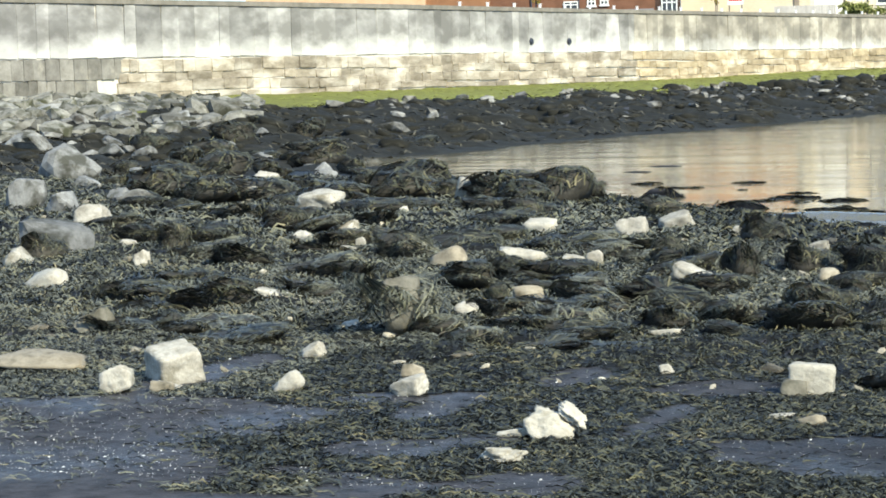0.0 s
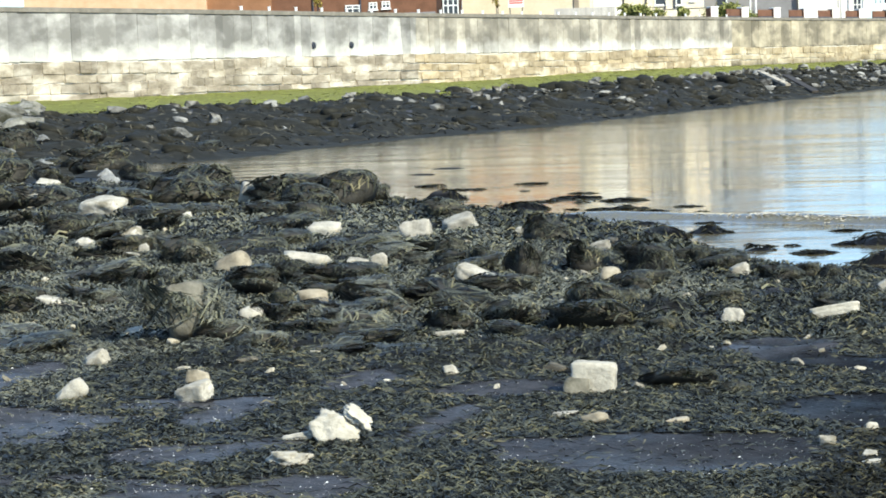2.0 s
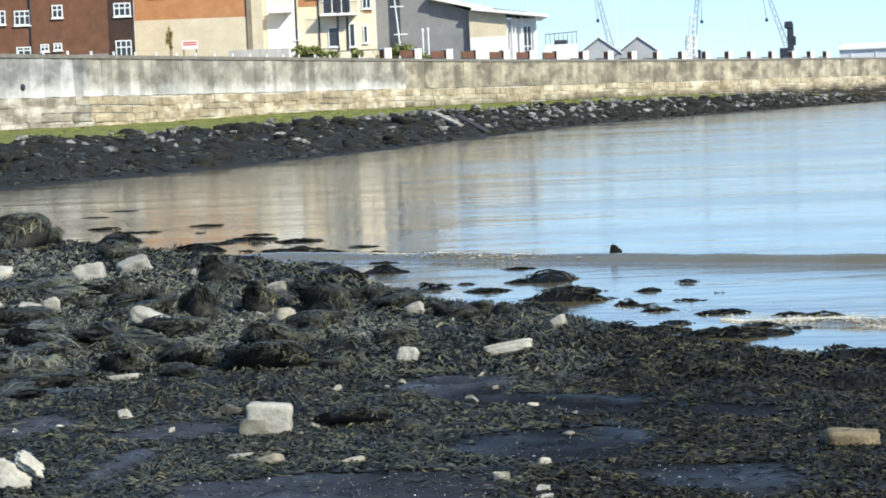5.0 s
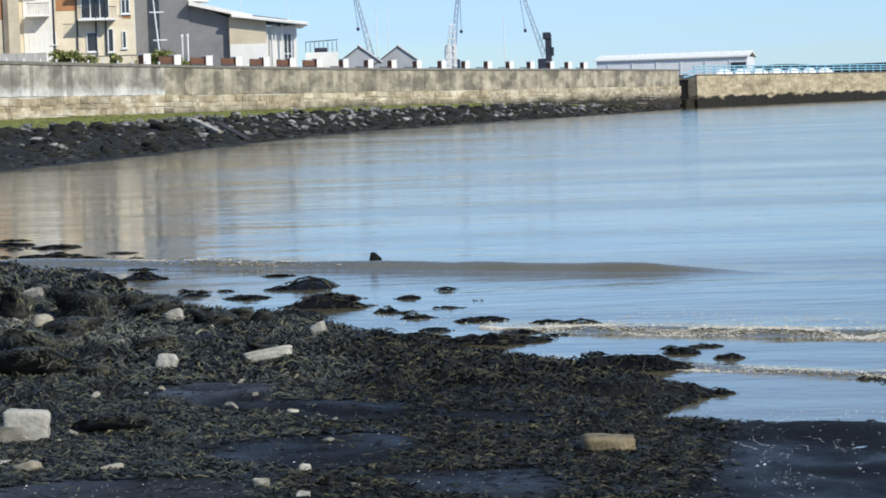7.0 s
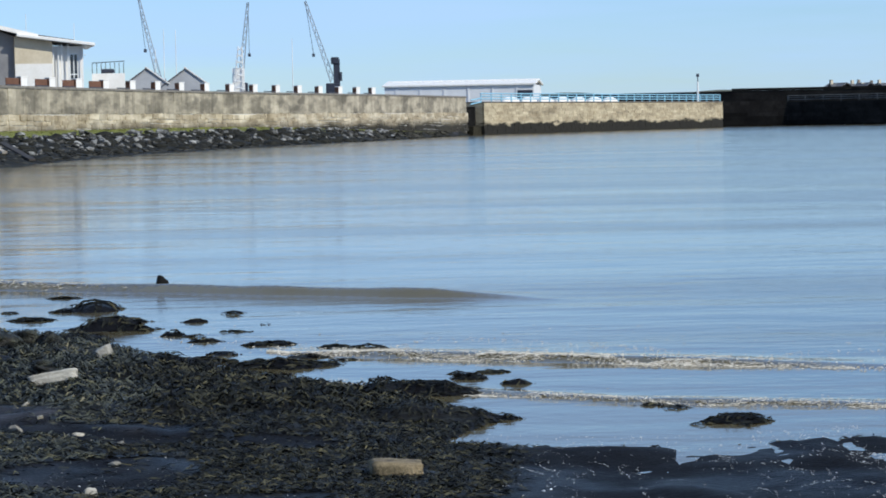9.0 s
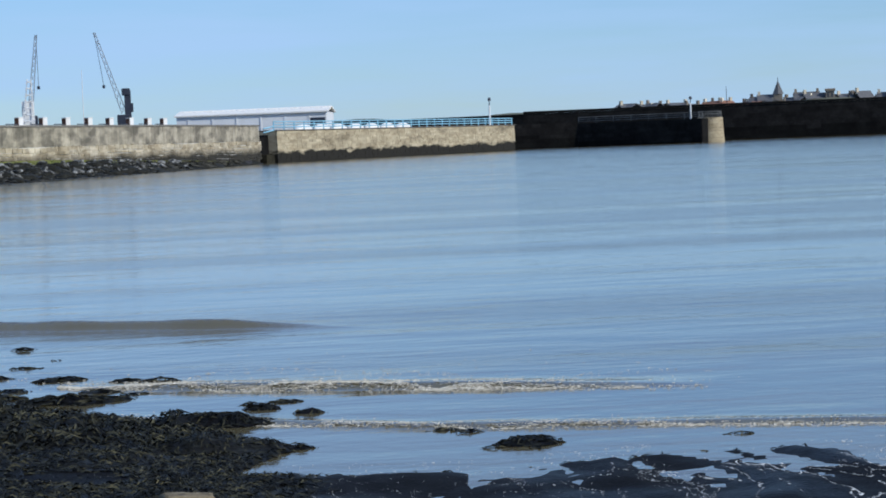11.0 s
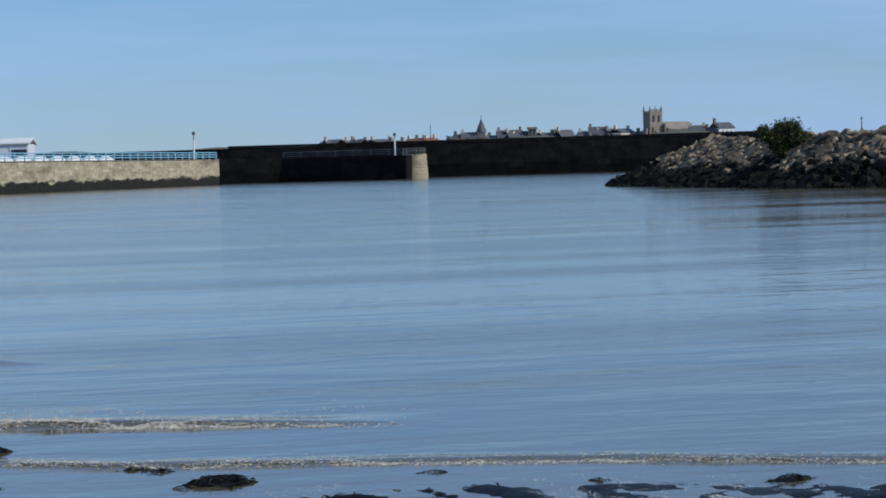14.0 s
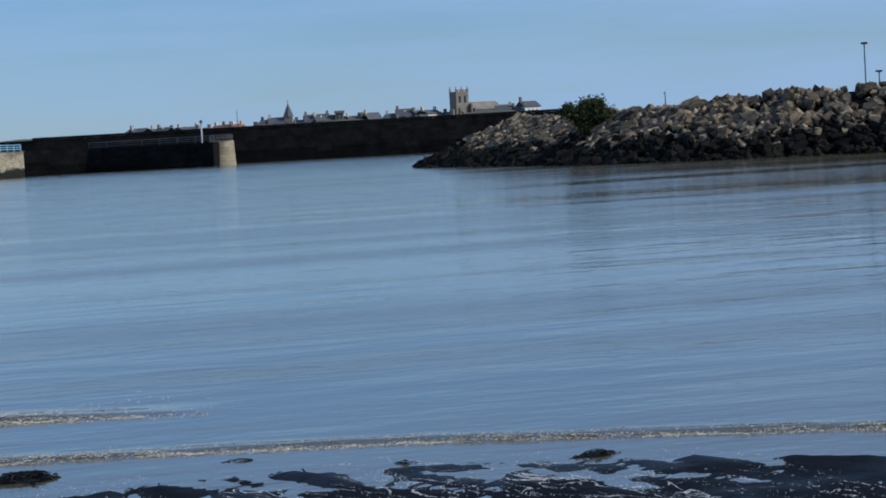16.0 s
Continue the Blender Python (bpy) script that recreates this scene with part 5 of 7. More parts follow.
heap("weed_covered_stones", places, SLOPE_MAT, "dark weed-covered stones of the rock slope", 54)
# bare rubble heaped below the wall's near end
places = []
for k in range(3400):
    y = 23 + 53 * stone_rng.random()
    xa = float(np.interp(y, WALL_LINE[:, 1], WALL_LINE[:, 0]))
    x = xa + 1.0 + stone_rng.random() ** 1.3 * 17 if y > 34 else -(0.49 + 0.16 * stone_rng.random()) * y
    if x < -15.5 - 0.08 * y and x < -0.475 * y and y > 42:
        places.append((x, y, (0.3 + 0.75 * stone_rng.random() ** 2.2) * min(1, y / 42), 0.35, 0.3))
heap("rubble", places, LICHEN_MASS, "bare lichen-grey rubble heaped below the sea wall", 52)

# pebbles and broken bits strewn through the weed
places = []
for k in range(240):
    y = 12.5 + 24 * stone_rng.random() ** 1.2
    places.append((stone_rng.uniform(-0.6 * y, -0.1 * y), y, stone_rng.uniform(0.025, 0.09) * (0.5 + y / 22), 0.4, 0.3))
places = [p for p in places if ashore(*p[:2])]
heap("pebbles", places, PALE_MASS, "small pale pebbles and broken bits strewn through the weed", 53)

# the dark stump that stands in the water
stump = rock_mesh("stump", 991, TIDE, 3, 0.2, 8, 0.16)
stump.materials[0] = BLACK_TIDE
post = new("weed_covered_stump", stump)
post.matrix_basis = Matrix.LocRotScale((-2.23, 27.0, -0.1), Euler((0, 0.1, 0.4)), (0.15, 0.15, 0.27))
tagged(post, "dark weed-covered stump standing in shallow water", "stump")

# shell fragments on the silt
fg = np.random.default_rng(5)
fx, fy = fg.uniform(-8.0, 1.0, 9000), 9.3 + 4.5 * fg.random(9000) ** 1.3
fx = fx * fy / 11
fw = fg.uniform(0.001, 0.0036, 9000) * np.where(fg.random(9000) < 0.05, 2.4, 1)
fw = fw * np.where((fx > -4.0 * fy / 10) & (fg.random(9000) < 0.6), 0.35, 1)
fz = ground_height(fx, fy) + 0.003
fa = fg.uniform(0, 6.28, 9000)
corner = np.array([(-1, -0.6, 0), (1, -0.6, 0), (1, 0.6, 0), (-1, 0.6, 0), (0, 0, 0.7)])
pts = corner[None] * fw[:, None, None]
rot_x = pts[..., 0] * np.cos(fa)[:, None] - pts[..., 1] * np.sin(fa)[:, None]
rot_y = pts[..., 0] * np.sin(fa)[:, None] + pts[..., 1] * np.cos(fa)[:, None]
pts = np.stack([rot_x + fx[:, None], rot_y + fy[:, None], pts[..., 2] + fz[:, None]], -1).reshape(-1, 3)
tri = np.array([(0, 1, 4), (1, 2, 4), (2, 3, 4), (3, 0, 4)])
shells = link_mesh("shell_fragments", pts, (np.arange(9000)[:, None, None] * 5 + tri[None]).reshape(-1, 3), SHELL)
tagged(shells, "tiny white shell fragments strewn on dark silt", "shells", kind="stuff")


# ---- foam ----
def foam_beads(name, x, y, z, size, seed, label, mat=None):
    """Foam as a crowd of small flattened bubbles' clots."""
    g = np.random.default_rng(seed)
    n = len(x)
    ring = np.array([(math.cos(k * math.pi / 3), math.sin(k * math.pi / 3), 0) for k in range(6)] + [(0, 0, 0.6)])
    p = ring[None] * size[:, None, None] * g.uniform(0.6, 1.3, (n, 7, 1))
    p[..., 0] *= g.uniform(1.0, 3.0, n)[:, None]
    p = p + np.stack([x, y, z], -1)[:, None, :]
    t = np.array([(k, (k + 1) % 6, 6) for k in range(6)])
    ob = link_mesh(name, p.reshape(-1, 3), (np.arange(n)[:, None, None] * 7 + t[None]).reshape(-1, 3), mat or FOAM)
    return tagged(ob, label, "foam", kind="stuff")


def foam_line(name, line, x0, x1, count, across, size, seed, label):
    g = np.random.default_rng(seed)
    x = g.uniform(x0, x1, count)
    yl = np.interp(x, line[:, 0], line[:, 1]) + 0.1 * wave_noise(x, x * 0, 1.6, 12, 3)
    yl = yl + 0.25 * across / 0.1 * wave_noise(x, x * 0 + 3, 0.7, seed + 40, 3)
    d = -np.abs(g.normal(0.06, across, count)) * 0.75 + np.where(g.random(count) < 0.15, np.abs(g.normal(0, across * 3, count)), 0)
    keep = (g.random(count) < 1 - ramp(x, x1 - 2.0, x1)) & (g.random(count) < 0.2 + 0.8 * ramp(wave_noise(x, d * 3, 0.18, seed, 4), -0.3, 0.4))
    x, y = x[keep], (yl + d)[keep]
    foam_beads(name, x, y, water_height(x, y) + 0.004, g.uniform(0.006, 0.02, len(x)) * size, seed, label)


foam_line("breaker_foam", BREAKER, -0.8, 4.1, 19000, 0.13, 0.34, 11, "broken white and brown foam along a small wave")
RUFFLE = BREAKER + (0.0, 1.1)
foam_line("ripple_foam", RUFFLE, -1.8, 4.6, 1700, 0.55, 0.3, 15, "scattered white flecks on rippled water behind a wave")
foam_line("edge_foam", EDGE, -0.4, 11, 22000, 0.08, 0.27, 12, "thin line of foam at the water's edge")
foam_line("swell_foam", SWELL, -5.2, -2.4, 1500, 0.08, 0.5, 13, "white crest where a low swell breaks on stones")


def foam_streaks(name, count, seed):
    """Thin winding foam lines that the backwash leaves along the runnels of the wet silt."""
    g = np.random.default_rng(seed)
    x = g.uniform(0.6, 9.0, count)
    y = np.interp(x, SHORE[21:30, 0], SHORE[21:30, 1]) + g.uniform(-2.6, 0.5, count)
    keep = np.zeros(count, bool)
    for scale, thin, least, shift in ((1.0, 0.02, -0.1, 0), (1.9, 0.018, -0.1, 3), (3.3, 0.022, 0.0, 7)):
        rim = np.abs(runnel(scale * x + shift, scale * y)) - (0.16 if scale == 1.0 else 0)
        dense = ramp(wave_noise(x, y * 0.4, 0.8, seed + shift, 4), least, least + 0.35) * (0.12 + 0.88 * ramp(x, 2.0, 3.4))
        keep |= (np.abs(rim) < thin * dense * (0.4 + 0.6 * wave_noise(x, y * 0.4, 0.1, seed + 9 + shift, 2)))
    x, y = x[keep], y[keep]
    z = np.maximum(ground_height(x, y), water_height(x, y)) + 0.003
    foam_beads(name, x, y, z, g.uniform(0.001, 0.0028, len(x)), seed, "winding white foam streaks on wet dark silt", BUBBLES)


foam_streaks("backwash_foam", 650000, 14)

# ---- the sea wall ----
line_len = np.concatenate([[0], np.cumsum(np.hypot(*np.diff(WALL_LINE, axis=0).T))])


def wall_at(s):
    """Place and heading of the wall's face s metres along it."""
    x, y = np.interp(s, line_len, WALL_LINE[:, 0]), np.interp(s, line_len, WALL_LINE[:, 1])
    x1, y1 = np.interp(s + 1, line_len, WALL_LINE[:, 0]), np.interp(s + 1, line_len, WALL_LINE[:, 1])
    x0, y0 = np.interp(s - 1, line_len, WALL_LINE[:, 0]), np.interp(s - 1, line_len, WALL_LINE[:, 1])
    return x, y, math.atan2(y1 - y0, x1 - x0)


def swept(name, profile, step, mat, s0, s1, parent=None):
    """A profile (outward from the face, height) drawn along the wall."""
    ss = np.arange(s0, s1 + 0.01, step)
    p = np.array([wall_at(s) for s in ss])
    v = []
    for x, y, a in p:
        for o, z in profile:
            v.append((x + math.sin(a) * o, y - math.cos(a) * o, z))
    k = len(profile)
    q = [(i * k + j, i * k + (j + 1) % k, (i + 1) * k + (j + 1) % k, (i + 1) * k + j) for i in range(len(ss) - 1) for j in range(k)]
    return link_mesh(name, v, np.array(q)[:, ::-1], mat, parent)


WALL_END = float(line_len[-1])
sea_wall = thing("sea_wall", pose(0, 0, 0), "long curving sandstone sea wall under weathered rendered blocks", "wall", kind="structure")
swept("core", [(-0.02, -0.5), (-0.02, 4.72), (-0.75, 4.72), (-0.75, -0.5)], 1.0, MORTAR, 20, WALL_END, sea_wall)
swept("coping", [(0.1, 4.72), (0.1, 4.9), (-0.85, 4.9), (-0.85, 4.72)], 1.5, COPING, 20, WALL_END, sea_wall)
wall_rng = np.random.default_rng(17)


def block_mesh(name, w, h, mat, seed, proud=0.05):
    """A dressed block, its face slightly uneven and its edges worn."""
    g = np.random.default_rng(seed)
    bm = boxed(-w / 2, w / 2, -proud, 0.06, -h / 2, h / 2, bevel=0.018)
    for v in bm.verts:
        v.co += Vector(g.uniform(-0.03, 0.03, 3))
    me = bpy.data.meshes.new(name)
    bm.to_mesh(me)
    bm.free()
    me.materials.append(mat)
    return me


COURSES = (0.48, 0.32, 0.4, 0.26, 0.46, 0.33, 0.42)
stone_kinds = {(w, h): [block_mesh("wall_stone", w, h - 0.02, WALL_STONE, int(w * 100 + h * 1000) + k, 0.02 + 0.022 * k) for k in range(3)] for w in (0.45, 0.7, 1.0, 1.4, 1.9) for h in COURSES}
panel_kinds = {w: [block_mesh("wall_block", w, 1.86, PANEL, int(w * 10) + k, 0.025 + 0.012 * k) for k in range(2)] for w in (0.6, 0.95, 1.5)}
pieces = []  # later made parts or joined: kind, width, s, z
s = 22.0
while s < WALL_END - 0.5:
    w = float(wall_rng.choice([0.6, 0.95, 1.5]))
    pieces.append(("panel", w, s + w / 2, 3.78))
    s += w + 0.02
course_top = 2.835
# the older end: two courses of tall upright blocks
OLD_END = float(np.interp(77.0, WALL_LINE[:, 1], line_len))
upright_kinds = {("up", w): [block_mesh("wall_stone", w, 0.7, OLD_STONE, 90 + int(10 * w) + k, 0.03 + 0.02 * k) for k in range(2)] for w in (0.44, 0.58, 0.7)}
stone_kinds.update(upright_kinds)
for row in range(2):
    s = 22.0 + 0.2 * row
    while s < OLD_END - 1.5 * row:
        w = float(wall_rng.choice([0.44, 0.58, 0.7]))
        pieces.append(("stone", ("up", w), s + w / 2, course_top - 0.37 - 0.73 * row))
        s += w + 0.03
for c, course in enumerate(COURSES):
    s, z = (22.0 if c > 3 else OLD_END - 0.4 * c) + 0.3 * c, course_top - course / 2
    course_top -= course
    while s < WALL_END - 0.5:
        w = float(wall_rng.choice([0.45, 0.7, 1.0, 1.4, 1.9]))
        pieces.append(("stone", (w, course), s + w / 2, z + 0.045 * math.sin(s * 0.4 + c) + 0.04 * math.sin(s * 0.13 + 0.7 * c)))
        s += w + 0.022


def piece_pose(s, z):
    x, y, a = wall_at(s)
    return Matrix.LocRotScale((x, y, z), Euler((0, 0, a)), None)


def joined(name, items, mat, parent):
    """The rest of the pieces, joined."""
    vs, qs = [], []
    for me, m in items:
        n = len(vs)
        vs += [m @ v.co for v in me.vertices]
        qs += [[n + i for i in p.vertices] for p in me.polygons]
    me = bpy.data.meshes.new(name)
    me.from_pydata(vs, [], qs)
    me.materials.append(mat)
    ob = new(name, me)
    ob.parent = parent
    return tagged(ob, kind="stuff")


rest_stone, rest_panel = [], []
counted = {"stone": 0, "panel": 0}
for kind_name, w, s, z in pieces:
    kinds = (stone_kinds if kind_name == "stone" else panel_kinds)[w]
    me = kinds[int(wall_rng.integers(len(kinds)))]
    x, y, a = wall_at(s)
    near = 66 < y < 118
    if near and counted[kind_name] < 290:
        counted[kind_name] += 1
        share("wall_" + ("stone" if kind_name == "stone" else "block"), me, sea_wall, piece_pose(s, z))
    else:
        (rest_stone if kind_name == "stone" else rest_panel).append((me, piece_pose(s, z)))
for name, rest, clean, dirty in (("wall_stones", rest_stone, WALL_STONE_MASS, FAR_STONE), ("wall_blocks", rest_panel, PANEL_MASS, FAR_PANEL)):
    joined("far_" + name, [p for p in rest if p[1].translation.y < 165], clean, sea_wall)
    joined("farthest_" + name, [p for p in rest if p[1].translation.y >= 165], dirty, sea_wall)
promenade = swept("promenade", [(-0.76, 3.2), (-0.76, 3.8), (-7.5, 3.8), (-7.5, 3.2)], 2.0, GRASS, 20, WALL_END)
tagged(promenade, "paved promenade behind the sea wall", "promenade", kind="structure")
# two drain holes
for s_hole in (102.60, 106.55):
    x, y, a = wall_at(s_hole)
    bm = bmesh.new()
    bmesh.ops.create_cone(bm, cap_ends=True, segments=14, radius1=0.17, radius2=0.13, depth=0.1, matrix=Matrix.Rotation(radians(90), 4, "X"))
    hole = part("drain_outlet", bm, STEEL, sea_wall, "dark drain outlet")
    hole.matrix_basis = Matrix.LocRotScale((x + math.sin(a) * 0.08, y - math.cos(a) * 0.08, 3.35), Euler((0, 0, a)), None)
# low rail stubs on the coping
for k in range(26):
    s_p = 96.5 + k * 2.6
    x, y, a = wall_at(s_p)
    stub = thing("rail_stub", Matrix.LocRotScale((x - math.sin(a) * 0.3, y + math.cos(a) * 0.3, 4.9), Euler((0, 0, a)), None), "short pale post on the wall's coping", "post", "wall posts")
    part("post", boxed(-0.05, 0.05, -0.05, 0.05, 0, 0.17, bevel=0.015), FRAME, stub)
    part("cap", boxed(-0.065, 0.065, -0.065, 0.065, 0.17, 0.2, bevel=0.01), FRAME, stub)

# pillars of the promenade's balustrade
for k in range(19):
    s_p = 166.2 + k * (280.8 - 166.2) / 18
    x, y, a = wall_at(s_p)
    pil = thing("pillar", Matrix.LocRotScale((x - math.sin(a) * 3.0, y + math.cos(a) * 3.0, 3.75), Euler((0, 0, radians(45))), None), "square rendered balustrade pillar on the promenade", "pillar", "balustrade pillars")
    part("shaft", boxed(-0.3, 0.3, -0.3, 0.3, 0, 1.95, bevel=0.02), WHITE, pil)
    part("cap", boxed(-0.33, 0.33, -0.33, 0.33, 1.95, 2.03, bevel=0.02), WHITE, pil)
    # Added brown slab: the left face's shade put into colour
    part("brick_face", boxed(-0.35, -0.304, -0.28, 0.28, 0, 1.93), BRICK, pil, "brown slab painted as the shaded side of the pillar")
    if k:
        if k < 7:
            part("panel", boxed(-3.2, -0.5, 0.06, 0.12, 0.2, 1.88, turn=Matrix.Rotation(a - radians(45), 4, "Z")), BRICK, pil, "brown infill panel")
        for h in (0.6, 1.3):
            part("rail", boxed(-3.3, -0.5, -0.05, 0.05, h, h + 0.09, turn=Matrix.Rotation(a - radians(45), 4, "Z")), STEEL, pil)

# two leaning planks on the slope
for a, b, w in (((-20.6, 134.5, 1.3), (-18.5, 130.5, 0.55), 0.3), ((-18.9, 132.4, 1.05), (-16.7, 127.6, 0.18), 0.36)):
    a, b = Vector(a), Vector(b)
    m = Matrix.Translation((a + b) / 2) @ (b - a).to_track_quat("X", "Z").to_matrix().to_4x4()
    plank = thing("plank", m, "long bleached plank lying down the weedy slope" if w < 0.33 else "broad dark wet plank lying down the slope", "plank", "planks")
    half = (b - a).length / 2
    part("board", boxed(-half, half, -w / 2, w / 2, -0.06, 0.06, bevel=0.012), WOOD if w < 0.33 else DARK_WOOD, plank)


# ---- the waterfront buildings ----
def facing(x, y, z, spin=0.0):
    """A frame that faces the viewer: x to the right, y away, z up."""
    return Matrix.LocRotScale((x, y, z), Euler((0, 0, math.atan2(-x, y) + radians(spin))), None)


def window(parent, x0, x1, z0, z1, y=0.0, bars=1, transom=False):
    """A window: frame, glass and sill."""
    bm = bmesh.new()
    t = 0.09
    ring = [[bm.verts.new((a, d, b)) for a, b in ((x0 + i, z0 + i), (x1 - i, z0 + i), (x1 - i, z1 - i), (x0 + i, z1 - i))] for d in (y - 0.07, y + 0.02) for i in (0, t)]
    for k in range(4):
        j = (k + 1) % 4
        for p, q in ((0, 1), (1, 3), (3, 2), (2, 0)):
            bm.faces.new((ring[p][k], ring[p][j], ring[q][j], ring[q][k]))
    bmesh.ops.recalc_face_normals(bm, faces=bm.faces[:])
    w = part("window", bm, FRAME, parent)
    for k in range(bars):
        xm = x0 + (x1 - x0) * (k + 1) / (bars + 1)
        part("glazing_bar", boxed(xm - 0.04, xm + 0.04, y - 0.06, y + 0.02, z0 + t, z1 - t), FRAME, w)
    if transom:
        zm = z0 + (z1 - z0) * 0.62
        part("transom", boxed(x0 + t, x1 - t, y - 0.055, y + 0.02, zm - 0.04, zm + 0.04), FRAME, w)
    part("pane", boxed(x0 + 0.04, x1 - 0.04, y - 0.02, y + 0.01, z0 + 0.04, z1 - 0.04), GLASS, w)
    part("sill", boxed(x0 - 0.08, x1 + 0.08, y - 0.14, y + 0.02, z0 - 0.09, z0 - 0.004), FRAME, w)
    return w


def pipe(parent, x, z0, z1, y=0.0):
    return part("drainpipe", rod(bmesh.new(), (x, y - 0.1, z0), (x, y - 0.1, z1), 0.07), STEEL, parent)


def balcony(parent, x0, x1, z, depth=1.5, y=0.0):
    slab = part("balcony", boxed(x0, x1, y - depth, y - 0.004, z - 0.16, z, bevel=0.02), FRAME, parent)
    bm = bmesh.new()
    for k in range(int((x1 - x0) / 0.14) + 1):
        rod(bm, (x0 + 0.06 + 0.14 * k, y - depth + 0.06, z), (x0 + 0.06 + 0.14 * k, y - depth + 0.06, z + 1.0), 0.016, sides=4)
    rod(bm, (x0, y - depth + 0.06, z + 1.02), (x1, y - depth + 0.06, z + 1.02), 0.03)
    part("railing", bm, STEEL, slab)


# brown brick flats
A0 = (-54.73, 197.59, 6.52)
flats = thing("brick_flats", facing(*A0), "brown brick block of flats with white windows", "building")
zb = 3.4 - A0[2]
part("wall", boxed(-15.7, 0, 0, 12, zb, 11.5), BRICK, flats)
# Both wings are coloured lighter than the wall to carry sunlight
part("russet_wing", boxed(-21, -15.704, -0.4, 12, zb, 11.5), LIT_BRICK, flats, "brick wing with weaker sun put into its russet colour")
part("sunlit_wing", boxed(-36, -21.004, -1.2, 12, zb, 11.5), SUNLIT_BRICK, flats, "brick wing with sunlight put into its peach colour")
# Flat panel, coloured dark to stand for a shaded recess
part("recess", boxed(-2.1, -0.02, -0.02, 0.2, zb, 11.4), SHADED_BRICK, flats, "flat dark panel painted as a shaded stair recess")
part("plinth", boxed(-15.6, -2.2, -0.05, -0.004, zb, 0.5), GREY_PANEL, flats, "grey rendered ground floor")
part("roof", gable(bmesh.new(), -36, 0, 0, 12, 11.5, 14.5), ROOF, flats)
for r in [(-15.17, -14.02, 2.85, 4.05), (-13.51, -12.73, 3.07, 4.13), (-11.20, -10.37, 3.16, 4.31), (-9.68, -8.39, 3.05, 4.25), (-6.62, -5.74, 3.54, 4.60), (-7.68, -6.99, 0.85, 1.45), (-6.62, -5.93, 0.90, 1.50), (-9.63, -8.44, 0.55, 1.29), (-1.62, -0.23, 3.47, 4.58), (-1.59, -0.29, 0.04, 1.52)]:
    window(flats, *r, y=-0.06, bars=1 if r[1] - r[0] < 1.2 else 2, transom=True)
window(flats, -19.61, -18.84, 2.89, 4.00, y=-0.42, bars=1)
for r in [(-22.72, -21.72, 2.92, 3.93), (-25.91, -24.78, 2.86, 3.96)]:
    window(flats, *r, y=-1.22, bars=1)
for k in range(8):
    for row in range(2):
        window(flats, -33.5 + 4.1 * k, -32.3 + 4.1 * k, 5.4 + 2.9 * row, 6.6 + 2.9 * row, y=-1.22 if k < 3 else -0.42 if k < 5 else -0.02, bars=1)
for x in (-12.30, -8.39):
    pipe(flats, x, zb, 11.5)

# cream block with a brick upper floor
C0 = (-57.12, 206.26, 6.83)
cream = thing("cream_block", facing(*C0), "cream rendered block with orange brick upper floors", "building")
zc = 3.4 - C0[2]
part("wall", boxed(0.02, 9.6, 0, 11, zc, 3.1), CREAM, cream)
part("upper_wall", boxed(0.02, 9.6, 0.02, 11, 3.104, 11), ORANGE, cream)
part("roof", gable(bmesh.new(), 0, 9.6, 0, 11, 11, 13.8), ROOF, cream)
part("corner_pier", boxed(9.62, 10.05, -0.15, 0.5, zc, 11), TOWN_STONE, cream)
part("return_wall", boxed(10.06, 11.0, 0.1, 11, zc, 11), CREAM, cream)
for k in range(3):
    window(cream, 1.4 + 2.8 * k, 2.6 + 2.8 * k, 5.0, 6.3, y=0.02)
    window(cream, 1.4 + 2.8 * k, 2.6 + 2.8 * k, 7.9, 9.2, y=0.02)
SIGN = (-49.19, 193.88, 7.28)
sign = thing("red_sign", facing(*SIGN), "red lettered sign board behind the wall", "sign")
part("board", boxed(-0.62, 0.62, -0.03, 0.03, -0.3, 0.35), FRAME, sign)
for x in (-0.5, 0.5):
    part("post", boxed(x - 0.04, x + 0.04, 0.034, 0.1, 3.7 - SIGN[2], 0.3), STEEL, sign)
for k in range(2):
    part("bar", boxed(-0.55, 0.55, -0.04, -0.032, -0.02 + 0.18 * k, 0.1 + 0.18 * k), RED_PAINT, sign)

# white flats with balconies
D0 = (-47.93, 214.74, 6.42)
white = thing("white_flats", facing(*D0), "white and cream rendered flats with metal balconies", "building")
zd = 3.4 - D0[2]
part("wall", boxed(0, 10.2, 0, 12, zd, 11.5), WARM, white)
part("white_bay", boxed(0.5, 3.0, -0.06, -0.004, zd, 11.4), WHITE, white, "white rendered bay")
part("brick_panel", boxed(3.02, 10.1, -0.03, -0.004, 5.7, 6.4), ORANGE, white)
part("brick_panel", boxed(9.1, 9.85, -0.03, -0.004, 3.6, 4.3), ORANGE, white)
part("brick_panel", boxed(3.35, 5.1, -0.03, -0.004, 4.4, 5.68), ORANGE, white)
part("roof", gable(bmesh.new(), 0, 10.2, 0, 12, 11.5, 14.2), ROOF, white)
for r in [(0.99, 2.34, 0.83, 2.93), (5.89, 6.89, 0.74, 2.49), (7.75, 8.30, 0.67, 2.77), (2.85, 3.30, 1.47, 2.57), (9.01, 9.41, 0.97, 2.52)]:
    window(white, *r, y=-0.02, bars=2 if r[1] - r[0] > 1 else 0)
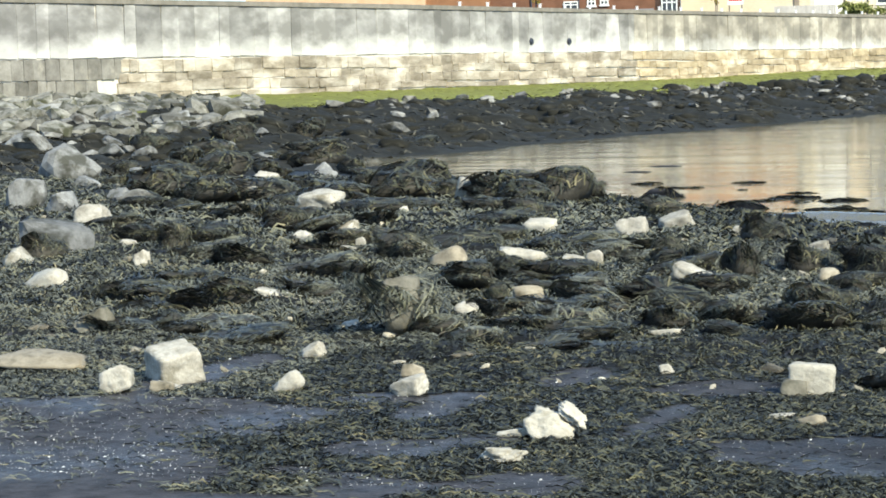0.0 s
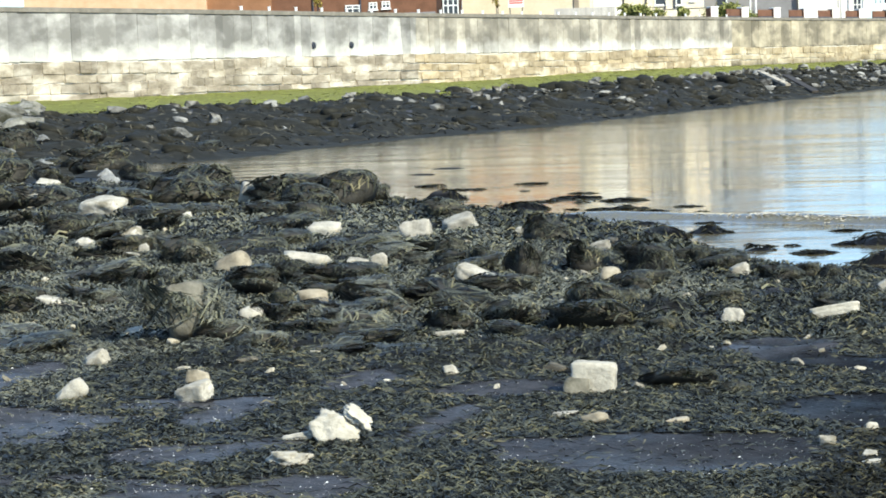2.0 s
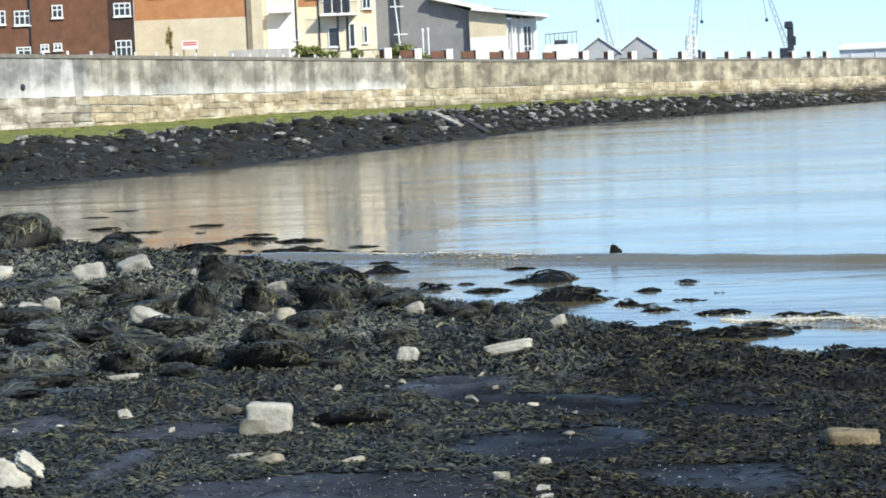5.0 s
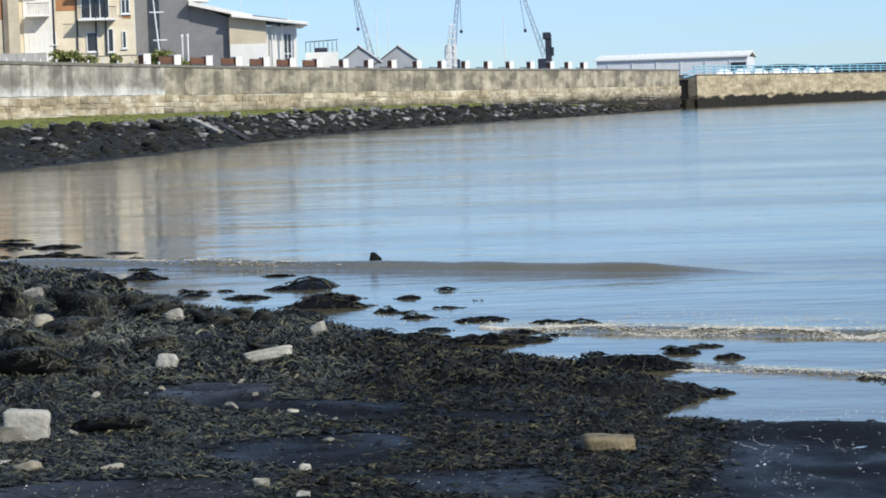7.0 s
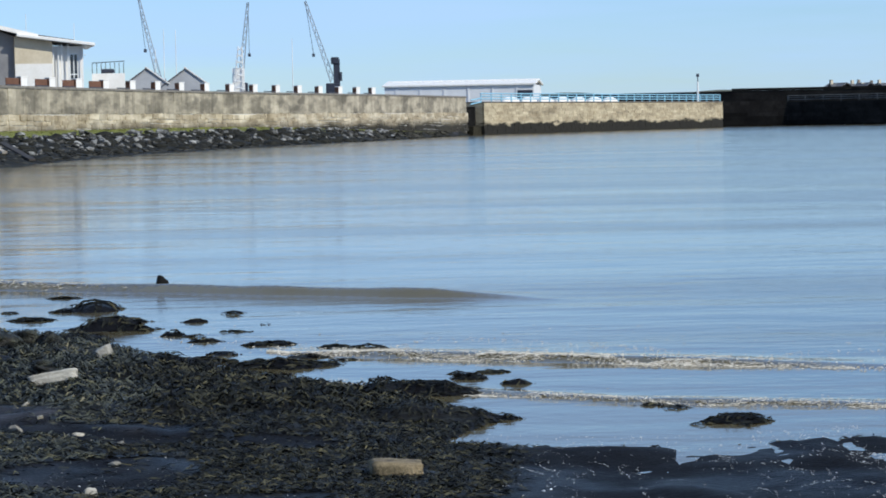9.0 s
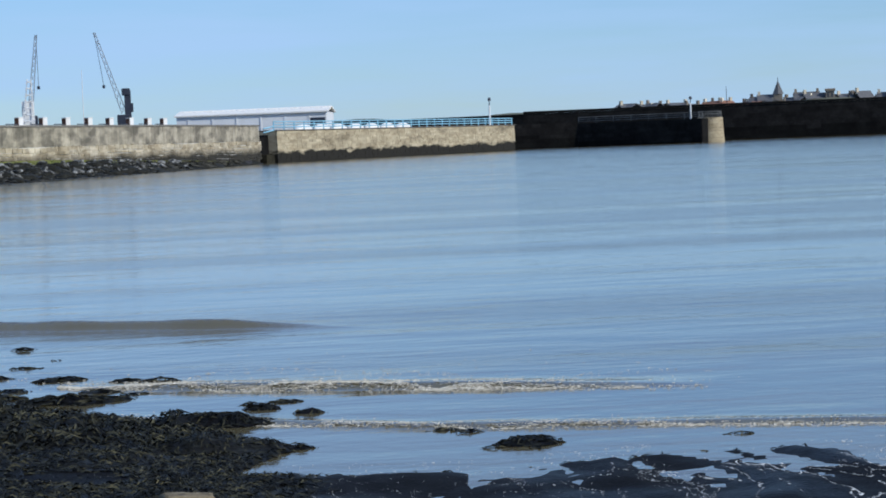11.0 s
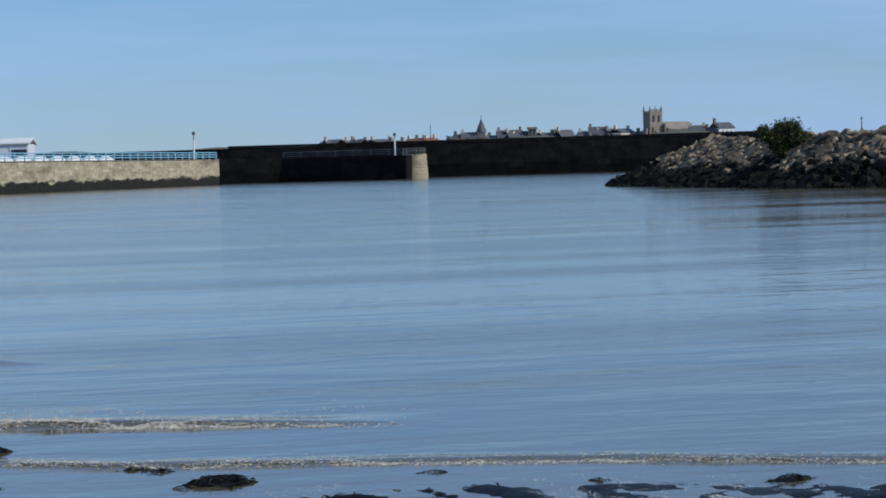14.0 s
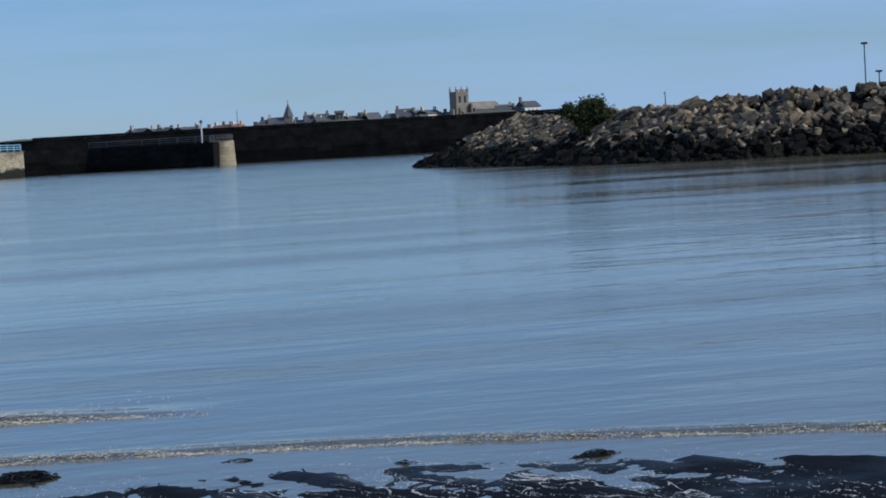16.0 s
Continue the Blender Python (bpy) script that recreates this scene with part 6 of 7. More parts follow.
for x0, x1, z in ((0.8, 2.75, 4.05), (5.2, 8.5, 3.6)):
    balcony(white, x0, x1, z)
    window(white, x0 + 0.3, x1 - 0.5, z + 0.05, z + 2.1, y=-0.02, bars=2)
    balcony(white, x0, x1, z + 2.8)
    window(white, x0 + 0.3, x1 - 0.5, z + 2.85, z + 4.9, y=-0.02, bars=2)
for x in (3.13, 5.13, 6.78, 7.63):
    pipe(white, x, zd, 11)
for r in ((9.0, 9.8, 4.0, 5.3), (9.0, 9.8, 6.9, 8.2), (3.2, 4.0, 6.0, 7.2)):
    window(white, *r, y=-0.04)
FENCE = (-45.31, 190.72, 6.02)
fence = thing("sheet_fence", facing(*FENCE), "pale grey corrugated sheet fence on the promenade", "fence")
for k in range(24):
    part("sheet", boxed(k * 0.2, k * 0.2 + 0.19, -0.03 * (k % 2), 0.03, 3.5 - FENCE[2], 0.62), FENCE_GREY, fence)


def parked_car(at, paint, label):
    """A parked car or van behind the wall."""
    car = thing("parked_car", at, label, "car", "parked cars")
    bm = boxed(-2.0, 2.0, -0.85, 0.85, 0.35, 0.95, bevel=0.12)
    box(bm, -1.2, 1.5, -0.75, 0.75, 0.92, 1.5, bevel=0.2)
    part("body", bm, paint, car)
    part("side_window", boxed(-1.0, 1.25, -0.78, -0.752, 1.0, 1.38, bevel=0.01), GLASS, car)
    for x in (-1.25, 1.25):
        for y in (-0.8, 0.8):
            wheel = part("wheel", rod(bmesh.new(), (x, y - 0.1, 0.32), (x, y + 0.1, 0.32), 0.32, sides=16), STEEL, car)
            part("rim", rod(bmesh.new(), (x, y - 0.105, 0.32), (x, y + 0.105, 0.32), 0.18, sides=12), FRAME, wheel)


for at, paint in (((-46.84, 184.16, 6.36), FRAME), ((-45.17, 184.58, 6.29), FRAME), ((-49.97, 183.34, 6.45), CREAM)):
    parked_car(facing(at[0], at[1], 3.75, 20), paint, "white parked car seen over the sea wall")

# grey hall with the sloping white-edged roof
E0 = (-39.38, 224.55, 6.58)
hall = thing("grey_hall", facing(*E0), "grey clad hall with a white-edged sloping roof", "building")
ze = 3.4 - E0[2]
part("tower", boxed(0.1, 5.0, 0.5, 10, ze, 12), GREY_PANEL, hall)
part("stair_glazing", boxed(1.3, 2.3, 0.42, 0.495, ze, 9), GLASS, hall, "tall dark stair window")
bm = bmesh.new()
vs = [bm.verts.new(c) for c in ((5.0, 0.6, ze), (8.6, 0.6, ze), (8.6, 0.6, 3.6), (5.0, 0.6, 5.0), (5.0, 9, ze), (8.6, 9, ze), (8.6, 9, 3.6), (5.0, 9, 5.0))]
for q in ((0, 1, 2, 3), (7, 6, 5, 4), (0, 4, 5, 1), (1, 5, 6, 2), (2, 6, 7, 3), (3, 7, 4, 0)):
    bm.faces.new([vs[i] for i in q])
part("side_wall", bm, GREY_PANEL, hall)
bm = bmesh.new()
vs = [bm.verts.new((x, y, z)) for y in (0.0, 8) for x, z in ((8.62, ze), (12.0, ze), (12.0, 3.1), (8.62, 3.54))]
for q in ((0, 1, 2, 3), (7, 6, 5, 4), (0, 4, 5, 1), (1, 5, 6, 2), (2, 6, 7, 3), (3, 7, 4, 0)):
    bm.faces.new([vs[i] for i in q])
part("cream_wall", bm, CREAM, hall)
part("white_band", boxed(8.64, 11.98, -0.03, -0.004, ze, 1.1), WHITE, hall, "white band along the lower wall")
part("rear_roof", boxed(7.6, 14.2, 1.2, 9, -0.1, 0.0, turn=pose(0, 0, 5.33, 0, 8.2, 0)), ROOF, hall, "dark roof behind the white edge")
part("front_wall", boxed(12.02, 14.8, 0.6, 8, ze, 2.68), WHITE, hall, "white front wall")
window(hall, 13.55, 14.35, ze + 0.2, 2.0, y=0.57, bars=1, transom=True)
for x in (12.05, 12.5, 12.8, 13.4, 14.7):
    part("mullion", boxed(x, x + 0.1, 0.2, 0.296, ze, 2.85), FRAME, hall, "white porch post")
bm = boxed(0, 5.9, -0.6, 9, -0.18, 0.18, turn=pose(5.0, 0, 4.95, 0, 13.5, 0))
part("upper_roof", bm, WHITE, hall)
part("lower_roof", boxed(8.4, 15.5, -0.9, 9, 3.42, 3.72, bevel=0.05, turn=pose(0, 0, 1.25, 0, 7.5, 0)), WHITE, hall)
part("white_turret", boxed(5.0, 6.9, 2, 6, 5.2, 8.2), WHITE, hall)
for k in range(2):
    window(hall, 5.3 + 0.8 * k, 5.9 + 0.8 * k, 6.2, 7.6, y=1.98, bars=0)
T0 = (-24.87, 234.66, 6.37)
terrace = thing("roof_terrace", facing(*T0), "raised terrace with a thin metal railing", "terrace")
part("deck", boxed(0, 3.1, 0, 4, 3.4 - T0[2], 0.5), WHITE, terrace)
for k in range(8):
    part("post", rod(bmesh.new(), (0.05 + 0.42 * k, 0.1, 0.5), (0.05 + 0.42 * k, 0.1, 1.5), 0.03), STEEL, terrace)
part("handrail", rod(bmesh.new(), (0, 0.1, 1.5), (3.1, 0.1, 1.65), 0.04), STEEL, terrace)
part("table", boxed(0.9, 2.1, 1, 2, 0.55, 0.95, bevel=0.05), STEEL, terrace)
P0 = (-34.85, 212.13, 6.39)
mast = thing("leaning_mast", facing(*P0), "leaning white mast with two cross spars", "mast")
part("pole", rod(bmesh.new(), (0, 0, 3.7 - P0[2]), (-0.72, 0, 6.0), 0.09, 0.05), FRAME, mast)
for z, w in ((3.9, 0.6), (1.5, 0.6)):
    part("spar", boxed(-0.1 * z - w, -0.1 * z + w, -0.04, 0.04, z - 0.05, z + 0.05), FRAME, mast)
for at, hh in (((-32.68, 209.44, 6.53), 1.7), ((-32.22, 209.51, 6.52), 1.75)):
    lamp_post = thing("bollard_light", facing(*at), "slim pale bollard light on the promenade", "lamp", "promenade lights")
    part("pole", rod(bmesh.new(), (0, 0, 3.7 - at[2]), (0, 0, hh - 0.3), 0.07), FRAME, lamp_post)
    part("head", boxed(-0.1, 0.1, -0.1, 0.1, hh - 0.3, hh, bevel=0.03), FRAME, lamp_post)


def leafy(name, at, w, h, depth, count, seed, label, stems=5, leaf=0.14, mat=LEAF, root=1.6):
    """A bush: stems that fork and a crown of many small leaves with gaps."""
    g = np.random.default_rng(seed)
    ob = thing(name, at, label, "bush")
    bm = bmesh.new()
    for k in range(stems):
        top = (g.uniform(-0.35, 0.35) * w, g.uniform(-0.3, 0.3) * depth, h * g.uniform(0.5, 0.85))
        rod(bm, (g.uniform(-0.1, 0.1) * w, 0, -root), top, 0.035 * h + 0.01, 0.01, 5)
    part("stems", bm, STEEL, ob)
    centres = g.normal(0, 1, (18, 3)) * (0.23 * w, 0.22 * depth, 0.2 * h) + (0, 0, 0.5 * h)
    c = centres[g.integers(0, 18, count)] + g.normal(0, 1, (count, 3)) * (0.085 * w, 0.1 * depth, 0.1 * h)
    c[:, 2] = np.abs(c[:, 2])
    a, b = g.normal(0, 1, (count, 3)), g.normal(0, 1, (count, 3))
    a /= np.linalg.norm(a, axis=1)[:, None]
    b -= a * (a * b).sum(1)[:, None]
    b /= np.linalg.norm(b, axis=1)[:, None]
    sz = leaf * g.uniform(0.6, 1.4, (count, 1))
    v = np.stack([c - a * sz, c + b * sz * 0.45, c + a * sz, c - b * sz * 0.45], 1).reshape(-1, 3)
    leaves = link_mesh("leaves", v, np.arange(count * 4).reshape(-1, 4), mat, ob)
    tagged(leaves, kind="stuff")
    return ob


for k, (at, w, h) in enumerate((((-37.80, 186.23, 5.72), 2.9, 1.2), ((-32.84, 202.38, 5.69), 5.2, 1.15), ((-36.10, 196.69, 5.91), 0.9, 0.7))):
    leafy("promenade_bush", facing(at[0], at[1], at[2] - 0.2), w, h, 1.6, 2600, 30 + k, "low green bush above the sea wall", 5, 0.14, OLIVE_LEAF)

GW = (-39.71, 202.12, 6.00)
garden = thing("garden_wall", facing(*GW), "low cream garden wall on the promenade", "wall")
part("wall", boxed(0, 5.1, 0, 0.3, 3.7 - GW[2], 0.42), WARM, garden)
part("coping", boxed(-0.05, 5.15, -0.05, 0.35, 0.424, 0.5, bevel=0.02), COPING, garden)
for k, at in enumerate(((-64.49, 189.35, 7.77), (-52.25, 199.29, 7.46))):
    leafy("young_tree", facing(at[0], at[1], at[2] - 0.3), 0.8 - 0.2 * k, 1.7, 0.8, 420, 45 + k, "small yellowing tree before the flats", 3, 0.1, OCHRE_LEAF, at[2] - 0.3 - 3.7)

# ---- sheds, cranes and masts beyond ----
for k, at in enumerate(((-35.08, 418.50, 8.62), (-28.54, 419.00, 8.47))):
    shed = thing("gabled_shed", facing(*at), "grey gabled shed, right roof slope coloured white as if sunlit", "shed", "gabled sheds")
    bm = bmesh.new()
    w, dz = 3.7, -8
    vs = [bm.verts.new(c) for y in (0, 14) for c in ((-w, y, dz), (w, y, dz), (w, y, 0.2), (0, y, 2.9), (-w, y, 0.2))]
    for q in ((0, 1, 2, 3, 4), (9, 8, 7, 6, 5), (0, 5, 6, 1), (1, 6, 7, 2), (4, 9, 5, 0), (2, 7, 8, 3), (3, 8, 9, 4)):
        bm.faces.new([vs[i] for i in q])
    part("wall", bm, SHED_GREY, shed)
    # Sun is put into the roof's colour: right slope white, left dark slate
    for s in (-1, 1):
        part("roof", boxed(-2.75, 2.3, -0.3, 14.2, 0.02, 0.22, turn=Matrix.Translation((s * 1.85, 0, 1.55)) @ Matrix.Rotation(radians(36 * s), 4, "Y")), WHITE if s > 0 else ROOF, shed)


def truss(bm, a, b, w, n):
    """A lattice boom from a to b."""
    a, b = Vector(a), Vector(b)
    side, up = Vector((0, 1, 0)), (b - a).normalized().cross(Vector((0, 1, 0)))
    corners = [side * s + up * t for s in (-w, w) for t in (-w, w)]
    for c in corners:
        rod(bm, a + c, b + c * 0.4, 0.12, 0.1, 4)
    for k in range(n):
        p, q = a.lerp(b, k / n), a.lerp(b, (k + 1) / n)
        f, g = 1 - 0.6 * k / n, 1 - 0.6 * (k + 1) / n
        for i, j in ((0, 1), (1, 3), (3, 2), (2, 0)):
            rod(bm, p + corners[i] * f, q + corners[j] * g, 0.07, 0.07, 4)
    return bm


for foot, tip in (((-55.15, 697.78, 15.56), (-60.33, 697.36, 38.16)), ((-32.29, 699.21, 14.15), (-29.79, 699.32, 36.17)), ((-6.31, 699.93, 13.57), (-13.75, 699.82, 36.31))):
    base = Vector((foot[0], foot[1], foot[2]))
    crane = thing("dock_crane", Matrix.Translation(base), "tall grey-blue dock crane with a lattice boom", "crane", "dock cranes")
    part("boom", truss(bmesh.new(), (0, 0, 0), Vector(tip) - base, 0.7, 12), CRANE, crane)
    part("pedestal", boxed(-2.0, 2.0, -2, 2, -22, -0.5, bevel=0.2), STEEL, crane)
    top = Vector(tip) - base
    part("hoist_rope", rod(bmesh.new(), top, (top.x * 0.8 + 0.6, top.y, top.z * 0.35), 0.07, sides=4), STEEL, crane)
    part("hook_block", boxed(top.x * 0.8 + 0.2, top.x * 0.8 + 1.0, top.y - 0.3, top.y + 0.3, top.z * 0.31, top.z * 0.35), STEEL, crane)
K0 = (-5.22, 699.94, 13.21)
cab = thing("crane_tower", facing(*K0), "dark steel crane tower with a cab", "crane")
part("column", boxed(-0.9, 0.9, -1, 1, -18, 6.6, bevel=0.1), STEEL, cab)
part("cab", boxed(-1.6, 0.7, -1.3, 1.3, 5.2, 7.2, bevel=0.2), STEEL, cab)
part("counterweight", boxed(0.4, 1.5, -1, 1, 0.5, 3.0, bevel=0.1), STEEL, cab)
W0 = (-32.60, 689.19, 14.00)
sail = thing("white_lattice_tower", facing(*W0), "white tapering lattice tower at the dock", "tower")
bm = bmesh.new()
for s in (-1, 1):
    for y in (-1.5, 1.5):
        rod(bm, (2.2 * s, y, -13), (0.5 * s + 0.8, y * 0.3, 9.6), 0.22, 0.14, 5)
for k in range(9):
    rod(bm, (-2.2 + 0.26 * k, -1.5, -6 + 1.8 * k), (2.2 - 0.1 * k, -1.5, -5.2 + 1.8 * k), 0.12, sides=4)
    rod(bm, (2.2 - 0.12 * k, -1.5, -6 + 1.8 * k), (-2.2 + 0.28 * k, -1.5, -5.2 + 1.8 * k), 0.12, sides=4)
part("lattice", bm, FRAME, sail)
part("sheeting", boxed(-1.5, 1.9, -0.2, 0.2, -13, 3.5), FRAME, sail)
for px in [(-44.74, 558.18, 10.60, 8.58), (-42.84, 558.33, 10.55, 13.06), (-40.19, 558.52, 10.49, 12.80), (-62.61, 556.46, 18.86, 6.40), (-73.08, 555.18, 23.11, 4.22), (-14.13, 559.79, 9.49, 11.52)]:
    boat_mast = thing("yacht_mast", facing(*px[:3]), "thin pale yacht mast in the marina", "mast", "yacht masts")
    part("pole", rod(bmesh.new(), (0, 0, 3.5 - px[2]), (0, 0, px[3]), 0.12, 0.06), FRAME, boat_mast)
    part("boom", rod(bmesh.new(), (0, 0, -1), (2.5, 0, -0.8), 0.08), FRAME, boat_mast)

# long white-roofed shed
F0 = (5.23, 449.94, 7.09)
quay_shed = thing("quay_shed", facing(*F0, -9), "long low quay shed with a white roof", "shed")
part("wall", boxed(0, 27.2, 0, 14, -6, 1.1), LIGHT_PANEL, quay_shed)
part("roof", gable(bmesh.new(), 0, 27.2, 0, 14, 1.11, 2.0, 0.4), WHITE, quay_shed)
for k in range(14):
    part("roof_light", boxed(0.6 + 1.95 * k, 2.1 + 1.95 * k, 4.4, 5.6, 1.5, 2.1, bevel=0.08), WHITE, quay_shed)
part("door", boxed(24, 27, -0.1, -0.004, -1.4, 0.1), STEEL, quay_shed)
for k in range(6):
    part("rib", boxed(2 + 4.4 * k, 2.25 + 4.4 * k, -0.12, -0.004, -6, 1.05), LIGHT_PANEL, quay_shed)


# ---- the harbour piers ----
def masonry(name, a, b, z0, z1, thick, mat, parent, courses, length, proud=0.05, seed=1, tide=None, tide_mat=None):
    """A straight quay wall of coursed blocks from a to b, blocks with recessed joints; below the tide line dark with weed."""
    g = np.random.default_rng(seed)
    a, b = Vector((*a, 0)), Vector((*b, 0))
    run = (b - a).length
    m = Matrix.Translation(a) @ Matrix.Rotation(math.atan2(b.y - a.y, b.x - a.x), 4, "Z")
    core = part("core", boxed(0, run, 0, thick, z0, z1 - 0.02, turn=m), mat, parent)
    ch = (z1 - z0) / courses
    groups = {False: ([], []), True: ([], [])}
    for c in range(courses):
        s = -g.random() * length
        while s < run:
            w = length * g.uniform(0.7, 1.3)
            lo, hi, p = max(0, s), min(run, s + w - 0.04), proud * g.uniform(0.5, 1.5)
            if hi - lo > 0.1:
                zz0, zz1 = z0 + c * ch + 0.02, z0 + (c + 1) * ch - 0.02
                wet = tide is not None and (zz0 + zz1) / 2 < tide + 0.35 * math.sin(s * 0.31) + g.normal(0, 0.12)
                vs, qs = groups[wet]
                n = len(vs)
                vs += [m @ Vector((x, y, z)) for z in (zz0, zz1) for y in (-p, 0.3) for x in (lo, hi)]
                qs += [[n + i for i in q] for q in ((0, 1, 5, 4), (0, 4, 6, 2), (1, 3, 7, 5), (4, 5, 7, 6), (0, 2, 3, 1))]
            s += w
    for wet, (vs, qs) in groups.items():
        if vs:
            tagged(link_mesh("wet_blocks" if wet else "blocks", [v[:] for v in vs], np.array(qs), tide_mat if wet else mat, parent), kind="stuff")
    return m, run


def quay_rail(parent, m, run, z, mat, gap=3.0, back=0.4, rows=(0.35, 0.7, 1.05), r=0.05):
    n = int(run / gap)
    for k in range(n + 1):
        part("rail_post", rod(bmesh.new(), m @ Vector((k * run / n, back, z)), m @ Vector((k * run / n, back, z + 1.1)), r * 1.3, sides=6), mat, parent)
    for h in rows:
        part("rail", rod(bmesh.new(), m @ Vector((0, back, z + h)), m @ Vector((run, back, z + h)), r, sides=6), mat, parent)


PIER_A, PIER_B = (16.38, 317.52), (59.53, 400.68)
pier = thing("pier", pose(0, 0, 0), "tan stone pier with a dark weedy tide line", "pier", kind="structure")
pm, prun = masonry("pier", PIER_A, PIER_B, -1.0, 4.1, 9, TIDE_QUAY, pier, 13, 1.4, seed=4)
part("deck", boxed(0, prun + 0.1, -0.15, 9, 4.12, 4.24, turn=pm), COPING, pier)
quay_rail(pier, pm, prun, 4.24, BLUE, 3.2, r=0.075)
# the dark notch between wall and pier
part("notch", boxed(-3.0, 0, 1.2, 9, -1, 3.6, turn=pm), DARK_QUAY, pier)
part("notch_steps", boxed(-2.6, -0.2, 0.3, 1.2, -1, 1.1, bevel=0.05, turn=pm), TIDE, pier)
bm = bmesh.new()
for h in (3.9, 4.4):
    rod(bm, pm @ Vector((-3.2, 0.4, h)), pm @ Vector((0, 0.4, h + 0.3)), 0.09, sides=6)
part("gate_rail", bm, BLUE, pier)
for k in range(7):
    at = pm @ Vector((22 + 6.2 * k, 6.0, 4.24))
    boat = thing("upturned_boat", Matrix.Translation(at) @ Matrix.Rotation(math.atan2(PIER_B[1] - PIER_A[1], PIER_B[0] - PIER_A[0]), 4, "Z"), "white upturned boat hull stored on the pier", "boat", "boats on the pier")
    bm = bmesh.new()
    bmesh.ops.create_uvsphere(bm, u_segments=14, v_segments=8, radius=1, matrix=Matrix.Diagonal((2.5, 0.95, 0.8, 1)))
    part("hull", bm, WHITE, boat, smooth=True)
    part("chock", boxed(-1.6, 1.6, -0.4, 0.4, -0.01, 0.3), WOOD, boat)


def harbour_light(at, height, label):
    lamp = thing("harbour_light", Matrix.Translation(at), label, "lamp", "harbour lights")
    part("column", rod(bmesh.new(), (0, 0, 0), (0, 0, height * 0.72), 0.17, 0.13, 10), FRAME, lamp)
    part("upper_column", rod(bmesh.new(), (0, 0, height * 0.72), (0, 0, height - 0.5), 0.07, sides=8), STEEL, lamp)
    part("lantern", rod(bmesh.new(), (0, 0, height - 0.5), (0, 0, height), 0.28, 0.22, 10), STEEL, lamp)


LAMP_A = (55.49, 400.25, 4.50)
harbour_light((LAMP_A[0], LAMP_A[1], 4.24), 4.55, "white harbour light column on the pier")

# opposite side of the entrance
Q0, Q1, Q2, Q3 = (61.45, 435.77), (75.80, 433.50), (94.64, 417.49), (99.37, 420.50)
gate = thing("entrance_quay", pose(0, 0, 0), "dark tall quay wall beside the harbour entrance", "quay", kind="structure")
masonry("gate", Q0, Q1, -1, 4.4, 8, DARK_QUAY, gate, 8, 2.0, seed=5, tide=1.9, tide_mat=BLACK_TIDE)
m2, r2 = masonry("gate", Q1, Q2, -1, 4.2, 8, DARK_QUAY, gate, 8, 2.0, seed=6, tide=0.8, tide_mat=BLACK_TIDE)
quay_rail(gate, m2, r2, 4.2, GREY_STONE, 3.5)
cx, cy = (Q2[0] + Q3[0]) / 2, (Q2[1] + Q3[1]) / 2 + 2.4
bm = bmesh.new()
for c in range(9):
    zr = -1 + c * 0.59
    rod(bm, (cx, cy, zr), (cx, cy, zr + 0.56), 2.5 - 0.035 * c, 2.46 - 0.035 * c, 28)
part("round_head", bm, QUAY, gate, "rounded tan stone pier head")
bm = bmesh.new()
for k in range(20):
    a = k * math.pi / 10
    rod(bm, (cx + 2 * math.cos(a), cy + 2 * math.sin(a), 4.3), (cx + 2 * math.cos(a), cy + 2 * math.sin(a), 5.4), 0.05, sides=5)
    b = a + math.pi / 10
    for h in (4.9, 5.35):
        rod(bm, (cx + 2 * math.cos(a), cy + 2 * math.sin(a), h), (cx + 2 * math.cos(b), cy + 2 * math.sin(b), h), 0.045, sides=5)
part("round_rail", bm, GREY_STONE, gate)
LAMP_B = (94.03, 421.73, 4.20)
harbour_light((LAMP_B[0], LAMP_B[1] + 1.5, 4.2), 3.9, "white harbour light column at the entrance")

# the long dark breakwater wall behind
V0, V1, V2 = (36.88, 518.76), (76.16, 499.30), (180.80, 466.27)
far_wall = thing("long_breakwater", pose(0, 0, 0), "long dark breakwater wall across the harbour", "breakwater", kind="structure")
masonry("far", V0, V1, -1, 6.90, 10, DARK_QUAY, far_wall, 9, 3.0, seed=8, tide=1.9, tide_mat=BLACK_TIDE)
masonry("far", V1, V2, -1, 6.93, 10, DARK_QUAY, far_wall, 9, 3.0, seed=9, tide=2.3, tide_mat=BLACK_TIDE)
m3 = Matrix.Translation((*V1, 0)) @ Matrix.Rotation(math.atan2(V2[1] - V1[1], V2[0] - V1[0]), 4, "Z")
L3 = math.hypot(V2[0] - V1[0], V2[1] - V1[1])
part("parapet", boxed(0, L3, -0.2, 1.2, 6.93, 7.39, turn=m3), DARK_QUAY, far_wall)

# ---- the old town on the headland ----
hill_v, hill_q = [], []
for i in range(61):
    a = math.radians(-4 - 24 * i / 60)
    top = 11.5 + 1.2 * math.sin(i * 0.7) + 2.5 * ramp(np.array(i / 60.0), 0.2, 0.6) - 9 * ramp(np.array(float(i)), 39, 45)
    for r, z in ((900, -1), (960, top * 0.6), (1010, top), (1300, top), (1500, -1)):
        hill_v.append((-r * math.sin(a), r * math.cos(a), float(z)))
    if i:
        n = (i - 1) * 5
        hill_q += [(n + k, n + k + 1, n + k + 6, n + k + 5) for k in range(4)]
hill = link_mesh("headland", hill_v, np.array(hill_q)[:, ::-1], BRONZE, smooth=True)
tagged(hill, "low headland under the old town", "hill", kind="structure")


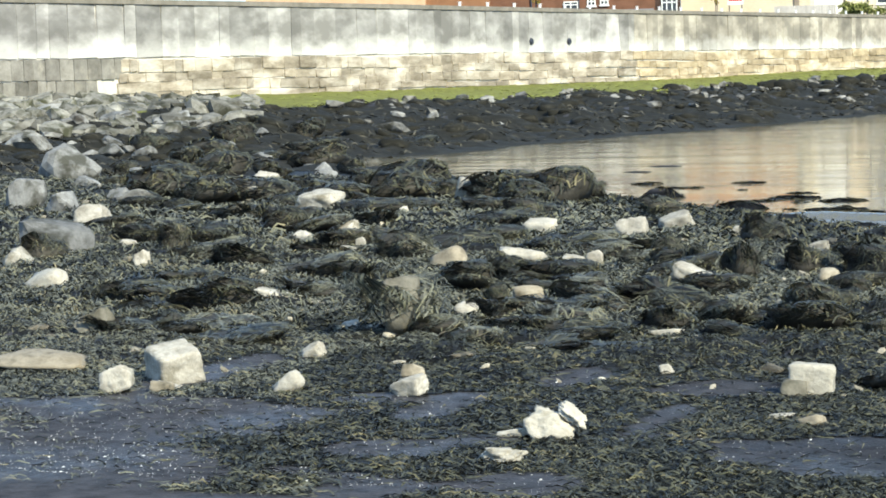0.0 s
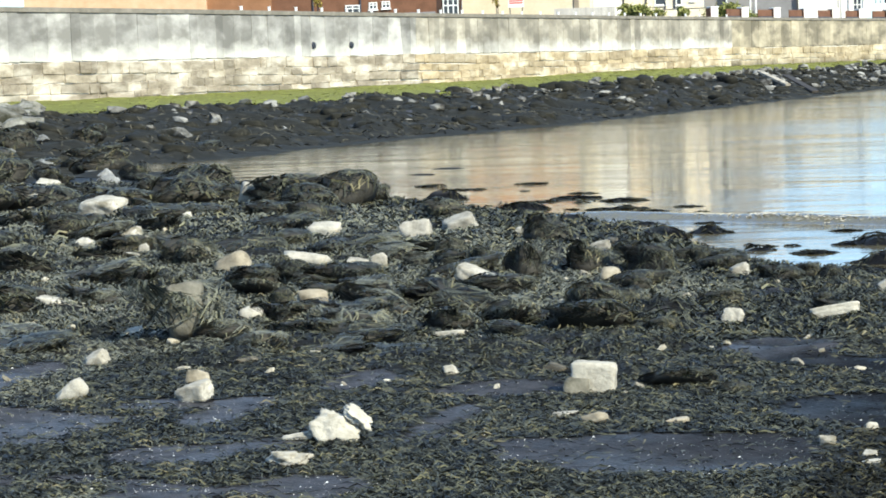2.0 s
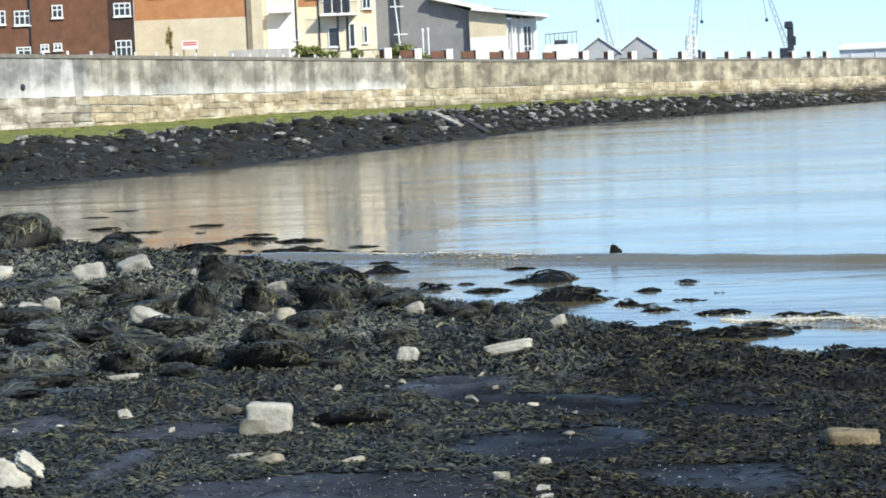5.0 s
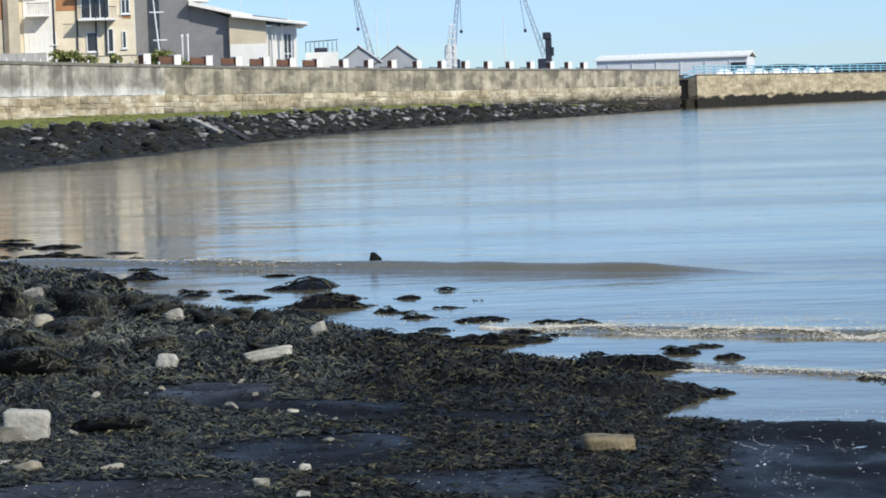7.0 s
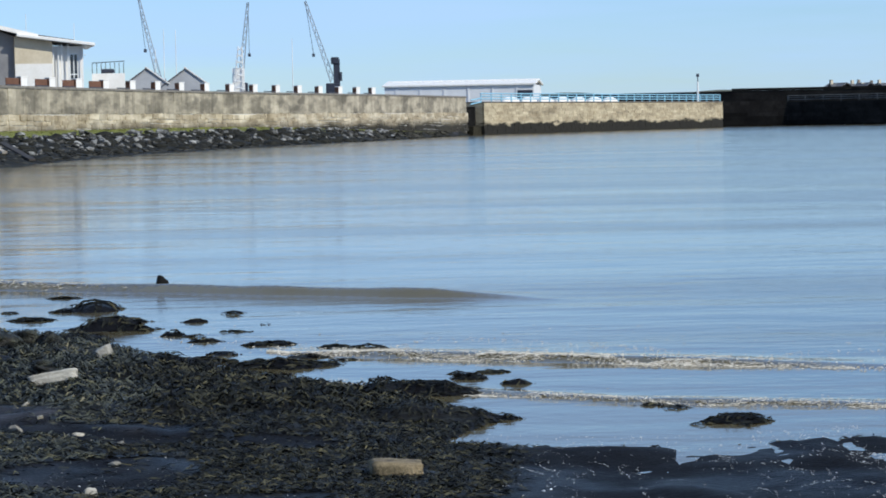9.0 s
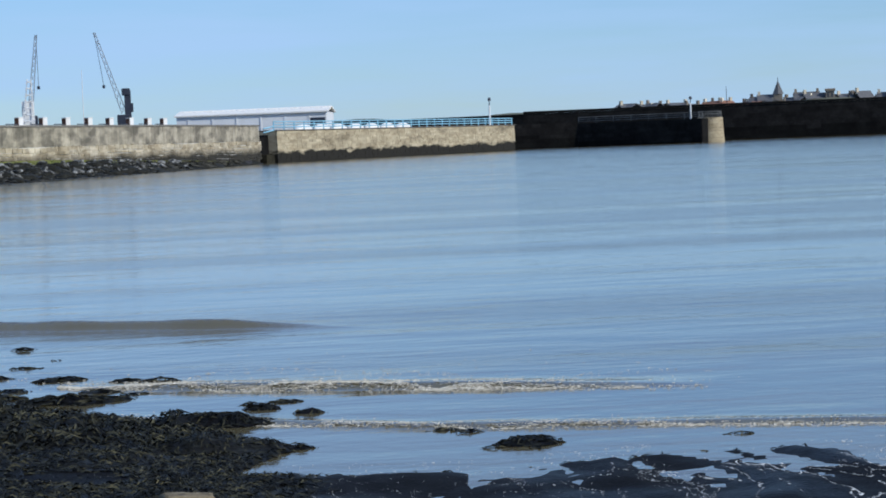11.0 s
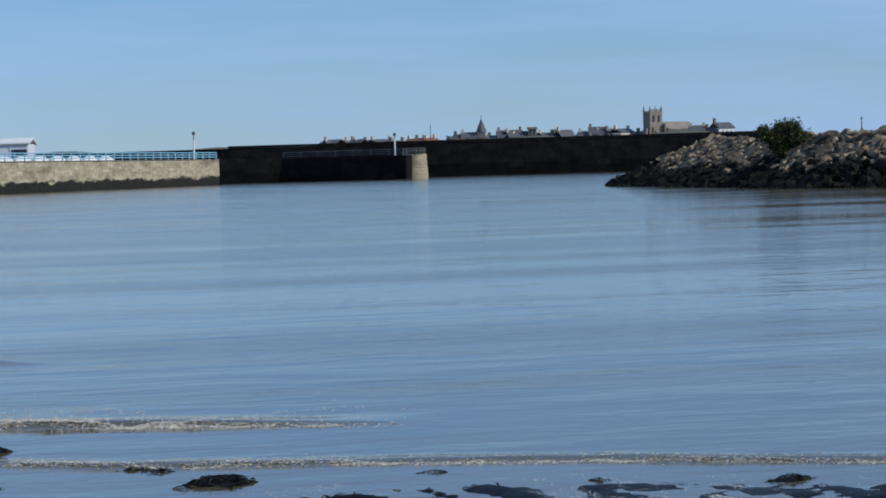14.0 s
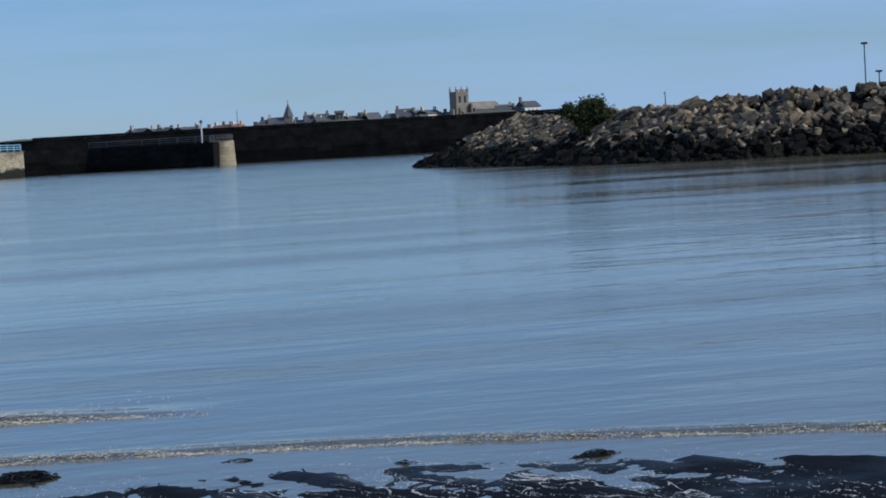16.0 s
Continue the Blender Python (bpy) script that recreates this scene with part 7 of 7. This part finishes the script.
def town_house(at, w, d, h, roof_h, wall_mat, roof_mat, chimneys, label="stone terraced house with chimneys on the headland"):
    ob = thing("town_house", at, label, "house", "headland houses")
    part("wall", boxed(-w / 2, w / 2, 0, d, -9, h), wall_mat, ob)
    roof = part("roof", gable(bmesh.new(), -w / 2, w / 2, 0, d, h, h + roof_h), roof_mat, ob)
    for c in range(chimneys):
        x = -w / 2 + 0.6 + c * (w - 1.2) / max(1, chimneys - 1)
        part("chimney", boxed(x - 0.5, x + 0.5, d / 2 - 0.5, d / 2 + 0.5, h + roof_h * 0.6, h + roof_h + 1.5), wall_mat, roof)
    for k in range(max(1, int(w / 3.5))):
        x = -w / 2 + (k + 0.5) * w / max(1, int(w / 3.5))
        win = part("window", boxed(x - 0.6, x + 0.6, -0.05, -0.004, h - 2.2, h - 0.6), FRAME, ob)
        part("pane", boxed(x - 0.45, x + 0.45, -0.08, -0.052, h - 2.05, h - 0.75), GLASS, win)


town_rng = np.random.default_rng(23)
# x, y and height of the roof ridge
for k, (x, y, top_z) in enumerate([(190, 982, 14.2), (195, 981, 13.9), (200, 980, 13.8), (206, 979, 12.8), (210, 978, 13.6), (214, 977, 13.8), (220, 976, 13.1), (224, 975, 13.7), (228, 974, 13.9), (233, 973, 13.9), (238, 971, 13.0), (241, 971, 12.9), (244, 970, 14.9), (247, 969, 15.0), (255, 967, 14.1), (259, 966, 14.1), (262, 965, 15.5), (266, 964, 15.5), (275, 962, 14.6), (278, 961, 14.6), (282, 960, 14.5), (285, 959, 14.5), (288, 958, 12.6), (292, 957, 14.7), (296, 955, 15.2), (300, 954, 14.5), (304, 953, 15.3), (308, 952, 15.3), (312, 950, 14.1), (334, 943, 15.5), (338, 941, 14.8)]):
    ground_z = top_z - 4.6 - 1.5 * math.sin(k * 2.3)
    w, d = town_rng.uniform(6, 11), town_rng.uniform(5, 8)
    rh = town_rng.uniform(1.4, 2.8)
    town_house(facing(x, y, ground_z, town_rng.uniform(-60, 60)), w, d, max(1.5, top_z - ground_z - rh), rh, [TOWN_STONE, CREAM, TOWN_STONE, WARM][k % 4], RED_ROOF if k in (7, 8, 9, 10, 11, 15) else ROOF, int(town_rng.integers(1, 3)))

S0 = (250.99, 968.08, 12.22)
spire = thing("spire_tower", facing(*S0), "dark stone tower with a pointed spire", "tower")
part("shaft", boxed(-1.7, 1.7, 0, 3.4, -8, 3.6, bevel=0.1), TOWN_STONE, spire)
bm = bmesh.new()
bmesh.ops.create_cone(bm, cap_ends=True, segments=8, radius1=2.2, radius2=0.15, depth=5.2, matrix=Matrix.Translation((0, 1.7, 6.2)))
part("spire", bm, ROOF, spire)
part("finial", rod(bmesh.new(), (0, 1.7, 8.6), (0, 1.7, 10.2), 0.12), STEEL, spire)
for k, px in enumerate((-2.4, 2.4)):
    part("pinnacle", rod(bmesh.new(), (px, 0.6, -8), (px, 0.6, 2.4), 0.7, 0.5, 6), TOWN_STONE, spire)
U0 = (270.83, 962.72, 11.58)
tower2 = thing("square_tower", facing(*U0), "square stone tower with a flat overhanging top", "tower")
part("shaft", boxed(-1.7, 1.7, 0, 3.4, -8, 4.6), TOWN_STONE, tower2)
part("cornice", boxed(-2.1, 2.1, -0.4, 3.8, 4.6, 5.6, bevel=0.1), TOWN_STONE, tower2)
for x in (-0.8, 0.8):
    part("opening", boxed(x - 0.35, x + 0.35, -0.06, -0.004, 2.2, 4.0), GLASS, tower2)

H0 = (318.55, 948.00, 11.16)
church = thing("church", facing(*H0, 28), "large stone church with a square pinnacled tower", "church")
part("tower", boxed(-2.9, 2.9, 0, 5.8, -8, 11.0, bevel=0.1), TOWN_STONE, church)
for x in (-2.6, 2.6):
    for y in (0.3, 5.5):
        part("pinnacle", rod(bmesh.new(), (x, y, 11.0), (x, y, 13.2), 0.5, 0.08, 5), TOWN_STONE, church)
for k in range(4):
    part("merlon", boxed(-2.3 + 1.3 * k, -1.7 + 1.3 * k, 0, 0.5, 11.0, 11.8), TOWN_STONE, church)
for x in (-1.2, 1.2):
    part("belfry_opening", boxed(x - 0.55, x + 0.55, -0.06, -0.004, 6.5, 9.2), GLASS, church)
for x in (-5.0, -3.4, 3.4, 5.0):
    part("buttress", boxed(x - 0.4, x + 0.4, -1.5, 1.5, -8, 4.0 if abs(x) > 4 else 6.0, bevel=0.1), TOWN_STONE, church)
part("nave", boxed(2.95, 17, 0.4, 8, -8, 3.6), TOWN_STONE, church)
part("nave_roof", gable(bmesh.new(), 3.2, 17, 0.4, 8, 3.6, 6.4), TOWN_STONE, church)
part("chancel", boxed(17.05, 24, 1, 7.4, -8, 2.8), TOWN_STONE, church)
part("chancel_roof", gable(bmesh.new(), 17.05, 24, 1, 7.4, 2.8, 4.9), TOWN_STONE, church)
for k in range(6):
    part("nave_window", boxed(4.2 + 2.1 * k, 5.0 + 2.1 * k, 0.33, 0.396, -0.5, 2.6), GLASS, church)
N0 = (345.13, 938.66, 11.41)
lodge = thing("white_house", facing(*N0, 35), "white painted house with a dark low roof", "house")
part("wall", boxed(-3.8, 3.8, 0, 7, -8, 3.1), WHITE, lodge)
part("roof", gable(bmesh.new(), -3.8, 3.8, 0, 7, 3.1, 5.2), ROOF, lodge)
part("chimney", boxed(-3.9, -3.0, 3, 4, 3.4, 7.2), TOWN_STONE, lodge)
for x in (-2, 0, 2):
    part("window", boxed(x - 0.4, x + 0.4, -0.06, -0.004, 0.8, 2.0), GLASS, lodge)
for at, hh in (((228.71, 963.31, 11.61), 8.0), ((197.42, 459.48, 7.11), 2.6)):
    aerial = thing("aerial", facing(*at), "thin lattice aerial mast far away", "mast", "far masts")
    part("pole", rod(bmesh.new(), (0, 0, -6), (0, 0, hh), 0.22, 0.08, 5), STEEL, aerial)
    part("cross_arm", boxed(-0.3, 0.3, -0.05, 0.05, hh * 0.8, hh * 0.8 + 0.12), STEEL, aerial)

# ---- the rock breakwater ----
MOUND = np.array([(58.0, 184), (56.0, 160), (54.5, 146), (54.0, 134), (57.5, 124), (64, 117), (78, 108), (100, 98)], float)  # waterline on the viewer's side
mound_len = np.concatenate([[0], np.cumsum(np.hypot(*np.diff(MOUND, axis=0).T))])
CREST = [(0, 0.3), (2, 1.2), (5, 2.6), (9, 3.45), (46, 3.35), (54, 3.8), (62, 3.95), (112, 4.3)]  # metres along, crest height


def mound_at(s, v):
    """A point of the mound's side: s along it, v from the water (0) to the crest (1)."""
    x, y = np.interp(s, mound_len, MOUND[:, 0]), np.interp(s, mound_len, MOUND[:, 1])
    dx, dy = np.interp(s + 2, mound_len, MOUND[:, 0]) - np.interp(s - 2, mound_len, MOUND[:, 0]), np.interp(s + 2, mound_len, MOUND[:, 1]) - np.interp(s - 2, mound_len, MOUND[:, 1])
    m = math.hypot(dx, dy) + 1e-6
    crest = float(np.interp(s, [c[0] for c in CREST], [c[1] for c in CREST]))
    run = crest * 1.7
    return x - dy / m * run * v, y + dx / m * run * v, crest * v - 0.2


breakwater = thing("rock_breakwater", pose(0, 0, 0), "sloping breakwater of piled brown armour stones, dark wet foot", "breakwater")
grid_s, grid_v = np.linspace(0, mound_len[-1], 60), np.linspace(-0.25, 1, 10)
cv = np.array([mound_at(s, v) for s in grid_s for v in grid_v])
cq = [(i * 10 + j, (i + 1) * 10 + j, (i + 1) * 10 + j + 1, i * 10 + j + 1) for i in range(59) for j in range(9)]
link_mesh("core", cv - (0, 0, 0.35), np.array(cq), ARMOUR_WET, breakwater)
back_v, back_q = [], []
for i, s in enumerate(grid_s):
    x, y, z = mound_at(s, 1.0)
    x2, y2, _ = mound_at(s, 2.2)
    back_v += [(x, y, z - 0.35), (x2, y2, z - 0.35), (x2 + (x2 - x), y2 + (y2 - y), -0.5)]
    if i:
        n = (i - 1) * 3
        back_q += [(n, n + 3, n + 4, n + 1), (n + 1, n + 4, n + 5, n + 2)]
link_mesh("rear", back_v, np.array(back_q), ARMOUR_MASS, breakwater)


def quarry_block(seed):
    """An angular quarried block with broken corners, its size about one, its base at z = 0."""
    g = np.random.default_rng(seed)
    bm = bmesh.new()
    for x in (-0.5, 0.5):
        for y in (-0.5, 0.5):
            for z in (0.0, 1.0):
                corner = Vector((x, y, z)) + Vector(g.uniform(-0.17, 0.17, 3))
                if g.random() < 0.45:  # a corner knocked off leaves three
                    cut = g.uniform(0.2, 0.5)
                    for axis in range(3):
                        p = corner.copy()
                        p[axis] += (cut if p[axis] < (0.5 if axis == 2 else 0) else -cut) * g.uniform(0.6, 1.2)
                        bm.verts.new(p)
                else:
                    bm.verts.new(corner)
    hull = bmesh.ops.convex_hull(bm, input=bm.verts[:])
    bmesh.ops.delete(bm, geom=list({v for v in hull["geom_interior"] + hull["geom_unused"] if isinstance(v, bmesh.types.BMVert)}), context="VERTS")
    me = bpy.data.meshes.new("armour_stone")
    bm.to_mesh(me)
    bm.free()
    me.materials.append(ARMOUR)
    return me


armour = [quarry_block(700 + k) for k in range(14)]
armour_rng = np.random.default_rng(29)
rest_dry, rest_wet, made = [], [], 0
for k in range(4400):
    s = armour_rng.uniform(0, mound_len[-1] - 4)
    crest = float(np.interp(s, [c[0] for c in CREST], [c[1] for c in CREST]))
    v = armour_rng.uniform(-0.08, 0.98)
    x, y, z = mound_at(s, v)
    size = armour_rng.uniform(0.3, 0.74) * (1.15 - 0.62 * s / mound_len[-1])
    m = Matrix.LocRotScale((x, y, z - 0.35 * size), Euler(armour_rng.uniform(-0.9, 0.9, 3).tolist()[:2] + [armour_rng.uniform(0, 6.28)]), (size * armour_rng.uniform(0.9, 1.5), size, size * armour_rng.uniform(0.6, 0.95)))
    me = armour[int(armour_rng.integers(14))]
    if z < 1.2 + 0.25 * math.sin(s * 0.4) + armour_rng.normal(0, 0.25):
        rest_wet.append((me, m))
    elif made < 300 and 4 < s < 75:
        made += 1
        share("armour_stone", me, breakwater, m)
    else:
        rest_dry.append((me, m))
joined("far_armour_stones", rest_dry, ARMOUR_MASS, breakwater)
joined("wet_armour_stones", rest_wet, ARMOUR_WET, breakwater)
BU = (57.72, 147.18, 2.43)
leafy("breakwater_bush", facing(BU[0], BU[1], BU[2] - 0.55), 2.9, 2.3, 2.2, 17000, 41, "dark green bush growing on the rock breakwater", 7, 0.09)
leafy("breakwater_bush", facing(BU[0] + 0.3, BU[1] - 0.3, BU[2] + 0.65), 1.3, 0.9, 1.2, 2200, 42, "dark green bush growing on the rock breakwater", 4, 0.12)
for at, hh in (((70.14, 132.76, 4.29), 2.0), ((71.79, 134.15, 4.27), 0.35)):
    mast_b = thing("floodlight_mast", facing(*at), "thin mast with lamps behind the breakwater", "lamp", "breakwater masts")
    part("pole", rod(bmesh.new(), (0, 0, -4), (0, 0, hh), 0.05, 0.04, 6), STEEL, mast_b)
    part("lamp_head", boxed(-0.2, 0.2, -0.06, 0.06, hh, hh + 0.12), STEEL, mast_b)
